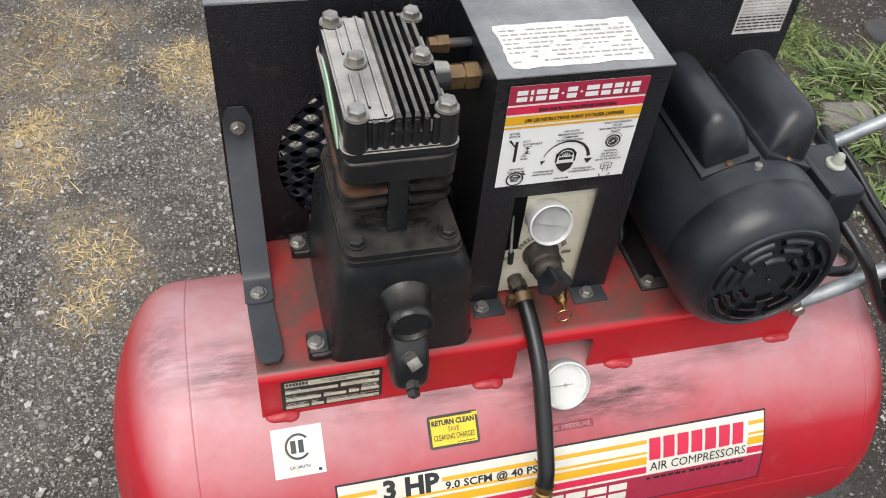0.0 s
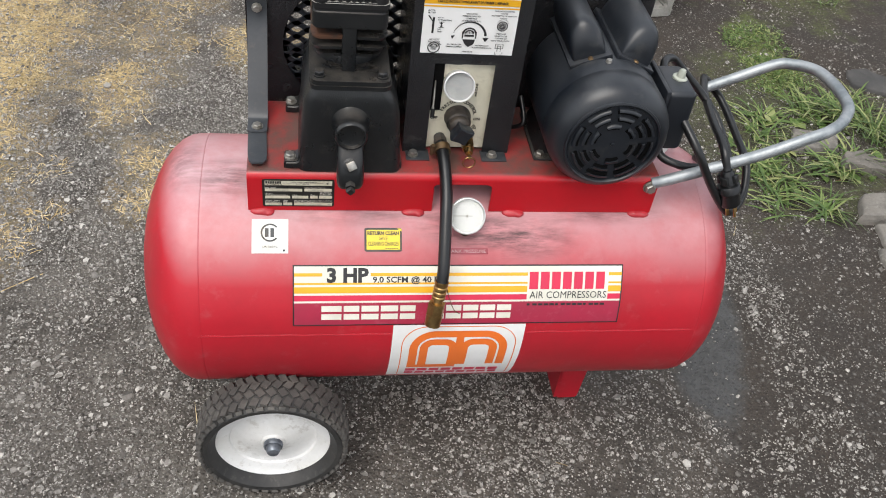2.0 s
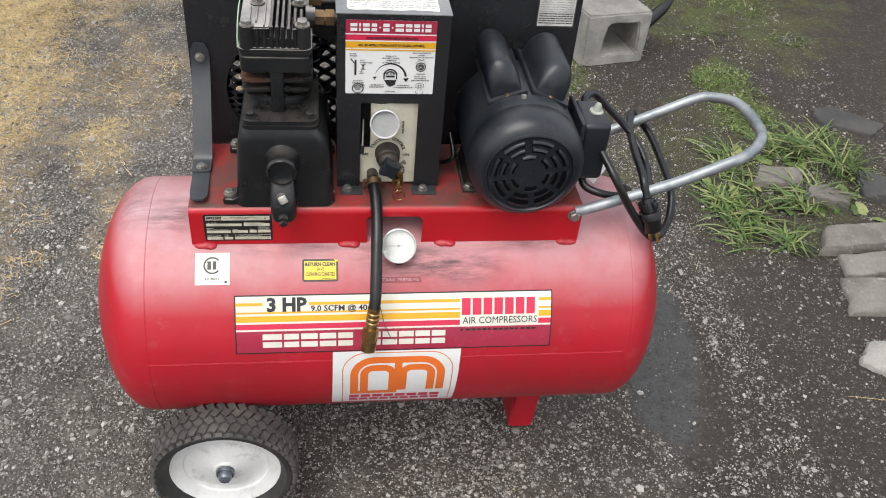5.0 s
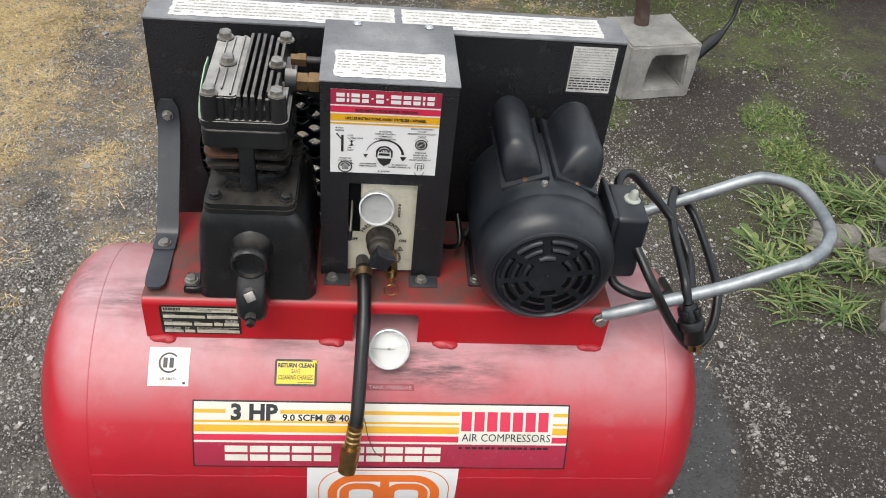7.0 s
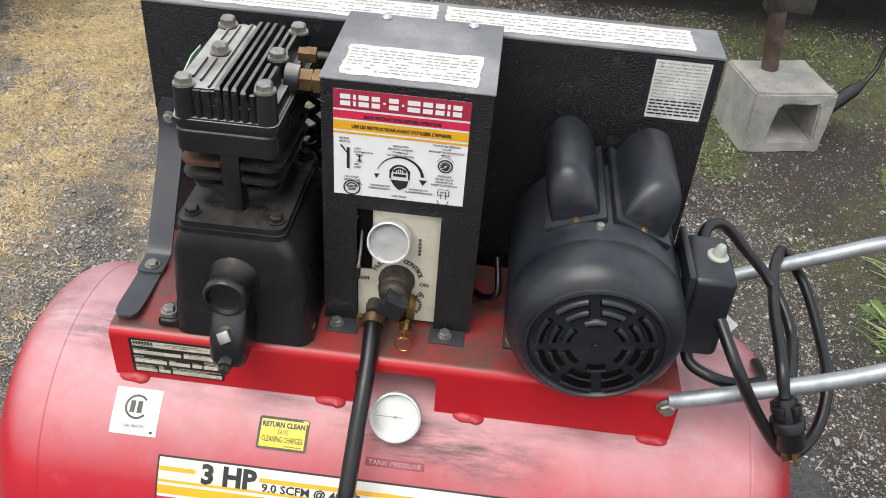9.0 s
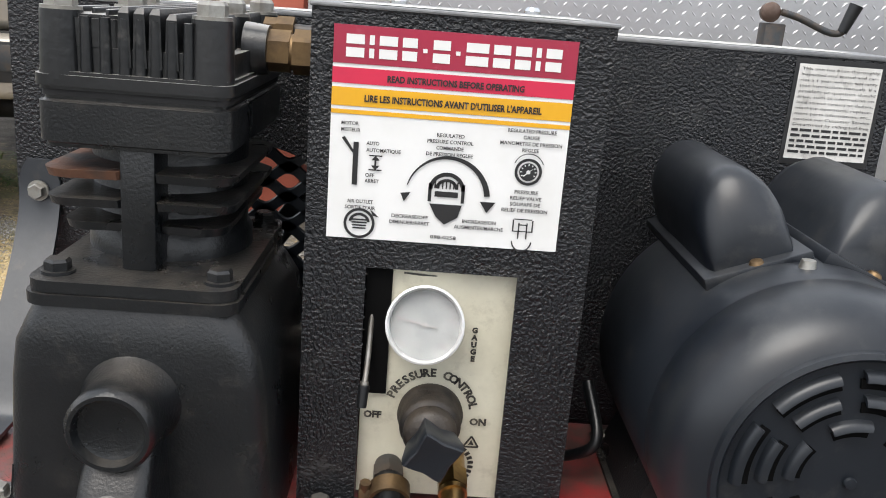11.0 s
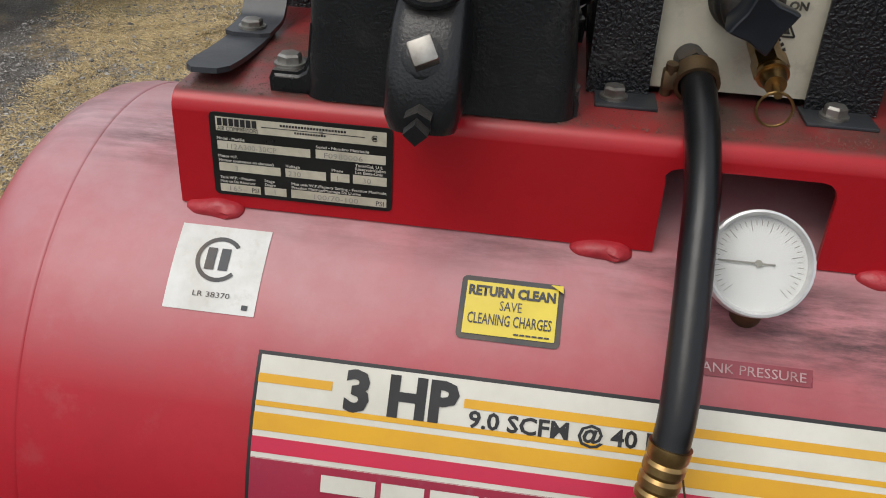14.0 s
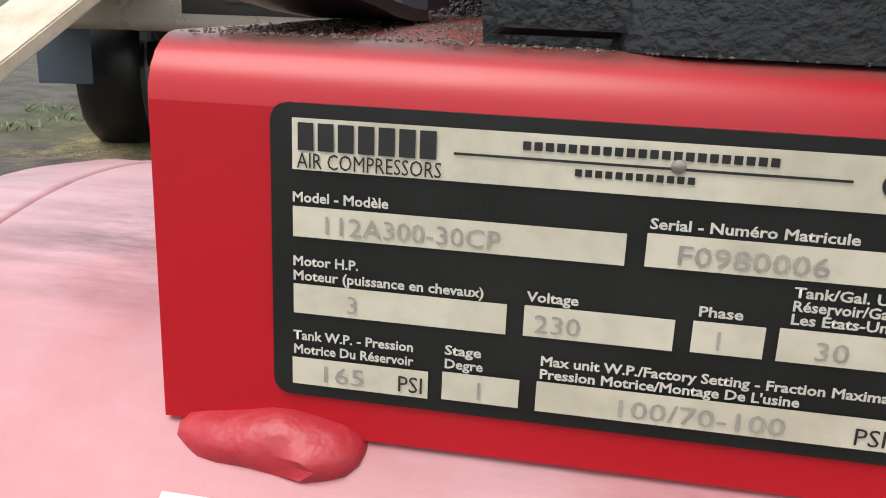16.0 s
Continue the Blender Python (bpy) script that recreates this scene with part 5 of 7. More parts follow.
# ---- decals and lettering ----
def add_text(bm, text, u, v, cap, place, align="CENTER", width=None, d=0.0, slant=0.0, bold=0.0):
    """Set a line of print: its capital height, its width if given, and its place."""
    cu = bpy.data.curves.new("print", "FONT")
    cu.body, cu.align_x, cu.size, cu.resolution_u, cu.offset = text, align, cap / 0.70, 2, bold
    ob = bpy.data.objects.new("print", cu)
    me = ob.to_mesh()
    xs = [w.co.x for w in me.vertices] or [0.0]
    span = max(xs) - min(xs) or 1.0
    k = width / span if width else 1.0
    vs = [bm.verts.new(place(u + w.co.x * k + w.co.y * slant, v + w.co.y, d)) for w in me.vertices]
    for f in me.polygons:
        try:
            bm.faces.new([vs[i] for i in f.vertices])
        except ValueError:
            pass
    ob.to_mesh_clear()
    bpy.data.objects.remove(ob)
    bpy.data.curves.remove(cu)
    return bm


def patch(bm, u0, u1, v0, v1, place, d, nv=1, nu=1, skew=0.0):
    rows = []
    for j in range(nv + 1):
        v = v0 + (v1 - v0) * j / nv
        rows.append([bm.verts.new(place(u0 + (u1 - u0) * i / nu + skew * (v - v0), v, d)) for i in range(nu + 1)])
    for a, b in zip(rows, rows[1:]):
        for i in range(nu):
            bm.faces.new((a[i], a[i + 1], b[i + 1], b[i]))
    return bm


def shape(bm, pts, place, d):
    bm.faces.new([bm.verts.new(place(u, v, d)) for u, v in pts])
    return bm


def ring(bm, cu, cv, r0, r1, place, d, a0=0.0, a1=360.0, n=36):
    for i in range(n):
        b0, b1 = radians(a0 + (a1 - a0) * i / n), radians(a0 + (a1 - a0) * (i + 1) / n)
        shape(bm, [(cu + r1 * math.cos(b0), cv + r1 * math.sin(b0)), (cu + r1 * math.cos(b1), cv + r1 * math.sin(b1)), (cu + r0 * math.cos(b1), cv + r0 * math.sin(b1)), (cu + r0 * math.cos(b0), cv + r0 * math.sin(b0))] if r0 > 0 else
              [(cu, cv), (cu + r1 * math.cos(b0), cv + r1 * math.sin(b0)), (cu + r1 * math.cos(b1), cv + r1 * math.sin(b1))], place, d)
    return bm


def word_bars(u0, u1, v0, v1, widths, forms="i", gap=0.022):
    """The plain bars that stand for a brand word: i a solid block, 2 a block split in two lying bars, - a dash."""
    total, u, h, bars_out = sum(widths), u0, v1 - v0, []
    for k, w in enumerate(widths):
        wd = (u1 - u0) * w / total
        a, b = u, u + wd - (u1 - u0) * gap
        u += wd
        form = forms[k % len(forms)]
        if form == "i":
            bars_out.append((a, b, v0, v1))
        elif form == "-":
            bars_out.append((a + wd * 0.08, b - wd * 0.08, v0 + h * 0.40, v0 + h * 0.58))
        else:
            bars_out += [(a, b, v0, v0 + h * 0.42), (a, b, v0 + h * 0.58, v1)]
    return bars_out


def word_blocks(bm, u0, u1, v0, v1, widths, place, d, forms="i", gap=0.022):
    for a, b, c, e in word_bars(u0, u1, v0, v1, widths, forms, gap):
        patch(bm, a, b, c, e, place, d, 3)
    return bm


def block_word(mat, parent, u0, u1, v0, v1, widths, place, d, forms="i", gap=0.022, probe=(0, -1, 0.4)):
    """A brand word as plain bars, each a part of its own."""
    for a, b, c, e in word_bars(u0, u1, v0, v1, widths, forms, gap):
        decal(patch(B(), a, b, c, e, place, d, 3), "print_bar", mat, parent, probe=probe)


def face_out(ob, probe):
    """Turn flat print so that its front faces the probe direction."""
    me = ob.data
    if len(me.polygons) and sum(p.normal.dot(Vector(probe)) * p.area for p in me.polygons) < 0:
        me.flip_normals()
    return ob


def printed(mat, parent, *args, probe=(0, -1, 0.4), **kw):
    """One printed line as a part of its own."""
    line = face_out(part("printed_line", add_text(B(), *args, **kw), mat, parent, angle=180), probe)
    if args[3] < 0.01:
        line["kind"] = "stuff"
    return line


def decal(bm, name, mat, parent, label="", probe=(0, -1, 0.4)):
    return face_out(part(name, bm, mat, parent, label, angle=180), probe)


TOPV, BOTV = arc_at(0.480), arc_at(0.3905)
U0, U1 = -0.2305, 0.2945
H = TOPV - BOTV
bv = lambda f: TOPV - f * H
bu = lambda f: U0 + f * (U1 - U0)
NV = 18
banner = decal(patch(B(), U0, U1, BOTV, TOPV, on_tank, 0.0005, NV), "banner_decal", INK, compressor, "long striped decal with a black border")
decal(patch(B(), U0 + 0.0022, U1 - 0.0022, bv(0.60), TOPV - 0.0022, on_tank, 0.0009, 12), "white_field", CREAM_FILM, banner)
decal(patch(B(), U0 + 0.0022, U1 - 0.0022, BOTV + 0.0022, bv(0.595), on_tank, 0.0009, 8), "maroon_field", MAROON_FILM, banner)
bm = B()
for f0, f1, a, b in ((0.125, 0.175, 0.004, 0.085), (0.125, 0.175, 0.226, 0.70), (0.275, 0.305, 0.004, 0.70), (0.34, 0.44, 0.004, 0.70), (0.125, 0.175, 0.955, 0.996), (0.275, 0.305, 0.955, 0.996), (0.34, 0.44, 0.955, 0.996)):
    patch(bm, bu(a), bu(b), bv(f1), bv(f0), on_tank, 0.0012, 3)
decal(bm, "amber_print", AMBER_FILM, banner)
bm = B()
for a, b in ((0.004, 0.70), (0.955, 0.996)):
    patch(bm, bu(a), bu(b), bv(0.565), bv(0.475), on_tank, 0.0012, 3)
decal(bm, "crimson_stripe", CRIMSON_FILM, banner)
block_word(CRIMSON_FILM, banner, bu(0.706), bu(0.950), bv(0.395), bv(0.115), [1] * 7, on_tank, 0.0014, forms="i", gap=0.030)
printed(INK, banner, "3 HP", bu(0.158), bv(0.262), 0.0212, on_tank, width=0.064, d=0.0015, bold=0.0013)
printed(INK, banner, "9.0 SCFM @ 40 PSI", bu(0.232), bv(0.272), 0.0090, on_tank, align="LEFT", width=0.112, d=0.0015, bold=0.0003)
printed(INK, banner, "AIR COMPRESSORS", bu(0.830), bv(0.545), 0.0118, on_tank, width=0.127, d=0.0016)
bm = B()
for k in range(14):
    patch(bm, bu(0.702 + k * 0.0178), bu(0.702 + k * 0.0178 + (0.014 if k % 5 else 0.009)), bv(0.668), bv(0.632), on_tank, 0.0014)
tagged(decal(bm, "small_print", INK, banner), kind="stuff")
block_word(CREAM_FILM, banner, bu(0.083), bu(0.368), bv(0.885), bv(0.645), [1.25, 1, 1.1, 1.1, 1], on_tank, 0.0014, forms="2")
block_word(CREAM_FILM, banner, bu(0.405), bu(0.660), bv(0.885), bv(0.645), [0.95, 1, 1, 1, 0.95], on_tank, 0.0014, forms="2")

# white emblem below the banner
ev1, ev0 = BOTV - 0.0006, arc_at(0.238)
EC = 0.036
emblem = decal(patch(B(), -0.076, 0.139, ev0, ev1, on_tank, 0.0007, 20, skew=0.014), "emblem_decal", WHITE_FILM, compressor, "white decal with orange rounded emblem", (0, -1, -0.2))
bm = B()
def arch(bm, cu, v0, v1, half, t, d=0.0012, rad=0.022):
    """A rounded arch: two legs and a top with round shoulders."""
    n = 8
    pts_o = [(cu - half, v0)] + [(cu - half + rad - rad * math.cos(radians(90 * i / n)), v1 - rad + rad * math.sin(radians(90 * i / n))) for i in range(n + 1)] + \
            [(cu + half - rad + rad * math.sin(radians(90 * i / n)), v1 - rad + rad * math.cos(radians(90 * i / n))) for i in range(n + 1)] + [(cu + half, v0)]
    r2 = max(rad - t, 0.002)
    pts_i = [(cu - half + t, v0)] + [(cu - half + t + r2 - r2 * math.cos(radians(90 * i / n)), v1 - t - r2 + r2 * math.sin(radians(90 * i / n))) for i in range(n + 1)] + \
            [(cu + half - t - r2 + r2 * math.sin(radians(90 * i / n)), v1 - t - r2 + r2 * math.cos(radians(90 * i / n))) for i in range(n + 1)] + [(cu + half - t, v0)]
    for i in range(1, len(pts_o) - 2):
        shape(bm, [pts_o[i], pts_o[i + 1], pts_i[i + 1], pts_i[i]], on_tank, d)
    lo = pts_i[1][1]
    patch(bm, cu - half, cu - half + t, v0, min(lo, pts_o[1][1]), on_tank, d, 6)
    patch(bm, cu + half - t, cu + half, v0, min(lo, pts_o[1][1]), on_tank, d, 6)
    if abs(lo - pts_o[1][1]) > 1e-6:
        a, b = sorted((lo, pts_o[1][1]))
        shape(bm, [(cu - half, pts_o[1][1]), (cu - half + t, lo), (cu - half + t, a), (cu - half, a)][:4 if a < lo else 3], on_tank, d)
    return bm
e_lo = ev0 + 0.052
arch(bm, EC, e_lo + 0.004, ev1 - 0.0125, 0.081, 0.0135, rad=0.040)
arch(bm, EC - 0.0330, e_lo + 0.004, ev1 - 0.0300, 0.0310, 0.0135, rad=0.022)
arch(bm, EC + 0.0330, e_lo + 0.004, ev1 - 0.0300, 0.0310, 0.0135, rad=0.022)
patch(bm, EC - 0.081, EC + 0.000, e_lo - 0.006, e_lo + 0.0045, on_tank, 0.0012, 2)
patch(bm, EC - 0.006, EC + 0.007, e_lo + 0.004, ev1 - 0.024, on_tank, 0.0012, 4)
decal(bm, "orange_emblem", ORANGE_FILM, emblem, probe=(0, -1, -0.2))
block_word(CRIMSON_FILM, emblem, EC - 0.082, EC + 0.080, e_lo - 0.023, e_lo - 0.011, [1] * 8, on_tank, 0.0012, forms="i")
block_word(CRIMSON_FILM, emblem, EC - 0.082, EC + 0.080, e_lo - 0.039, e_lo - 0.027, [1] * 9, on_tank, 0.0012, forms="i")
bm = B()
arch(bm, EC, e_lo - 0.045, ev1 - 0.003, 0.0945, 0.0015, d=0.0011, rad=0.04)
decal(bm, "thin_orange_outline", ORANGE_FILM, emblem, probe=(0, -1, -0.2))

# square certification sticker
cv0, cv1 = arc_at(0.4930), arc_at(0.5257)
cu0, cu1 = -0.2915, -0.2370
cert = decal(patch(B(), cu0, cu1, cv0, cv1, on_tank, 0.0006, 10), "square_sticker", AGED_FILM, compressor, "square white certification sticker")
bm = B()
cc, cw = (cu0 + cu1) / 2, cv0 + (cv1 - cv0) * 0.60
ring(bm, cc, cw, 0.0115, 0.0140, on_tank, 0.0011, 40, 320)
word_blocks(bm, cc - 0.0078, cc + 0.0088, cw - 0.0068, cw + 0.0068, [1, 1], on_tank, 0.0011, forms="i", gap=0.16)
printed(GREY_IRON, cert, "LR 38370", cc, cv0 + 0.0085, 0.0032, on_tank, width=0.022, d=0.0011)
patch(bm, cu1 - 0.008, cu1 - 0.0045, cv0 + 0.003, cv0 + 0.006, on_tank, 0.0011)
decal(bm, "certification_mark", GREY_IRON, cert)

# yellow notice
rv1 = arc_at(0.5185)
rv0 = rv1 - 0.037
ru0, ru1 = -0.1215, -0.0635
notice = decal(shape(B(), round_rect(ru0, ru1, rv0, rv1, 0.003, 3), on_tank, 0.0008), "yellow_notice", GREY_IRON, compressor, "yellow hire notice with dark border")
decal(patch(B(), ru0 + 0.0032, ru1 - 0.0032, rv0 + 0.0032, rv1 - 0.0032, on_tank, 0.0013, 5), "yellow_field", YELLOW_FILM, notice)
rc = (ru0 + ru1) / 2
printed(INK, notice, "RETURN CLEAN", rc, rv1 - 0.0112, 0.0055, on_tank, width=0.049, d=0.0017, bold=0.0004)
printed(INK, notice, "SAVE", rc, rv1 - 0.0192, 0.0056, on_tank, width=0.0125, d=0.0017)
printed(INK, notice, "CLEANING CHARGES", rc, rv1 - 0.0278, 0.0062, on_tank, width=0.047, d=0.0017, bold=0.0001)
bm = B()
for k in range(6):
    patch(bm, rc + 0.003 + k * 0.0034, rc + 0.0058 + k * 0.0034, rv0 + 0.0046, rv0 + 0.0056, on_tank, 0.0017)
tagged(decal(bm, "small_print", INK, notice), kind="stuff")
bm = B()
shape(bm, [(ru1 - 0.008, rv1 - 0.0015), (ru1 - 0.001, rv1 - 0.0015), (ru1 - 0.0005, rv1 - 0.006)], on_tank, 0.0035)
decal(bm, "peeled_corner", YELLOW_FILM, notice)
# embossed tape under the tank gauge
tv = arc_at(0.492)
tape = decal(patch(B(), 0.005, 0.072, tv, tv + 0.0095, on_tank, 0.0008, 2), "label_tape", material("red_label_tape", (0.30, 0.05, 0.07), (0.24, 0.04, 0.05), rough=0.3, scale=30), compressor, "faded red embossed label tape")
decal(add_text(B(), "TANK PRESSURE", 0.0385, tv + 0.0022, 0.0052, on_tank, width=0.060, d=0.0013), "pale_print", material("worn_pink_print", (0.52, 0.36, 0.36), (0.35, 0.2, 0.2), rough=0.5, scale=80), tape)
# data plate on the saddle
PX0, PX1, PZ0, PZ1 = -0.2750, -0.1680, 0.5420, 0.5940
PW, PH = PX1 - PX0, PZ1 - PZ0
on_plate = lambda u, v, d=0.0: Vector((PX0 + u * PW, SY0 - d, PZ1 - v * PH))
bm = B()
prism(bm, round_rect(PX0, PX1, PZ0, PZ1, 0.003, 4), SY0 - 0.0008, SY0 + 0.0001, lambda u, v, d: Vector((u, d, v)))
CREAM_PRINT = material("cream_plate_print", (0.60, 0.57, 0.45), (0.50, 0.47, 0.36), rough=0.4, scale=50, grain=200, grain_mix=0.2)
plate = part("data_plate", bm, material("black_data_plate", (0.009, 0.010, 0.009), (0.014, 0.015, 0.014), rough=0.32, scale=40, grain=300), compressor, "black and cream data plate")
bm = B()
for a, b, c, e in ((0.037, 0.967, 0.045, 0.210), (0.037, 0.553, 0.330, 0.432), (0.582, 0.964, 0.322, 0.428), (0.037, 0.383, 0.594, 0.697), (0.410, 0.636, 0.590, 0.694), (0.662, 0.766, 0.586, 0.690), (0.785, 0.970, 0.582, 0.690),
                   (0.034, 0.263, 0.857, 0.955), (0.286, 0.410, 0.850, 0.950), (0.437, 0.970, 0.846, 0.952)):
    field = decal(patch(B(), a, b, c, e, on_plate, 0.0012), "cream_field", CREAM_PRINT, plate)
bm = B()
on_saddle = lambda a, b, d: Vector((a, SY0 - d, b))
def plate_line(text, u, v, cap, width=None, mat=PALE_INK, d=0.0012, bold=0.0):
    return printed(mat, plate, text, PX0 + u * PW, PZ1 - v * PH, cap, on_saddle, align="LEFT", width=width, d=d, bold=bold)
for text, u, v, w in (("Model - Modèle", 0.036, 0.315, 0.0165), ("Serial - Numéro Matricule", 0.584, 0.308, 0.031), ("Motor H.P.", 0.036, 0.530, 0.0115), ("Moteur (puissance en chevaux)", 0.036, 0.580, 0.033), ("Voltage", 0.413, 0.576, 0.0085), ("Phase", 0.667, 0.570, 0.0068),
                   ("Tank/Gal. U.S.", 0.797, 0.482, 0.0165), ("Réservoir/Gallon", 0.797, 0.525, 0.0178), ("Les États-Unis", 0.797, 0.567, 0.0160), ("Tank W.P. - Pression", 0.036, 0.792, 0.0215), ("Motrice Du Réservoir", 0.036, 0.842, 0.0215),
                   ("Stage", 0.288, 0.788, 0.0063), ("Degre", 0.288, 0.836, 0.0066), ("Max unit W.P./Factory Setting - Fraction Maximale", 0.440, 0.790, 0.0565), ("Pression Motrice/Montage De L'usine", 0.440, 0.835, 0.0415)):
    plate_line(text, u, v, 0.0017, w, bold=0.00006)
for text, u, v, w in (("112A300-30CP", 0.082, 0.416, 0.0295), ("F0980006", 0.625, 0.412, 0.0225), ("3", 0.125, 0.681, None), ("230", 0.425, 0.678, 0.0075), ("1", 0.690, 0.674, None), ("30", 0.835, 0.674, 0.005), ("165", 0.078, 0.938, 0.0072), ("1", 0.335, 0.934, None), ("100/70-100", 0.555, 0.936, 0.0265)):
    plate_line(text, u, v, 0.0032, w, GREY_INK, 0.0015)
plate_line("PSI", 0.212, 0.938, 0.0030, 0.0042, INK, 0.0015)
plate_line("PSI", 0.910, 0.936, 0.0030, 0.0046, INK, 0.0015)
plate_line("AIR COMPRESSORS", 0.045, 0.203, 0.0026, 0.0243, INK, 0.0015)
bm = B()
word_blocks(bm, 0.047, 0.270, 0.146, 0.058, [1] * 7, lambda u, v, d: on_plate(u, v, d), 0.0015, forms="i", gap=0.030)
patch(bm, 0.290, 0.850, 0.118, 0.126, on_plate, 0.0015)
for k in range(22):
    patch(bm, 0.392 + k * 0.0165, 0.404 + k * 0.0165, 0.070, 0.096, on_plate, 0.0015)
for k in range(12):
    patch(bm, 0.47 + k * 0.0145, 0.480 + k * 0.0145, 0.143, 0.165, on_plate, 0.0015)
ring(bm, PX0 + 0.905 * PW, PZ1 - 0.125 * PH, 0.0014, 0.0019, lambda u, v, d: Vector((u, SY0 - d, v)), 0.0015, 35, 325, 20)
patch(bm, 0.895, 0.915, 0.11, 0.14, on_plate, 0.0015)
tagged(decal(bm, "small_print", INK, plate), kind="stuff")
bm = B()
lathe(bm, (PX0 + 0.615 * PW, SY0 - 0.0008, PZ1 - 0.115 * PH), (0, -1, 0), [(0.0013, 0.0), (0.0011, 0.0009), (0.0, 0.0013)], n=14)
part("rivet", bm, ZINC, plate)

# instruction label on the control box
LX0, LX1, LZ0, LZ1 = -0.0505, 0.0835, 0.7795, 0.8995
LW, LH = LX1 - LX0, LZ1 - LZ0
FYB = BY0
on_box = lambda u, v, d=0.0: Vector((LX0 + u * LW, FYB - d - 0.0002, LZ1 - v * LH))
lab = decal(patch(B(), 0, 1, 0, 1, on_box, 0.0004), "instruction_label", WHITE_FILM, control, "white instruction label with red header")
bm = B()
patch(bm, 0, 1, 0.0, 0.172, on_box, 0.0008)
decal(bm, "maroon_header", MAROON_FILM, lab)
decal(patch(B(), 0, 1, 0.190, 0.262, on_box, 0.0008), "crimson_band", CRIMSON_FILM, lab)
bm = B()
patch(bm, 0, 1, 0.280, 0.365, on_box, 0.0008)
patch(bm, 0, 1, 0.382, 0.402, on_box, 0.0008)
decal(bm, "amber_band", AMBER_FILM, lab)
block_word(WHITE_FILM, lab, 0.052, 0.955, 0.142, 0.040, [1.05, 0.45, 1.05, 0.9, 0.5, 1.0, 0.5, 1.25, 1.0, 0.95, 0.45, 0.95], on_box, 0.0012, forms="2222-2-22222")
def bt(text, u, v, cap, w=None, al="CENTER", bold=0.00006):
    return printed(INK, lab, text, LX0 + u * LW, LZ1 - v * LH, cap, lambda a, b, d: Vector((a, FYB - 0.0002 - d, b)), align=al, width=w, d=0.0014, bold=bold)
bt("READ INSTRUCTIONS BEFORE OPERATING", 0.51, 0.244, 0.0034, 0.076, bold=0.0002)
bt("LIRE LES INSTRUCTIONS AVANT D'UTILISER L'APPAREIL", 0.505, 0.340, 0.0036, 0.099, bold=0.0002)
small = 0.00205
for text, u, v, w in (("MOTOR", 0.045, 0.452, 0.0098), ("MOTEUR", 0.045, 0.482, 0.0108), ("AUTO", 0.155, 0.540, 0.0072), ("AUTOMATIQUE", 0.155, 0.572, 0.0195), ("OFF", 0.155, 0.692, 0.0052), ("ARRET", 0.155, 0.720, 0.0080)):
    bt(text, u, v, small, w, "LEFT")
for text, u, v, w in (("AIR OUTLET", 0.140, 0.822, 0.0150), ("SORTIE D'AIR", 0.140, 0.852, 0.0175), ("REGULATED", 0.505, 0.478, 0.0155), ("PRESSURE CONTROL", 0.505, 0.508, 0.0260), ("COMMANDE", 0.505, 0.538, 0.0155), ("DE PRESSION REGLEE", 0.505, 0.568, 0.0265),
                   ("REGULATED PRESSURE", 0.845, 0.430, 0.0275), ("GAUGE", 0.845, 0.460, 0.0095), ("MANOMETRE DE PRESSION", 0.845, 0.490, 0.0350), ("REGLEE", 0.845, 0.520, 0.0095), ("PRESSURE", 0.845, 0.722, 0.0135), ("RELIEF VALVE", 0.845, 0.752, 0.0180), ("SOUPAPE DE", 0.845, 0.782, 0.0175),
                   ("RELIEF DE PRESSION", 0.845, 0.812, 0.0265), ("DECREASE/OFF", 0.355, 0.880, 0.0210), ("DIMINUER/ARRET", 0.355, 0.910, 0.0230), ("INCREASE/ON", 0.655, 0.884, 0.0195), ("AUGMENTER/MARCHE", 0.655, 0.914, 0.0285), ("098-0258", 0.505, 0.972, 0.0150)):
    bt(text, u, v, small, w)
pl = lambda u, v, d: Vector((u, FYB - 0.0002 - d, v))
lu, lv = (lambda u: LX0 + u * LW), (lambda v: LZ1 - v * LH)
bm = B()
patch(bm, 0.100, 0.122, 0.530, 0.735, on_box, 0.0012)
shape(bm, [(lu(0.050), lv(0.515)), (lu(0.062), lv(0.505)), (lu(0.105), lv(0.575)), (lu(0.098), lv(0.582))], pl, 0.0013)
decal(bm, "pictogram", INK, lab)
bm = B()
patch(bm, 0.192, 0.200, 0.592, 0.655, on_box, 0.0012)
for v0, s in ((0.590, 1), (0.658, -1)):
    shape(bm, [(lu(0.196), lv(v0)), (lu(0.178), lv(v0 + 0.022 * s)), (lu(0.214), lv(v0 + 0.022 * s))], pl, 0.0013)
    patch(bm, 0.168, 0.224, v0 - 0.003, v0 + 0.003, on_box, 0.0012)
decal(bm, "pictogram", INK, lab)
bm = B()
cu_, cv_ = lu(0.505), lv(0.770)
for i in range(24):
    a0, a1 = 165 - i * 6.6, 165 - (i + 1) * 6.6
    t0, t1 = 0.0006 + 0.0028 * i / 24, 0.0006 + 0.0028 * (i + 1) / 24
    rr = 0.0235
    shape(bm, [(cu_ + (rr - t0 / 2) * math.cos(radians(a0)), cv_ + (rr - t0 / 2) * math.sin(radians(a0))), (cu_ + (rr + t0 / 2) * math.cos(radians(a0)), cv_ + (rr + t0 / 2) * math.sin(radians(a0))),
               (cu_ + (rr + t1 / 2) * math.cos(radians(a1)), cv_ + (rr + t1 / 2) * math.sin(radians(a1))), (cu_ + (rr - t1 / 2) * math.cos(radians(a1)), cv_ + (rr - t1 / 2) * math.sin(radians(a1)))], pl, 0.0012)
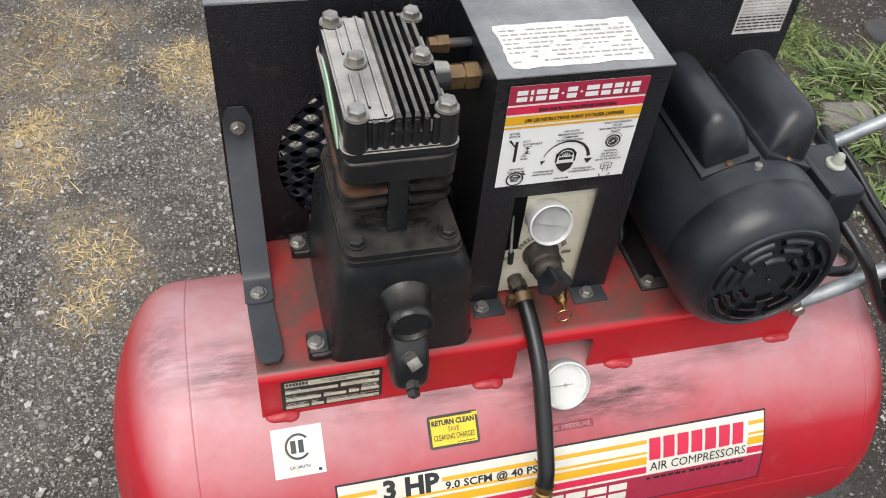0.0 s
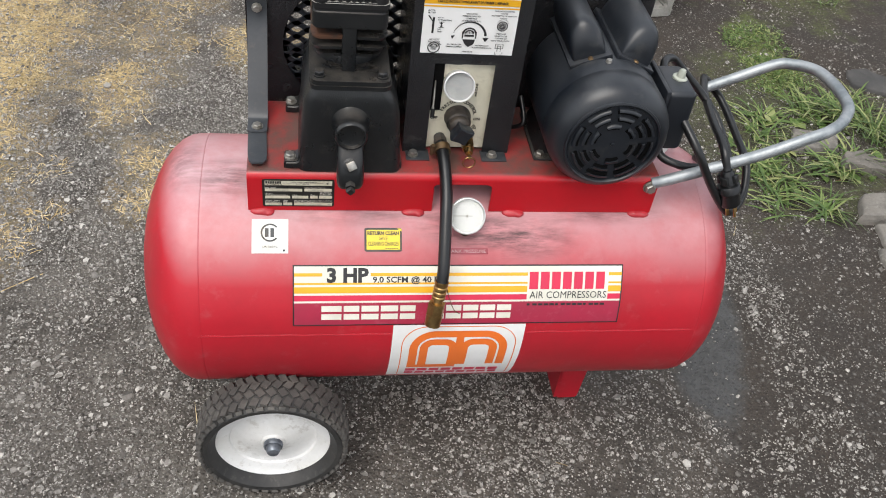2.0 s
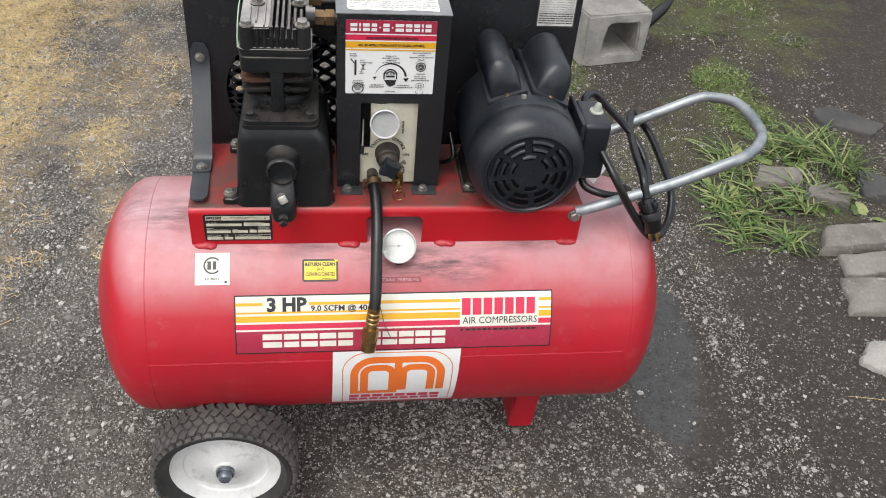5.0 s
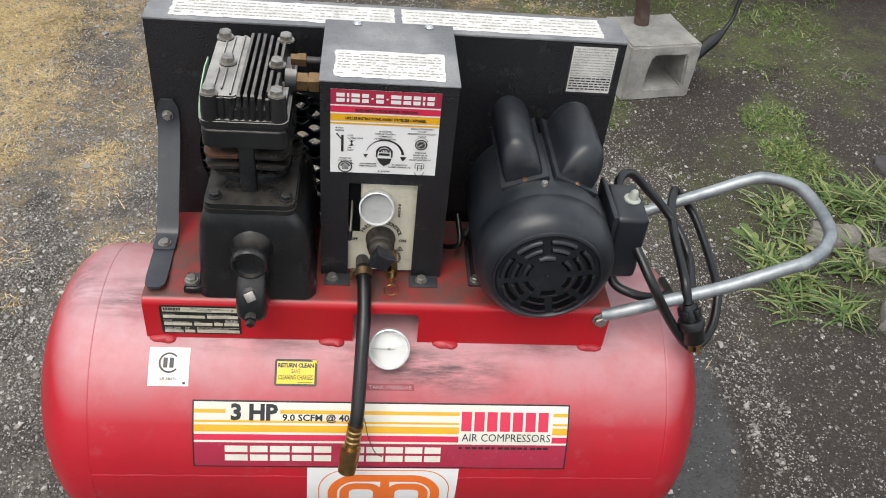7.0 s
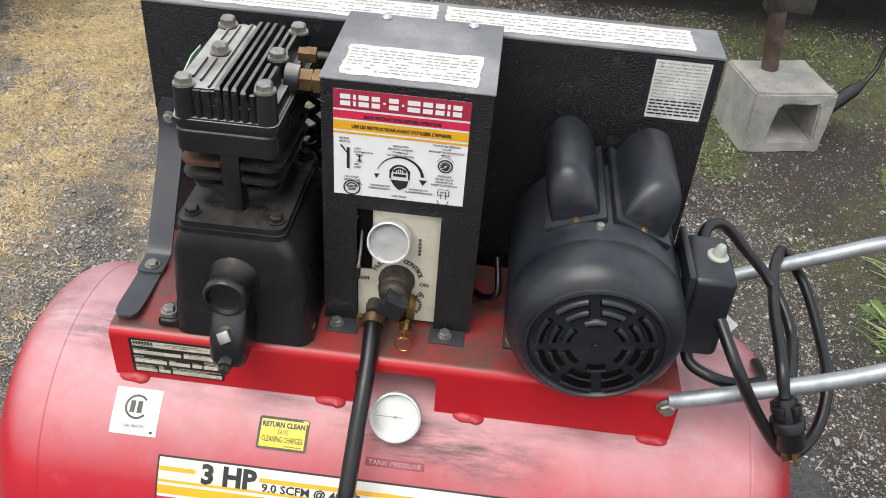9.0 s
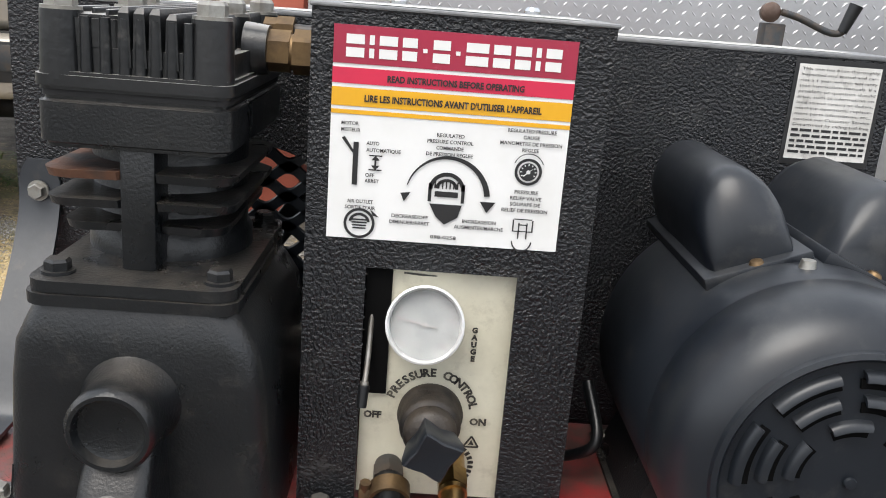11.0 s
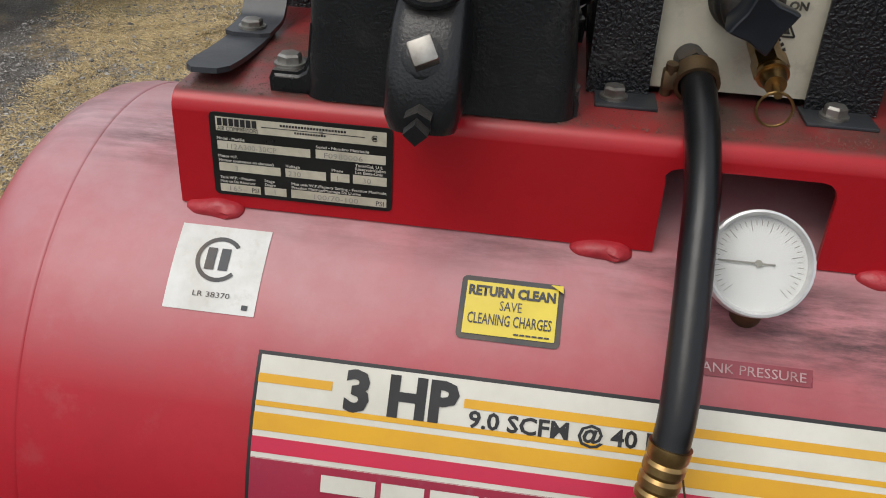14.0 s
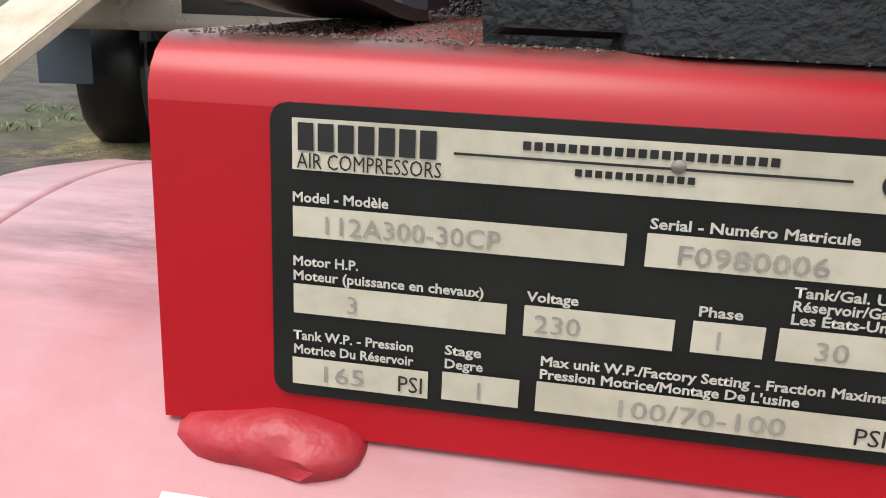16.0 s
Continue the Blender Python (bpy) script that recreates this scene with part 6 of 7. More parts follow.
shape(bm, [(cu_ + 0.0195, cv_ - 0.0005), (cu_ + 0.0285, cv_ - 0.0005), (cu_ + 0.0238, cv_ - 0.0070)], pl, 0.0013)
shape(bm, [(cu_ - 0.0262, cv_ + 0.0015), (cu_ - 0.0205, cv_ + 0.0022), (cu_ - 0.0240, cv_ - 0.0035)], pl, 0.0013)
decal(bm, "pictogram", INK, lab)
bm = B()
ring(bm, cu_, cv_ + 0.0045, 0.0082, 0.0105, pl, 0.0012, 0, 180, 16)
ring(bm, cu_, cv_ + 0.0045, 0.0050, 0.0068, pl, 0.0012, 10, 170, 16)
patch(bm, 0.427, 0.441, 0.700, 0.790, on_box, 0.0012)
patch(bm, 0.569, 0.583, 0.700, 0.790, on_box, 0.0012)
for k in range(7):
    patch(bm, 0.452 + k * 0.016, 0.458 + k * 0.016, 0.690, 0.725, on_box, 0.0012)
patch(bm, 0.455, 0.555, 0.738, 0.765, on_box, 0.0012)
shape(bm, [(lu(0.435), lv(0.80)), (lu(0.575), lv(0.80)), (lu(0.560), lv(0.862)), (lu(0.505), lv(0.90)), (lu(0.465), lv(0.862))], pl, 0.0013)
decal(bm, "pictogram", INK, lab)
bm = B()
ring(bm, lu(0.845), lv(0.615), 0.0062, 0.0078, pl, 0.0012, 0, 360, 28)
ring(bm, lu(0.845), lv(0.615), 0.0, 0.0052, pl, 0.0012, 0, 360, 24)
ring(bm, lu(0.845), lv(0.600), 0.0084, 0.0089, pl, 0.0012, 20, 160, 16)
decal(bm, "pictogram", INK, lab)
bm = B()
ring(bm, lu(0.140), lv(0.922), 0.0074, 0.0090, pl, 0.0012, 0, 360, 28)
ring(bm, lu(0.140), lv(0.922), 0.0046, 0.0062, pl, 0.0012, 10, 170, 20)
for k in range(4):
    patch(bm, 0.105 + k * 0.002, 0.175 - k * 0.002, 0.900 + k * 0.014, 0.908 + k * 0.014, on_box, 0.0012)
shape(bm, [(lu(0.185), lv(0.850)), (lu(0.225), lv(0.888)), (lu(0.195), lv(0.880))], pl, 0.0013)
decal(bm, "pictogram", INK, lab)
bm = B()
for a, b, c, e in ((0.80, 0.806, 0.850, 0.910), (0.884, 0.890, 0.850, 0.910), (0.806, 0.884, 0.845, 0.850), (0.806, 0.884, 0.905, 0.910), (0.825, 0.831, 0.865, 0.945), (0.860, 0.866, 0.865, 0.945), (0.831, 0.860, 0.872, 0.878)):
    patch(bm, a, b, c, e, on_box, 0.0012)
ring(bm, lu(0.845), lv(0.958), 0.0052, 0.0060, pl, 0.0012, 180, 360, 16)
decal(bm, "pictogram", INK, lab)
bm = B()
ring(bm, lu(0.845), lv(0.615), 0.0, 0.0012, pl, 0.0016, 0, 360, 12)
for k in range(9):
    a = radians(-30 + 30 * k)
    shape(bm, [(lu(0.845) + 0.0036 * math.cos(a + s), lv(0.615) + 0.0036 * math.sin(a + s)) if q else (lu(0.845) + 0.0047 * math.cos(a + s), lv(0.615) + 0.0047 * math.sin(a + s)) for s, q in ((-0.06, 1), (0.06, 1), (0.06, 0), (-0.06, 0))], pl, 0.0016)
shape(bm, [(lu(0.845) - 0.003, lv(0.615) - 0.0022), (lu(0.845) - 0.0024, lv(0.615) - 0.0028), (lu(0.845) + 0.0036, lv(0.615) + 0.0030)], pl, 0.0016)
tagged(decal(bm, "gauge_marks", WHITE_FILM, lab), kind="stuff")

# print on the cream panel
PY = BY0 + 0.008
on_panel = lambda u, v, d=0.0: Vector((u, PY - d - 0.0003, v))
bm = B()
for k, ch in enumerate("GAUGE"):
    add_text(bm, ch, 0.0415, 0.7225 - k * 0.0047, 0.0033, on_panel, d=0.0003, bold=0.00032)
decal(bm, "worn_print", WORN_INK, panel)
bm = B()
add_text(bm, "OFF", -0.0180, 0.6615, 0.0044, on_panel, d=0.0003, bold=0.00032)
decal(bm, "worn_print", WORN_INK, panel)
bm = B()
add_text(bm, "ON", 0.0485, 0.6605, 0.0044, on_panel, d=0.0003, width=0.0105, bold=0.00032)
decal(bm, "worn_print", WORN_INK, panel)
bm = B()
word = "PRESSURE CONTROL"
for k, ch in enumerate(word):
    a = 156 - k * (142 / (len(word) - 1))
    c, s = math.cos(radians(a)), math.sin(radians(a))
    turn = radians(a - 90)
    add_text(bm, ch, 0, 0, 0.0052, lambda u, v, d, c=c, s=s, turn=turn: on_panel(0.018 + 0.0248 * c + u * math.cos(turn) - v * math.sin(turn), 0.667 + 0.0248 * s + u * math.sin(turn) + v * math.cos(turn), d), d=0.0003, bold=0.00032)
decal(bm, "worn_print", WORN_INK, panel)
bm = B()
for (au, av), (bu, bv) in (((0.0405, 0.645), (0.0500, 0.645)), ((0.0500, 0.645), (0.0455, 0.6525)), ((0.0455, 0.6525), (0.0405, 0.645))):
    e = Vector((bu - au, bv - av, 0)).normalized() * 0.0006
    shape(bm, [(au + e.y, av - e.x), (bu + e.y, bv - e.x), (bu - e.y, bv + e.x), (au - e.y, av + e.x)], on_panel, 0.0003)
shape(bm, [(0.0436, 0.6465), (0.0472, 0.6465), (0.0455, 0.6500)], on_panel, 0.0003)
decal(bm, "worn_print", WORN_INK, panel)
bm = B()
for k in range(12):
    a = -75 + k * 14
    c, s = math.cos(radians(a)), math.sin(radians(a))
    shape(bm, [(0.033 + r0 * math.cos(radians(a + t)), 0.632 + r0 * math.sin(radians(a + t))) for r0, t in ((0.0115, -5), (0.0150, -4), (0.0150, 4), (0.0115, 5))], on_panel, 0.0003)
decal(bm, "worn_print", WORN_INK, panel)
bm = B()
shape(bm, [(-0.004, 0.7585), (0.016, 0.7575), (0.016, 0.7568), (0.006, 0.7566), (-0.004, 0.7574)], on_panel, 0.0003)
decal(bm, "worn_print", WORN_INK, panel)

# labels on guard and lid; their print is too small or worn to read
on_guard = lambda u, v, d=0.0: Vector((u, GY0 - d, v))
nl = decal(patch(B(), 0.2725, 0.3405, 0.8155, 0.8945, on_guard, 0.0004), "warranty_label", INK, guard, "white text label with black border")
nf = decal(patch(B(), 0.2755, 0.3375, 0.8200, 0.8905, on_guard, 0.0008), "white_field", WORN_PAPER, nl)
lines = ("This unit has been thoroughly", "inspected and tested and car-", "ries a 1 year written warranty", "(see instruction manual). If a", "problem or question should", "arise, such as information on", "local service centers or dealers,", "machine operation, replace-", "ment parts information, etc.,", "contact our Customer Service", "Department by calling toll-free")
for k, text in enumerate(lines):
    printed(INK, nl, text, 0.2775, 0.8862 - k * 0.00412, 0.0021, on_guard, "LEFT", 0.058, 0.0012)
bm = B()
rgk = random.Random(8)
for k in range(11, 16):
    u = 0.2775
    while u < 0.333:
        w = rgk.uniform(0.004, 0.009)
        patch(bm, u, min(u + w, 0.3355), 0.8862 - k * 0.00412, 0.8882 - k * 0.00412, on_guard, 0.0012)
        u += w + 0.0014
tagged(decal(bm, "small_print", INK, nl), kind="stuff")
def bars(bm, u0, u1, v0, v1, rows, place, d, seed, fill=0.45):
    rgb = random.Random(seed)
    for k in range(rows):
        v = v0 + (v1 - v0) * (k + 0.5) / rows
        h = (v1 - v0) / rows * fill / 2
        u = u0
        while u < u1 - 0.003:
            w = rgb.uniform(0.003, 0.010)
            if rgb.random() < 0.85:
                patch(bm, u, min(u + w, u1), v - h, v + h, place, d)
            u += w + 0.0018
    return bm
on_lid = lambda u, v, d=0.0: Vector((u, v, BZ1 + 0.0025 + d))
UP = (0, 0, 1)
rgk = random.Random(3)
def torn(u0, u1, v0, v1, n, amp, seed):
    rgt = random.Random(seed)
    pts = []
    for (a, b), (c, e) in (((u0, v0), (u1, v0)), ((u1, v0), (u1, v1)), ((u1, v1), (u0, v1)), ((u0, v1), (u0, v0))):
        for i in range(n):
            t = i / n
            pts.append((a + (c - a) * t + rgt.uniform(-amp, amp), b + (e - b) * t + rgt.uniform(-amp, amp)))
    return pts
lidlab = decal(shape(B(), torn(-0.048, 0.088, -0.028, 0.040, 10, 0.0016, 2), on_lid, 0.0004), "lid_label", WORN_PAPER, control, "torn white label with worn print", UP)
decal(bars(B(), -0.044, 0.084, -0.022, 0.034, 8, on_lid, 0.0008, 5, 0.3), "worn_small_print", GREY_INK, control, probe=UP)["kind"] = "stuff"
on_gtop = lambda u, v, d=0.0: Vector((u, v, GZ1 + 0.0025 + d))
for k, (a, b) in enumerate(((-0.272, 0.028), (0.038, 0.318))):
    decal(shape(B(), torn(a, b, 0.137, 0.193, 20, 0.0012, 10 + k), on_gtop, 0.0004), "guard_label", WORN_PAPER, guard, "long weathered white label", UP)
    decal(bars(B(), a + 0.006, b - 0.006, 0.142, 0.188, 5, on_gtop, 0.0008, 20 + k, 0.28), "worn_small_print", GREY_INK, guard, probe=UP)["kind"] = "stuff"

# ---- yard: block, trailer, truck, ramp board, stones ----
def lump(r, seed, flat_k=0.6, rough_k=0.25, sub=2, sx=1.0, sy=1.0):
    bm = B()
    bmesh.ops.create_icosphere(bm, subdivisions=sub, radius=r)
    for v in bm.verts:
        k = 1 + rough_k * noise.noise(v.co / r * 1.3 + Vector((seed * 7.1, seed * 3.3, 0)))
        v.co = Vector((v.co.x * k * sx, v.co.y * k * sy, v.co.z * k * flat_k))
    return bm


def hollow_block(x, y, yaw):
    z = gz(x, y) - 0.006
    e = thing("concrete_block", "grey hollow concrete block under the trailer jack", "concrete block", x, y, z)
    W, D, Hh = 0.262, 0.24, 0.205
    outer = [(-W / 2, 0), (W / 2, 0), (W / 2, Hh), (-W / 2, Hh)]
    hole = [(-0.055, 0.045), (0.095, 0.045), (0.082, 0.165), (-0.042, 0.165)]
    bm = B()
    vs = []
    for yy in (-D / 2, D / 2):
        vs.append(([bm.verts.new((u, yy, v)) for u, v in outer], [bm.verts.new((u, yy, v)) for u, v in hole]))
    for o, h in vs:
        for i in range(4):
            j = (i + 1) % 4
            bm.faces.new((o[i], o[j], h[j], h[i]))
    for q in (0, 1):
        for i in range(4):
            j = (i + 1) % 4
            bm.faces.new((vs[0][q][i], vs[0][q][j], vs[1][q][j], vs[1][q][i]))
    bmesh.ops.recalc_face_normals(bm, faces=bm.faces)
    bmesh.ops.bevel(bm, geom=list(bm.edges), offset=0.006, segments=2, affect="EDGES")
    bmesh.ops.subdivide_edges(bm, edges=[ed for ed in bm.edges if ed.calc_length() > 0.03], cuts=4, use_grid_fill=True)
    for v in bm.verts:
        v.co += Vector((noise.noise(v.co * 30), noise.noise(v.co * 30 + Vector((9, 0, 0))), noise.noise(v.co * 30 + Vector((0, 9, 0))))) * 0.0035
    part("block_body", bm, CONCRETE, e)
    e.rotation_euler = (0, 0, radians(yaw))
    return z + Hh


BLX, BLY = 0.975, 1.80
block_top = hollow_block(BLX, BLY, 12)

# trailer with tread-plate front, tongue and jack
trailer = thing("utility_trailer", "trailer with aluminium tread-plate front wall", "trailer", 1.1, 2.5, 0.0)
def world_part(name, bm, mat, parent, label="", angle=38):
    bmesh.ops.transform(bm, matrix=Matrix.Translation(parent.location).inverted(), verts=bm.verts)
    return part(name, bm, mat, parent, label, angle)
WY = 2.55
wall = world_part("front_wall", box(B(), -0.42, 3.4, WY, WY + 0.05, 0.40, 2.2, 0.004), TREAD, trailer, "aluminium tread-plate wall")
verts, faces = [], []
nx, nzr = 58, 22
for j in range(nzr):
    for i in range(nx):
        cx, cz = -0.40 + 0.034 * (i + 0.5 * (j % 2)), 0.72 + 0.034 * j
        if cx > 1.6 or cx < -0.39:
            continue
        a = radians(45 if (i + j) % 2 else -45)
        ca, sa = math.cos(a), math.sin(a)
        k = len(verts)
        for u, v, d in ((-0.0125, 0, 0), (0, -0.0035, 0), (0.0125, 0, 0), (0, 0.0035, 0), (-0.006, 0, 0.0022), (0.006, 0, 0.0022)):
            verts.append((cx + u * ca - v * sa - trailer.location.x, WY - 0.0002 - d - trailer.location.y, cz + u * sa + v * ca))
        faces += [(k, k + 1, k + 4), (k + 1, k + 5, k + 4), (k + 1, k + 2, k + 5), (k + 2, k + 3, k + 5), (k + 3, k + 4, k + 5), (k + 3, k, k + 4)]
me = bpy.data.meshes.new("tread_pattern")
me.from_pydata(verts, [], faces)
tagged(link_mesh("tread_pattern", me, TREAD, wall, angle=20), kind="stuff")
world_part("tongue", box(B(), 0.84, 0.92, 1.55, WY, 0.44, 0.51, 0.006), GREY_IRON, trailer)
world_part("floor_frame", box(B(), -0.42, 3.4, WY + 0.02, 4.6, 0.30, 0.40, 0.006), GREY_IRON, trailer)
world_part("side_wall", box(B(), -0.42, -0.37, WY + 0.05, 4.6, 0.40, 2.2, 0.004), TREAD, trailer)
JX, JY = 0.925, 1.845
jack = world_part("jack_tube", box(B(), JX - 0.052, JX + 0.002, JY - 0.027, JY + 0.027, 0.34, 0.915, 0.004), GREY_IRON, trailer, "dark grey jack tube with crank")
bm = B()
rod(bm, (JX + 0.02, JY, block_top), (JX - 0.02, JY, 0.42), 0.026, n=24)
rod(bm, (JX + 0.0205, JY, block_top + 0.10), (JX + 0.0155, JY, block_top + 0.112), 0.036, n=24)
world_part("jack_leg", bm, RUSTY_POST, trailer, "rusty jack leg")
bm = B()
lathe(bm, (JX - 0.045, JY - 0.03, 0.942), (0, -1, 0), [(0.0, -0.02), (0.024, -0.02), (0.026, 0.0), (0.018, 0.006), (0.0, 0.008)], n=28)
world_part("crank_hub", bm, RUSTY_POST, trailer)
bm = B()
tube(bm, [(JX - 0.02, JY - 0.035, 0.945), (JX + 0.03, JY - 0.04, 0.932), (JX + 0.10, JY - 0.045, 0.905), (JX + 0.135, JY - 0.045, 0.902), (JX + 0.150, JY - 0.047, 0.915)], 0.009, n=12)
world_part("crank_arm", bm, GREY_IRON, trailer)
bm = B()
rod(bm, (JX + 0.142, JY - 0.046, 0.905), (JX + 0.165, JY - 0.05, 0.975), 0.013, 0.018, n=20)
world_part("crank_grip", bm, RUBBER, trailer)
bm = B()
tube(bm, [(1.225, 1.80, 0.155), (1.26, 1.83, 0.22), (1.275, 1.90, 0.36), (1.20, 2.2, 0.50), (1.1, 2.5, 0.52)], 0.007, n=10)
rod(bm, (1.115, 1.74, 0.085), (1.195, 1.785, 0.135), 0.024, 0.021, n=24)
rod(bm, (1.195, 1.785, 0.135), (1.228, 1.803, 0.160), 0.019, 0.009, n=24)
world_part("wiring_lead", bm, RUBBER, trailer, "black trailer wiring lead with connector")

# rust-red machine frame further back
redbox = thing("red_cabinet", "faded rust-red painted steel cabinet", "cabinet", -0.72, 3.1, gz(-0.72, 3.1))
part("cabinet_body", box(B(), -0.21, 0.21, 0.0, 0.5, 0.0, 1.5, 0.01), RUST_RED, redbox)
part("cabinet_post", box(B(), -0.38, -0.23, 0.02, 0.45, 0.0, 1.5, 0.01), GREY_IRON, redbox)

# pickup truck standing behind, seen from its rear
truck = thing("pickup_truck", "champagne pickup truck parked on grass", "truck", -2.19, 3.14, -0.045)
truck.rotation_euler = (0, 0, radians(18))
def truck_wheel(x, y):
    c = (x, y, 0.335)
    t = part("wheel", lathe(B(), c, (1, 0, 0), [(0.20, 0.0), (0.295, 0.0), (0.327, 0.03), (0.335, 0.07), (0.335, 0.17), (0.327, 0.21), (0.295, 0.24), (0.20, 0.24)], n=56, closed=True), RUBBER, truck, "black truck tyre")
    part("rim", lathe(B(), c, (1, 0, 0), [(0.0, 0.09), (0.10, 0.08), (0.19, 0.05), (0.205, 0.02), (0.205, 0.22), (0.0, 0.2)], n=40), STEEL, t)
truck_wheel(-0.12, 0.0)
truck_wheel(1.18, 0.0)
truck_wheel(-0.12, 3.3)
truck_wheel(1.18, 3.3)
part("rear_axle", rod(B(), (0.1, 0.0, 0.37), (1.2, 0.0, 0.37), 0.05), TRUCK_DARK, truck)
bm = B()
bmesh.ops.create_icosphere(bm, subdivisions=3, radius=0.15, matrix=Matrix.Translation((0.72, 0.0, 0.36)) @ Matrix.Diagonal((1.0, 0.9, 1.0, 1)))
part("differential", bm, TRUCK_DARK, truck)
for x in (0.24, 1.05):
    part("frame_rail", box(B(), x - 0.04, x + 0.04, -0.52, 4.3, 0.52, 0.66, 0.01), TRUCK_DARK, truck)
    part("leaf_spring", tube(B(), [(x, -0.6, 0.52), (x, -0.3, 0.42), (x, 0.0, 0.36), (x, 0.3, 0.42), (x, 0.6, 0.52)], 0.028, n=8), TRUCK_DARK, truck)
    part("shock_absorber", rod(B(), (x + 0.06, -0.12, 0.33), (x + 0.14, -0.2, 0.62), 0.03), GREY_IRON, truck)
part("exhaust", tube(B(), [(0.95, 2.0, 0.42), (0.95, 0.5, 0.42), (0.98, -0.1, 0.45), (1.0, -0.6, 0.42)], 0.03, n=12), GREY_IRON, truck)
part("spare_crossbar", box(B(), 0.2, 1.1, -0.45, -0.38, 0.46, 0.54, 0.01), TRUCK_DARK, truck)
for x0 in (-0.20, 1.18):
    part("mudflap", box(B(), x0, x0 + 0.19, -0.47, -0.46, 0.29, 0.56, 0.008), FLAP, truck, "blue-grey mudflap")
bm = B()
box(bm, -0.25, 1.57, -0.78, -0.56, 0.50, 0.715, 0.03, 3)
bumper = part("rear_bumper", bm, TRUCK_PAINT, truck, "step bumper")
part("plate_recess", box(B(), 0.36, 0.98, -0.784, -0.76, 0.56, 0.70, 0.006), TRUCK_DARK, bumper)
part("plate_bar", box(B(), 0.50, 0.84, -0.790, -0.784, 0.60, 0.69, 0.004), GREY_IRON, bumper)
part("bed", box(B(), -0.26, 1.58, -0.50, 1.6, 0.72, 1.25, 0.04, 3), TRUCK_PAINT, truck)
# added dark sheet that stands for the shade under the truck's tail
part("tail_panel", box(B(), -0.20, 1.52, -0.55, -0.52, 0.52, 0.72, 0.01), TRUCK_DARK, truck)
part("cab", box(B(), -0.24, 1.56, 1.65, 3.9, 0.55, 1.75, 0.12, 4), TRUCK_PAINT, truck)
part("rear_window", box(B(), 0.0, 1.32, 1.63, 1.66, 1.25, 1.62, 0.02), DARK_HOLE, truck)
for x0 in (-0.262, 1.40):
    part("tail_lamp", box(B(), x0, x0 + 0.18, -0.51, -0.49, 0.85, 1.2, 0.008), RUST_RED, truck)

# ramp board that leans on the truck's bumper
foot, top = Vector((-1.97, 1.235, gz(-1.97, 1.235) + 0.02)), Vector((-1.57, 2.52, 0.80))
axis = (top - foot).normalized()
side = axis.cross(Vector((0, 0, 1))).normalized()
nrm = side.cross(axis).normalized()
board = thing("ramp_board", "pale sawn timber board leaning on truck bumper", "board", *foot)
bm = B()
L = (top - foot).length
m = Matrix((side, axis, nrm)).transposed().to_4x4()
bmesh.ops.create_cube(bm, size=1.0, matrix=Matrix.Translation((-0.14, L / 2, 0)) @ Matrix.Diagonal((0.28, L, 0.042, 1)))
bmesh.ops.bevel(bm, geom=list(bm.edges), offset=0.005, segments=2, affect="EDGES")
bmesh.ops.transform(bm, matrix=m, verts=bm.verts)
part("plank", bm, WOOD, board)

# paving stones and rocks at the yard's edge
def slab(name, label, pts, h, mat, tilt=0.0, seed=0):
    cx, cy = sum(p[0] for p in pts) / len(pts), sum(p[1] for p in pts) / len(pts)
    e = thing(name, label, "stone", cx, cy, gz(cx, cy) - h * 0.45)
    bm = B()
    rgs = random.Random(seed)
    edge = []
    for (a, b), (c, d) in zip(pts, pts[1:] + pts[:1]):
        for i in range(5):
            t = i / 5
            edge.append((a + (c - a) * t - cx + rgs.uniform(-0.006, 0.006), b + (d - b) * t - cy + rgs.uniform(-0.006, 0.006)))
    lo = [bm.verts.new((u, v, 0)) for u, v in edge]
    mid = [bm.verts.new((u, v, h * 0.8)) for u, v in edge]
    hi = [bm.verts.new((u * 0.94, v * 0.94, h + 0.3 * tilt * u + rgs.uniform(-0.002, 0.002))) for u, v in edge]
    inn = [bm.verts.new((u * 0.5, v * 0.5, h + 0.3 * tilt * u * 0.5 + rgs.uniform(-0.004, 0.004))) for u, v in edge]
    c0 = bm.verts.new((0, 0, h))
    k = len(edge)
    for i in range(k):
        j = (i + 1) % k
        bm.faces.new((lo[i], lo[j], mid[j], mid[i]))
        bm.faces.new((mid[i], mid[j], hi[j], hi[i]))
        bm.faces.new((hi[i], hi[j], inn[j], inn[i]))
        bm.faces.new((inn[i], inn[j], c0))
    bm.faces.new(lo[::-1])
    part("stone_body", bm, mat, e, angle=60)
    return e


slab("paving_stone", "pale broken paving stone at the earth's edge", [(1.34, 0.58), (1.56, 0.60), (1.64, 0.70), (1.40, 0.69)], 0.06, PAVER, 0.05, 1)
slab("paving_stone", "grey paving stone sunk in earth", [(1.37, 0.48), (1.62, 0.49), (1.66, 0.585), (1.39, 0.575)], 0.035, PAVER, 0.0, 2)
slab("paving_stone", "grey paving stone sunk in earth", [(1.31, 0.33), (1.60, 0.33), (1.63, 0.465), (1.345, 0.465)], 0.035, PAVER, 0.0, 3)
slab("paving_stone", "pale flat stone on bare earth", [(1.25, 0.16), (1.31, 0.09), (1.45, 0.10), (1.46, 0.20), (1.30, 0.225)], 0.04, CONCRETE, 0.0, 4)
slab("field_stone", "grey rounded stone among grass", [(1.42, 0.83), (1.53, 0.80), (1.57, 0.85), (1.50, 0.90), (1.43, 0.89)], 0.06, PAVER, 0.0, 5)
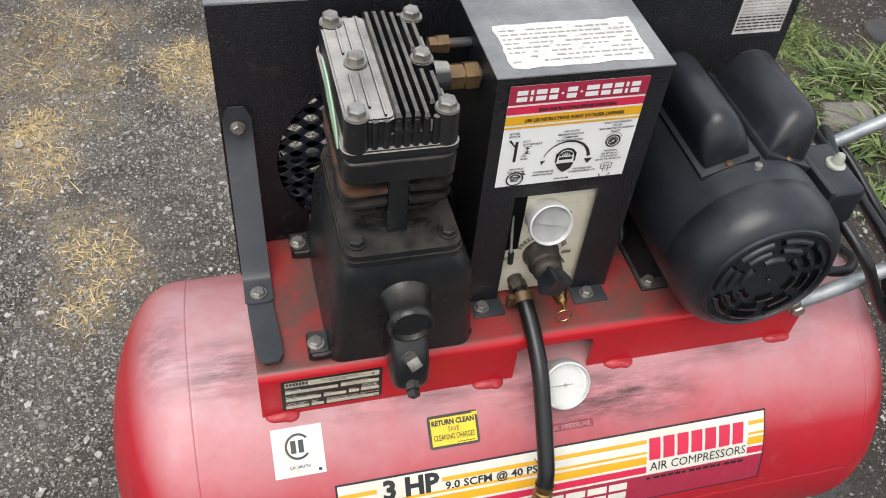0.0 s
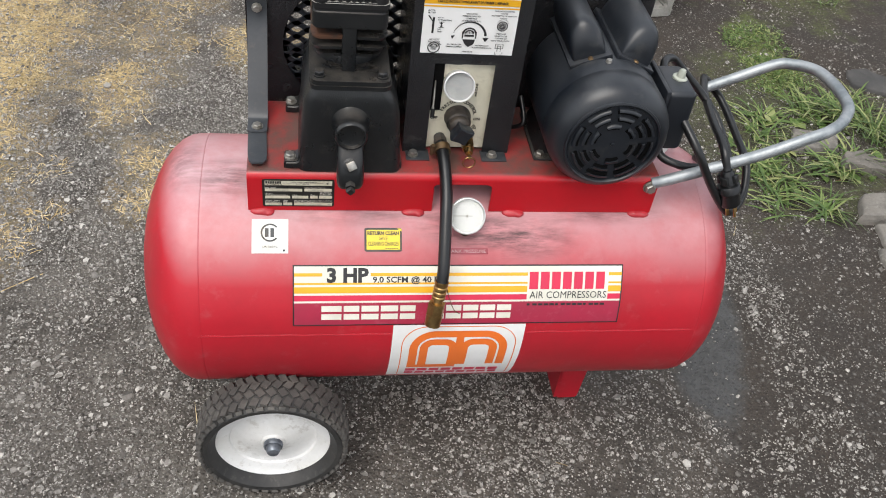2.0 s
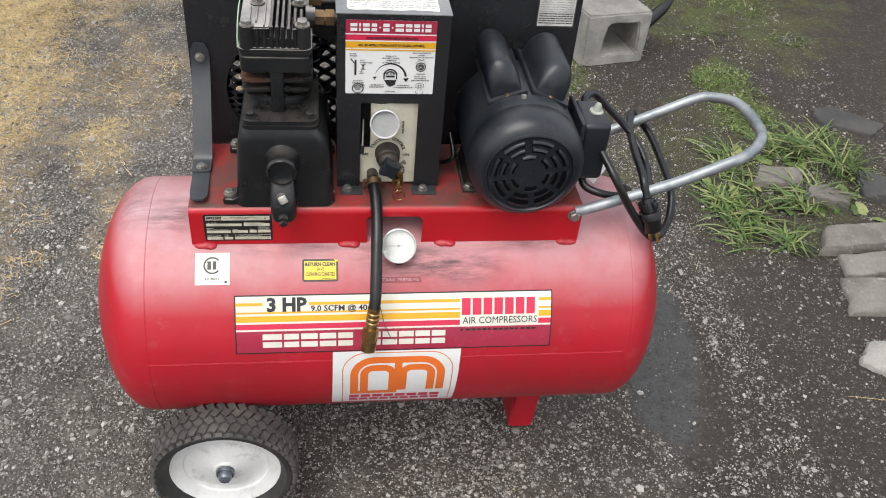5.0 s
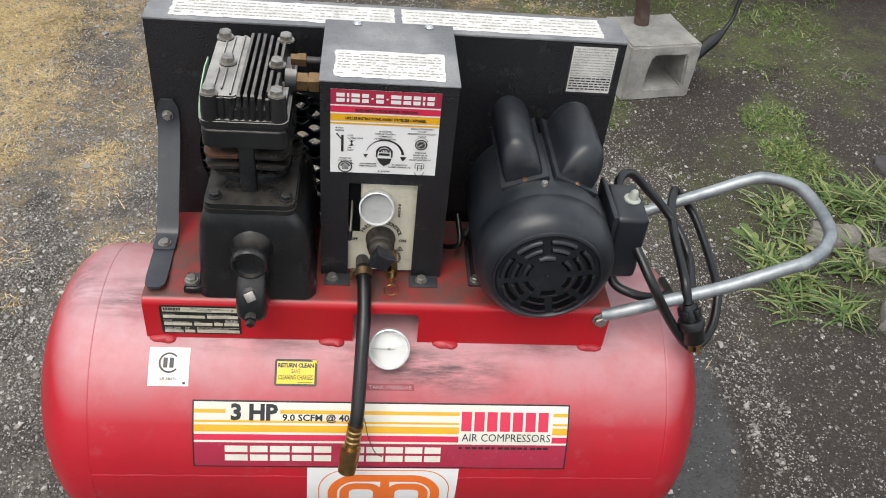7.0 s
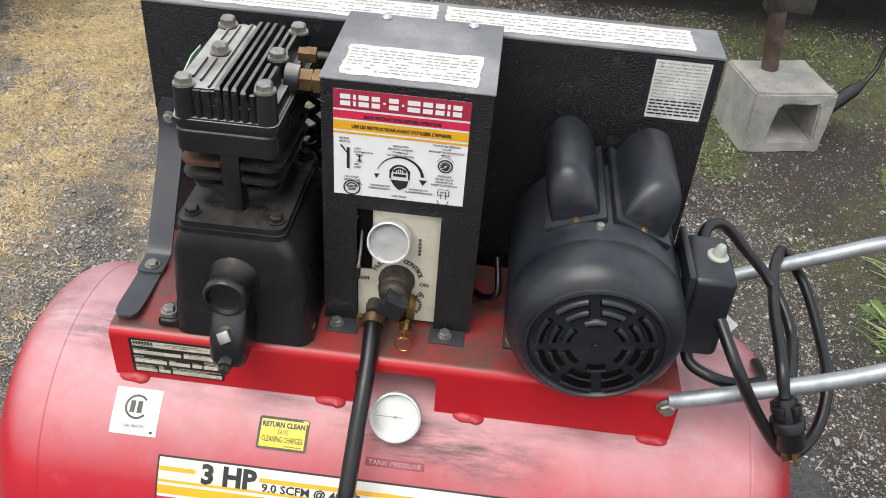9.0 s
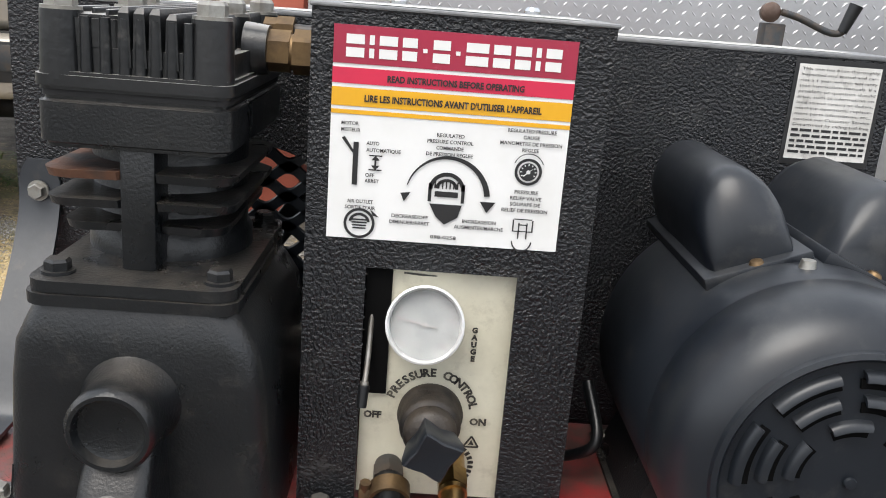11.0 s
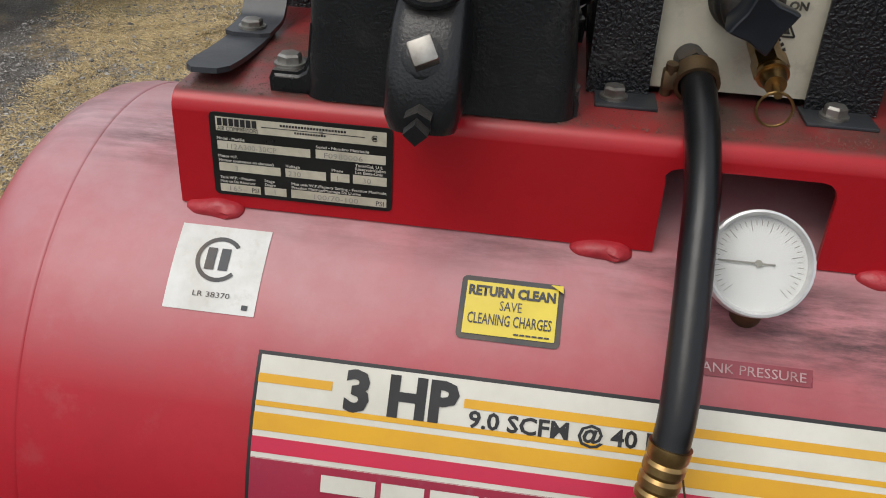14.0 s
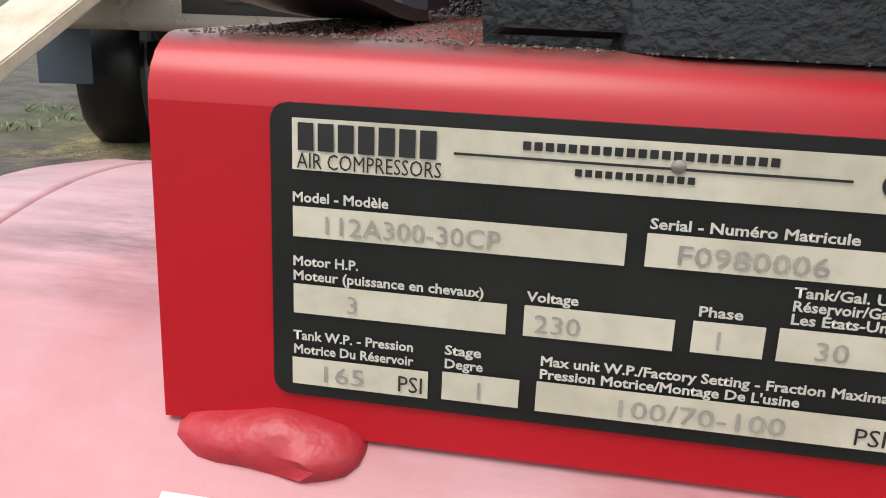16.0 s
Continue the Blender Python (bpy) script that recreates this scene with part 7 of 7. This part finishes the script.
slab("slate_piece", "dark flat slate lying on earth", [(1.66, 1.29), (1.82, 1.20), (1.90, 1.27), (1.76, 1.40), (1.68, 1.38)], 0.018, SLATE, 0.0, 6)
slab("slate_piece", "dark broken slate beside grass", [(1.62, 0.86), (1.74, 0.84), (1.78, 0.95), (1.66, 1.00)], 0.05, SLATE, 0.05, 7)
slab("paving_stone", "mossy grey stone among grass", [(1.28, 0.93), (1.44, 0.92), (1.48, 1.00), (1.33, 1.03)], 0.035, PAVER, 0.0, 8)

# ---- loose small stuff ----
def island_material(name, a, b, c, rough=0.85):
    m = bpy.data.materials.new(name)
    m.use_nodes = True
    n, l = m.node_tree.nodes, m.node_tree.links
    p = n["Principled BSDF"]
    p.inputs["Roughness"].default_value = rough
    r = n.new("ShaderNodeValToRGB")
    r.color_ramp.elements[0].color, r.color_ramp.elements[1].color = (*a, 1), (*c, 1)
    e = r.color_ramp.elements.new(0.6)
    e.color = (*b, 1)
    l.new(n.new("ShaderNodeNewGeometry").outputs["Random Per Island"], r.inputs[0])
    t = n.new("ShaderNodeTexNoise")
    t.inputs["Scale"].default_value = 220
    l.new(n.new("ShaderNodeTexCoord").outputs["Object"], t.inputs["Vector"])
    x = n.new("ShaderNodeMix")
    x.data_type, x.blend_type = "RGBA", "MULTIPLY"
    x.inputs[0].default_value = 0.6
    l.new(r.outputs[0], x.inputs[6])
    l.new(t.outputs[0], x.inputs[7])
    k = n.new("ShaderNodeMix")
    k.data_type, k.blend_type = "RGBA", "MULTIPLY"
    k.inputs[0].default_value = 1.0
    k.inputs[7].default_value = (1.35, 1.35, 1.35, 1)
    l.new(x.outputs[2], k.inputs[6])
    l.new(k.outputs[2], p.inputs["Base Color"])
    return m


STONES = island_material("mixed_gravel", (0.08, 0.073, 0.065), (0.23, 0.215, 0.195), (0.50, 0.48, 0.44))
STRAW = island_material("dry_straw_moss", (0.34, 0.25, 0.115), (0.54, 0.405, 0.20), (0.72, 0.59, 0.35))
BLADES = island_material("grass_blades", (0.045, 0.088, 0.015), (0.105, 0.165, 0.036), (0.28, 0.295, 0.12), 0.5)
CRUMBS = island_material("dirt_crumbs", (0.075, 0.060, 0.046), (0.135, 0.108, 0.083), (0.21, 0.175, 0.135))

ICO = bmesh.new()
bmesh.ops.create_icosphere(ICO, subdivisions=1, radius=1.0)
ico_v = np.array([v.co[:] for v in ICO.verts])
ico_f = np.array([[v.index for v in f.verts] for f in ICO.faces])
ICO.free()


OCTA_V = np.array([(1, 0, 0), (0, 1, 0), (-1, 0, 0), (0, -1, 0), (0, 0, 1), (0, 0, -1)], float)
OCTA_F = np.array([(0, 1, 4), (1, 2, 4), (2, 3, 4), (3, 0, 4), (1, 0, 5), (2, 1, 5), (3, 2, 5), (0, 3, 5)])


def pebbles(name, places, mat, label, category, shape_v=ico_v, shape_f=ico_f):
    """Many small stones in one mesh: each a turned, squashed, uneven lump."""
    rgp = np.random.RandomState(7)
    P = np.array(places)
    n, k = len(P), len(shape_v)
    v = shape_v[None] * (1 + rgp.uniform(-0.24, 0.24, (n, k, 1))) * (P[:, 3:4] * rgp.uniform(0.6, 1.25, (n, 3)) * np.array([1, 1, 0.75]))[:, None]
    a = rgp.uniform(0, 6.28, n)[:, None]
    c, q = np.cos(a), np.sin(a)
    V = np.stack([v[..., 0] * c - v[..., 1] * q + P[:, 0:1], v[..., 0] * q + v[..., 1] * c + P[:, 1:2], v[..., 2] + P[:, 2:3]], 2).reshape(-1, 3)
    F = (shape_f[None] + (np.arange(n) * k)[:, None, None]).reshape(-1, 3)
    me = bpy.data.meshes.new(name)
    me.from_pydata(V.tolist(), [], F.tolist())
    return tagged(link_mesh(name, me, mat, angle=28), label, category, kind="stuff")


rng = random.Random(21)
places = []
grit = []
while len(places) < 68000:
    x, y = rng.uniform(-1.7, 1.9), rng.uniform(-0.75, 2.8)
    dens = 1.0 if x < 0.3 else 0.55 if x < 1.0 else 0.16
    dens *= 1.0 if y < 1.3 else 0.55
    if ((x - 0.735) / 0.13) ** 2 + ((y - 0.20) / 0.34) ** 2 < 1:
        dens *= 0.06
    if noise.noise(Vector((x * 2.3, y * 2.3, 3))) * 0.5 + 0.5 < rng.random() * 0.75 or rng.random() > dens:
        continue
    for _ in range(3):
        gx, gy, gs = x + rng.gauss(0, 0.014), y + rng.gauss(0, 0.014), 0.0011 + 0.0016 * rng.random()
        grit.append((gx, gy, gz(gx, gy) + gs * 0.15, gs))
    s = 0.0017 + 0.0024 * rng.random() + (0.0042 * rng.random() if rng.random() < 0.20 else 0) + (0.0060 * rng.random() if rng.random() < 0.010 else 0)
    places.append((x, y, gz(x, y) + s * 0.2, s))
pebbles("gravel", places, STONES, "mixed grey and pale gravel", "gravel")
pebbles("grit", grit, STONES, "fine grey grit between the stones", "gravel", OCTA_V, OCTA_F)

places = []
while len(places) < 5200:
    x, y = rng.uniform(SX0 + 0.002, 0.12), rng.uniform(SY0 + 0.006, SY1)
    near = min(abs(x + 0.242), abs(y + 0.092), abs(x + 0.29), abs(y + 0.088))
    if -0.222 < x < -0.07 and y > -0.086 or rng.random() > math.exp(-near * 70) + 0.12:
        continue
    s = rng.uniform(0.00016, 0.00045)
    places.append((x, y, STOP + s * 0.3, s))
pebbles("dirt_crumbs", places, CRUMBS, "dry brown dirt crumbs on the saddle", "dirt")


def blades(name, tufts, mat, label, category, seed):
    """Curved flat blades; each tuft is x, y, spread, count, length, width, lift."""
    rgb = random.Random(seed)
    V, F = [], []
    for tx, ty, spread, count, length, width, lift in tufts:
        for _ in range(count):
            a, d = rgb.uniform(0, 2 * math.pi), spread * math.sqrt(rgb.random())
            x, y = tx + d * math.cos(a), ty + d * math.sin(a)
            z = gz(x, y) - 0.003
            h = rgb.uniform(0, 2 * math.pi)
            L, W = length * rgb.uniform(0.5, 1.2), width * rgb.uniform(0.6, 1.2)
            up = lift * rgb.uniform(0.5, 1.3)
            dx, dy = math.cos(h), math.sin(h)
            k = len(V)
            for t, w in ((0.0, 0.8), (0.35, 1.0), (0.7, 0.75), (1.0, 0.08)):
                r = L * t
                zz = z + L * up * (t - 0.62 * t * t)
                V.append((x + dx * r - dy * W * w / 2, y + dy * r + dx * W * w / 2, zz))
                V.append((x + dx * r + dy * W * w / 2, y + dy * r - dx * W * w / 2, zz + W * 0.15))
            F += [(k + 2 * i, k + 2 * i + 1, k + 2 * i + 3, k + 2 * i + 2) for i in range(3)]
    me = bpy.data.meshes.new(name)
    me.from_pydata(V, [], F)
    return tagged(link_mesh(name, me, mat, angle=60), label, category, kind="stuff")


tufts = []
for _ in range(15):
    tufts.append((1.42 + rng.uniform(-0.22, 0.28), 0.95 + rng.uniform(-0.22, 0.26), 0.045, 26, 0.125, 0.0062, 0.75))
for _ in range(12):
    tufts.append((1.24 + rng.uniform(-0.13, 0.16), 0.80 + rng.uniform(-0.16, 0.18), 0.035, 22, 0.11, 0.0064, 0.5))
for _ in range(26):
    tufts.append((1.40 + rng.uniform(-0.09, 0.09), 1.43 + rng.uniform(-0.20, 0.20), 0.05, 90, 0.022, 0.004, 0.9))
for _ in range(30):
    tufts.append((1.2 + rng.uniform(-0.6, 0.8), 2.25 + rng.uniform(-0.35, 0.4), 0.08, 45, 0.045, 0.004, 1.0))
for _ in range(10):
    tufts.append((0.82 + rng.uniform(-0.07, 0.07), 1.72 + rng.uniform(-0.25, 0.2), 0.05, 40, 0.025, 0.004, 1.0))
for _ in range(20):
    tufts.append((-2.3 + rng.uniform(-0.8, 0.8), 3.6 + rng.uniform(-0.5, 1.2), 0.12, 40, 0.07, 0.006, 1.1))
blades("grass", tufts, BLADES, "long green grass tufts and moss", "grass", 5)
leaf_tufts = [(1.22 + rng.uniform(-0.1, 0.42), 0.72 + rng.uniform(-0.06, 0.4), 0.03, 5, 0.045, 0.026, 0.5) for _ in range(24)]
leaf_tufts += [(-0.60 + rng.uniform(-0.25, 0.1), -0.42 + rng.uniform(-0.08, 0.1), 0.02, 6, 0.018, 0.008, 0.6) for _ in range(6)]
blades("weeds", leaf_tufts, BLADES, "low broad-leaved green weeds", "weeds", 9)
tufts = []
for cx, cy, rx, ry, n in ((-1.17, 1.45, 0.20, 0.72, 330), (-1.32, 2.15, 0.34, 0.42, 230), (-0.76, 1.45, 0.22, 0.36, 20), (-1.08, 0.80, 0.10, 0.22, 40), (-0.73, 1.08, 0.09, 0.14, 9), (-0.60, 0.66, 0.10, 0.18, 9), (-0.93, 0.55, 0.12, 0.24, 10), (-0.35, 1.35, 0.13, 0.13, 14), (-1.6, 3.2, 0.8, 0.8, 120), (-0.9, 2.6, 0.4, 0.45, 70), (0.6, 2.3, 0.3, 0.15, 16), (-0.95, -0.05, 0.10, 0.08, 4), (-1.3, 0.4, 0.3, 0.4, 12)):
    for _ in range(n):
        a, d = rng.uniform(0, 6.283), math.sqrt(rng.random())
        tufts.append((cx + rx * d * math.cos(a), cy + ry * d * math.sin(a), 0.045, 80, 0.026, 0.0024, 0.55))
blades("dry_grass", tufts, STRAW, "straw-coloured dry moss and grass", "grass", 6)
twigs = [(rng.uniform(-1.0, 1.6), rng.uniform(-0.5, 1.6), 0.0, 1, rng.uniform(0.04, 0.14), 0.0022, 0.10) for _ in range(70)]
blades("twigs", twigs, STRAW, "thin dry stalks lying on gravel", "twigs", 12)
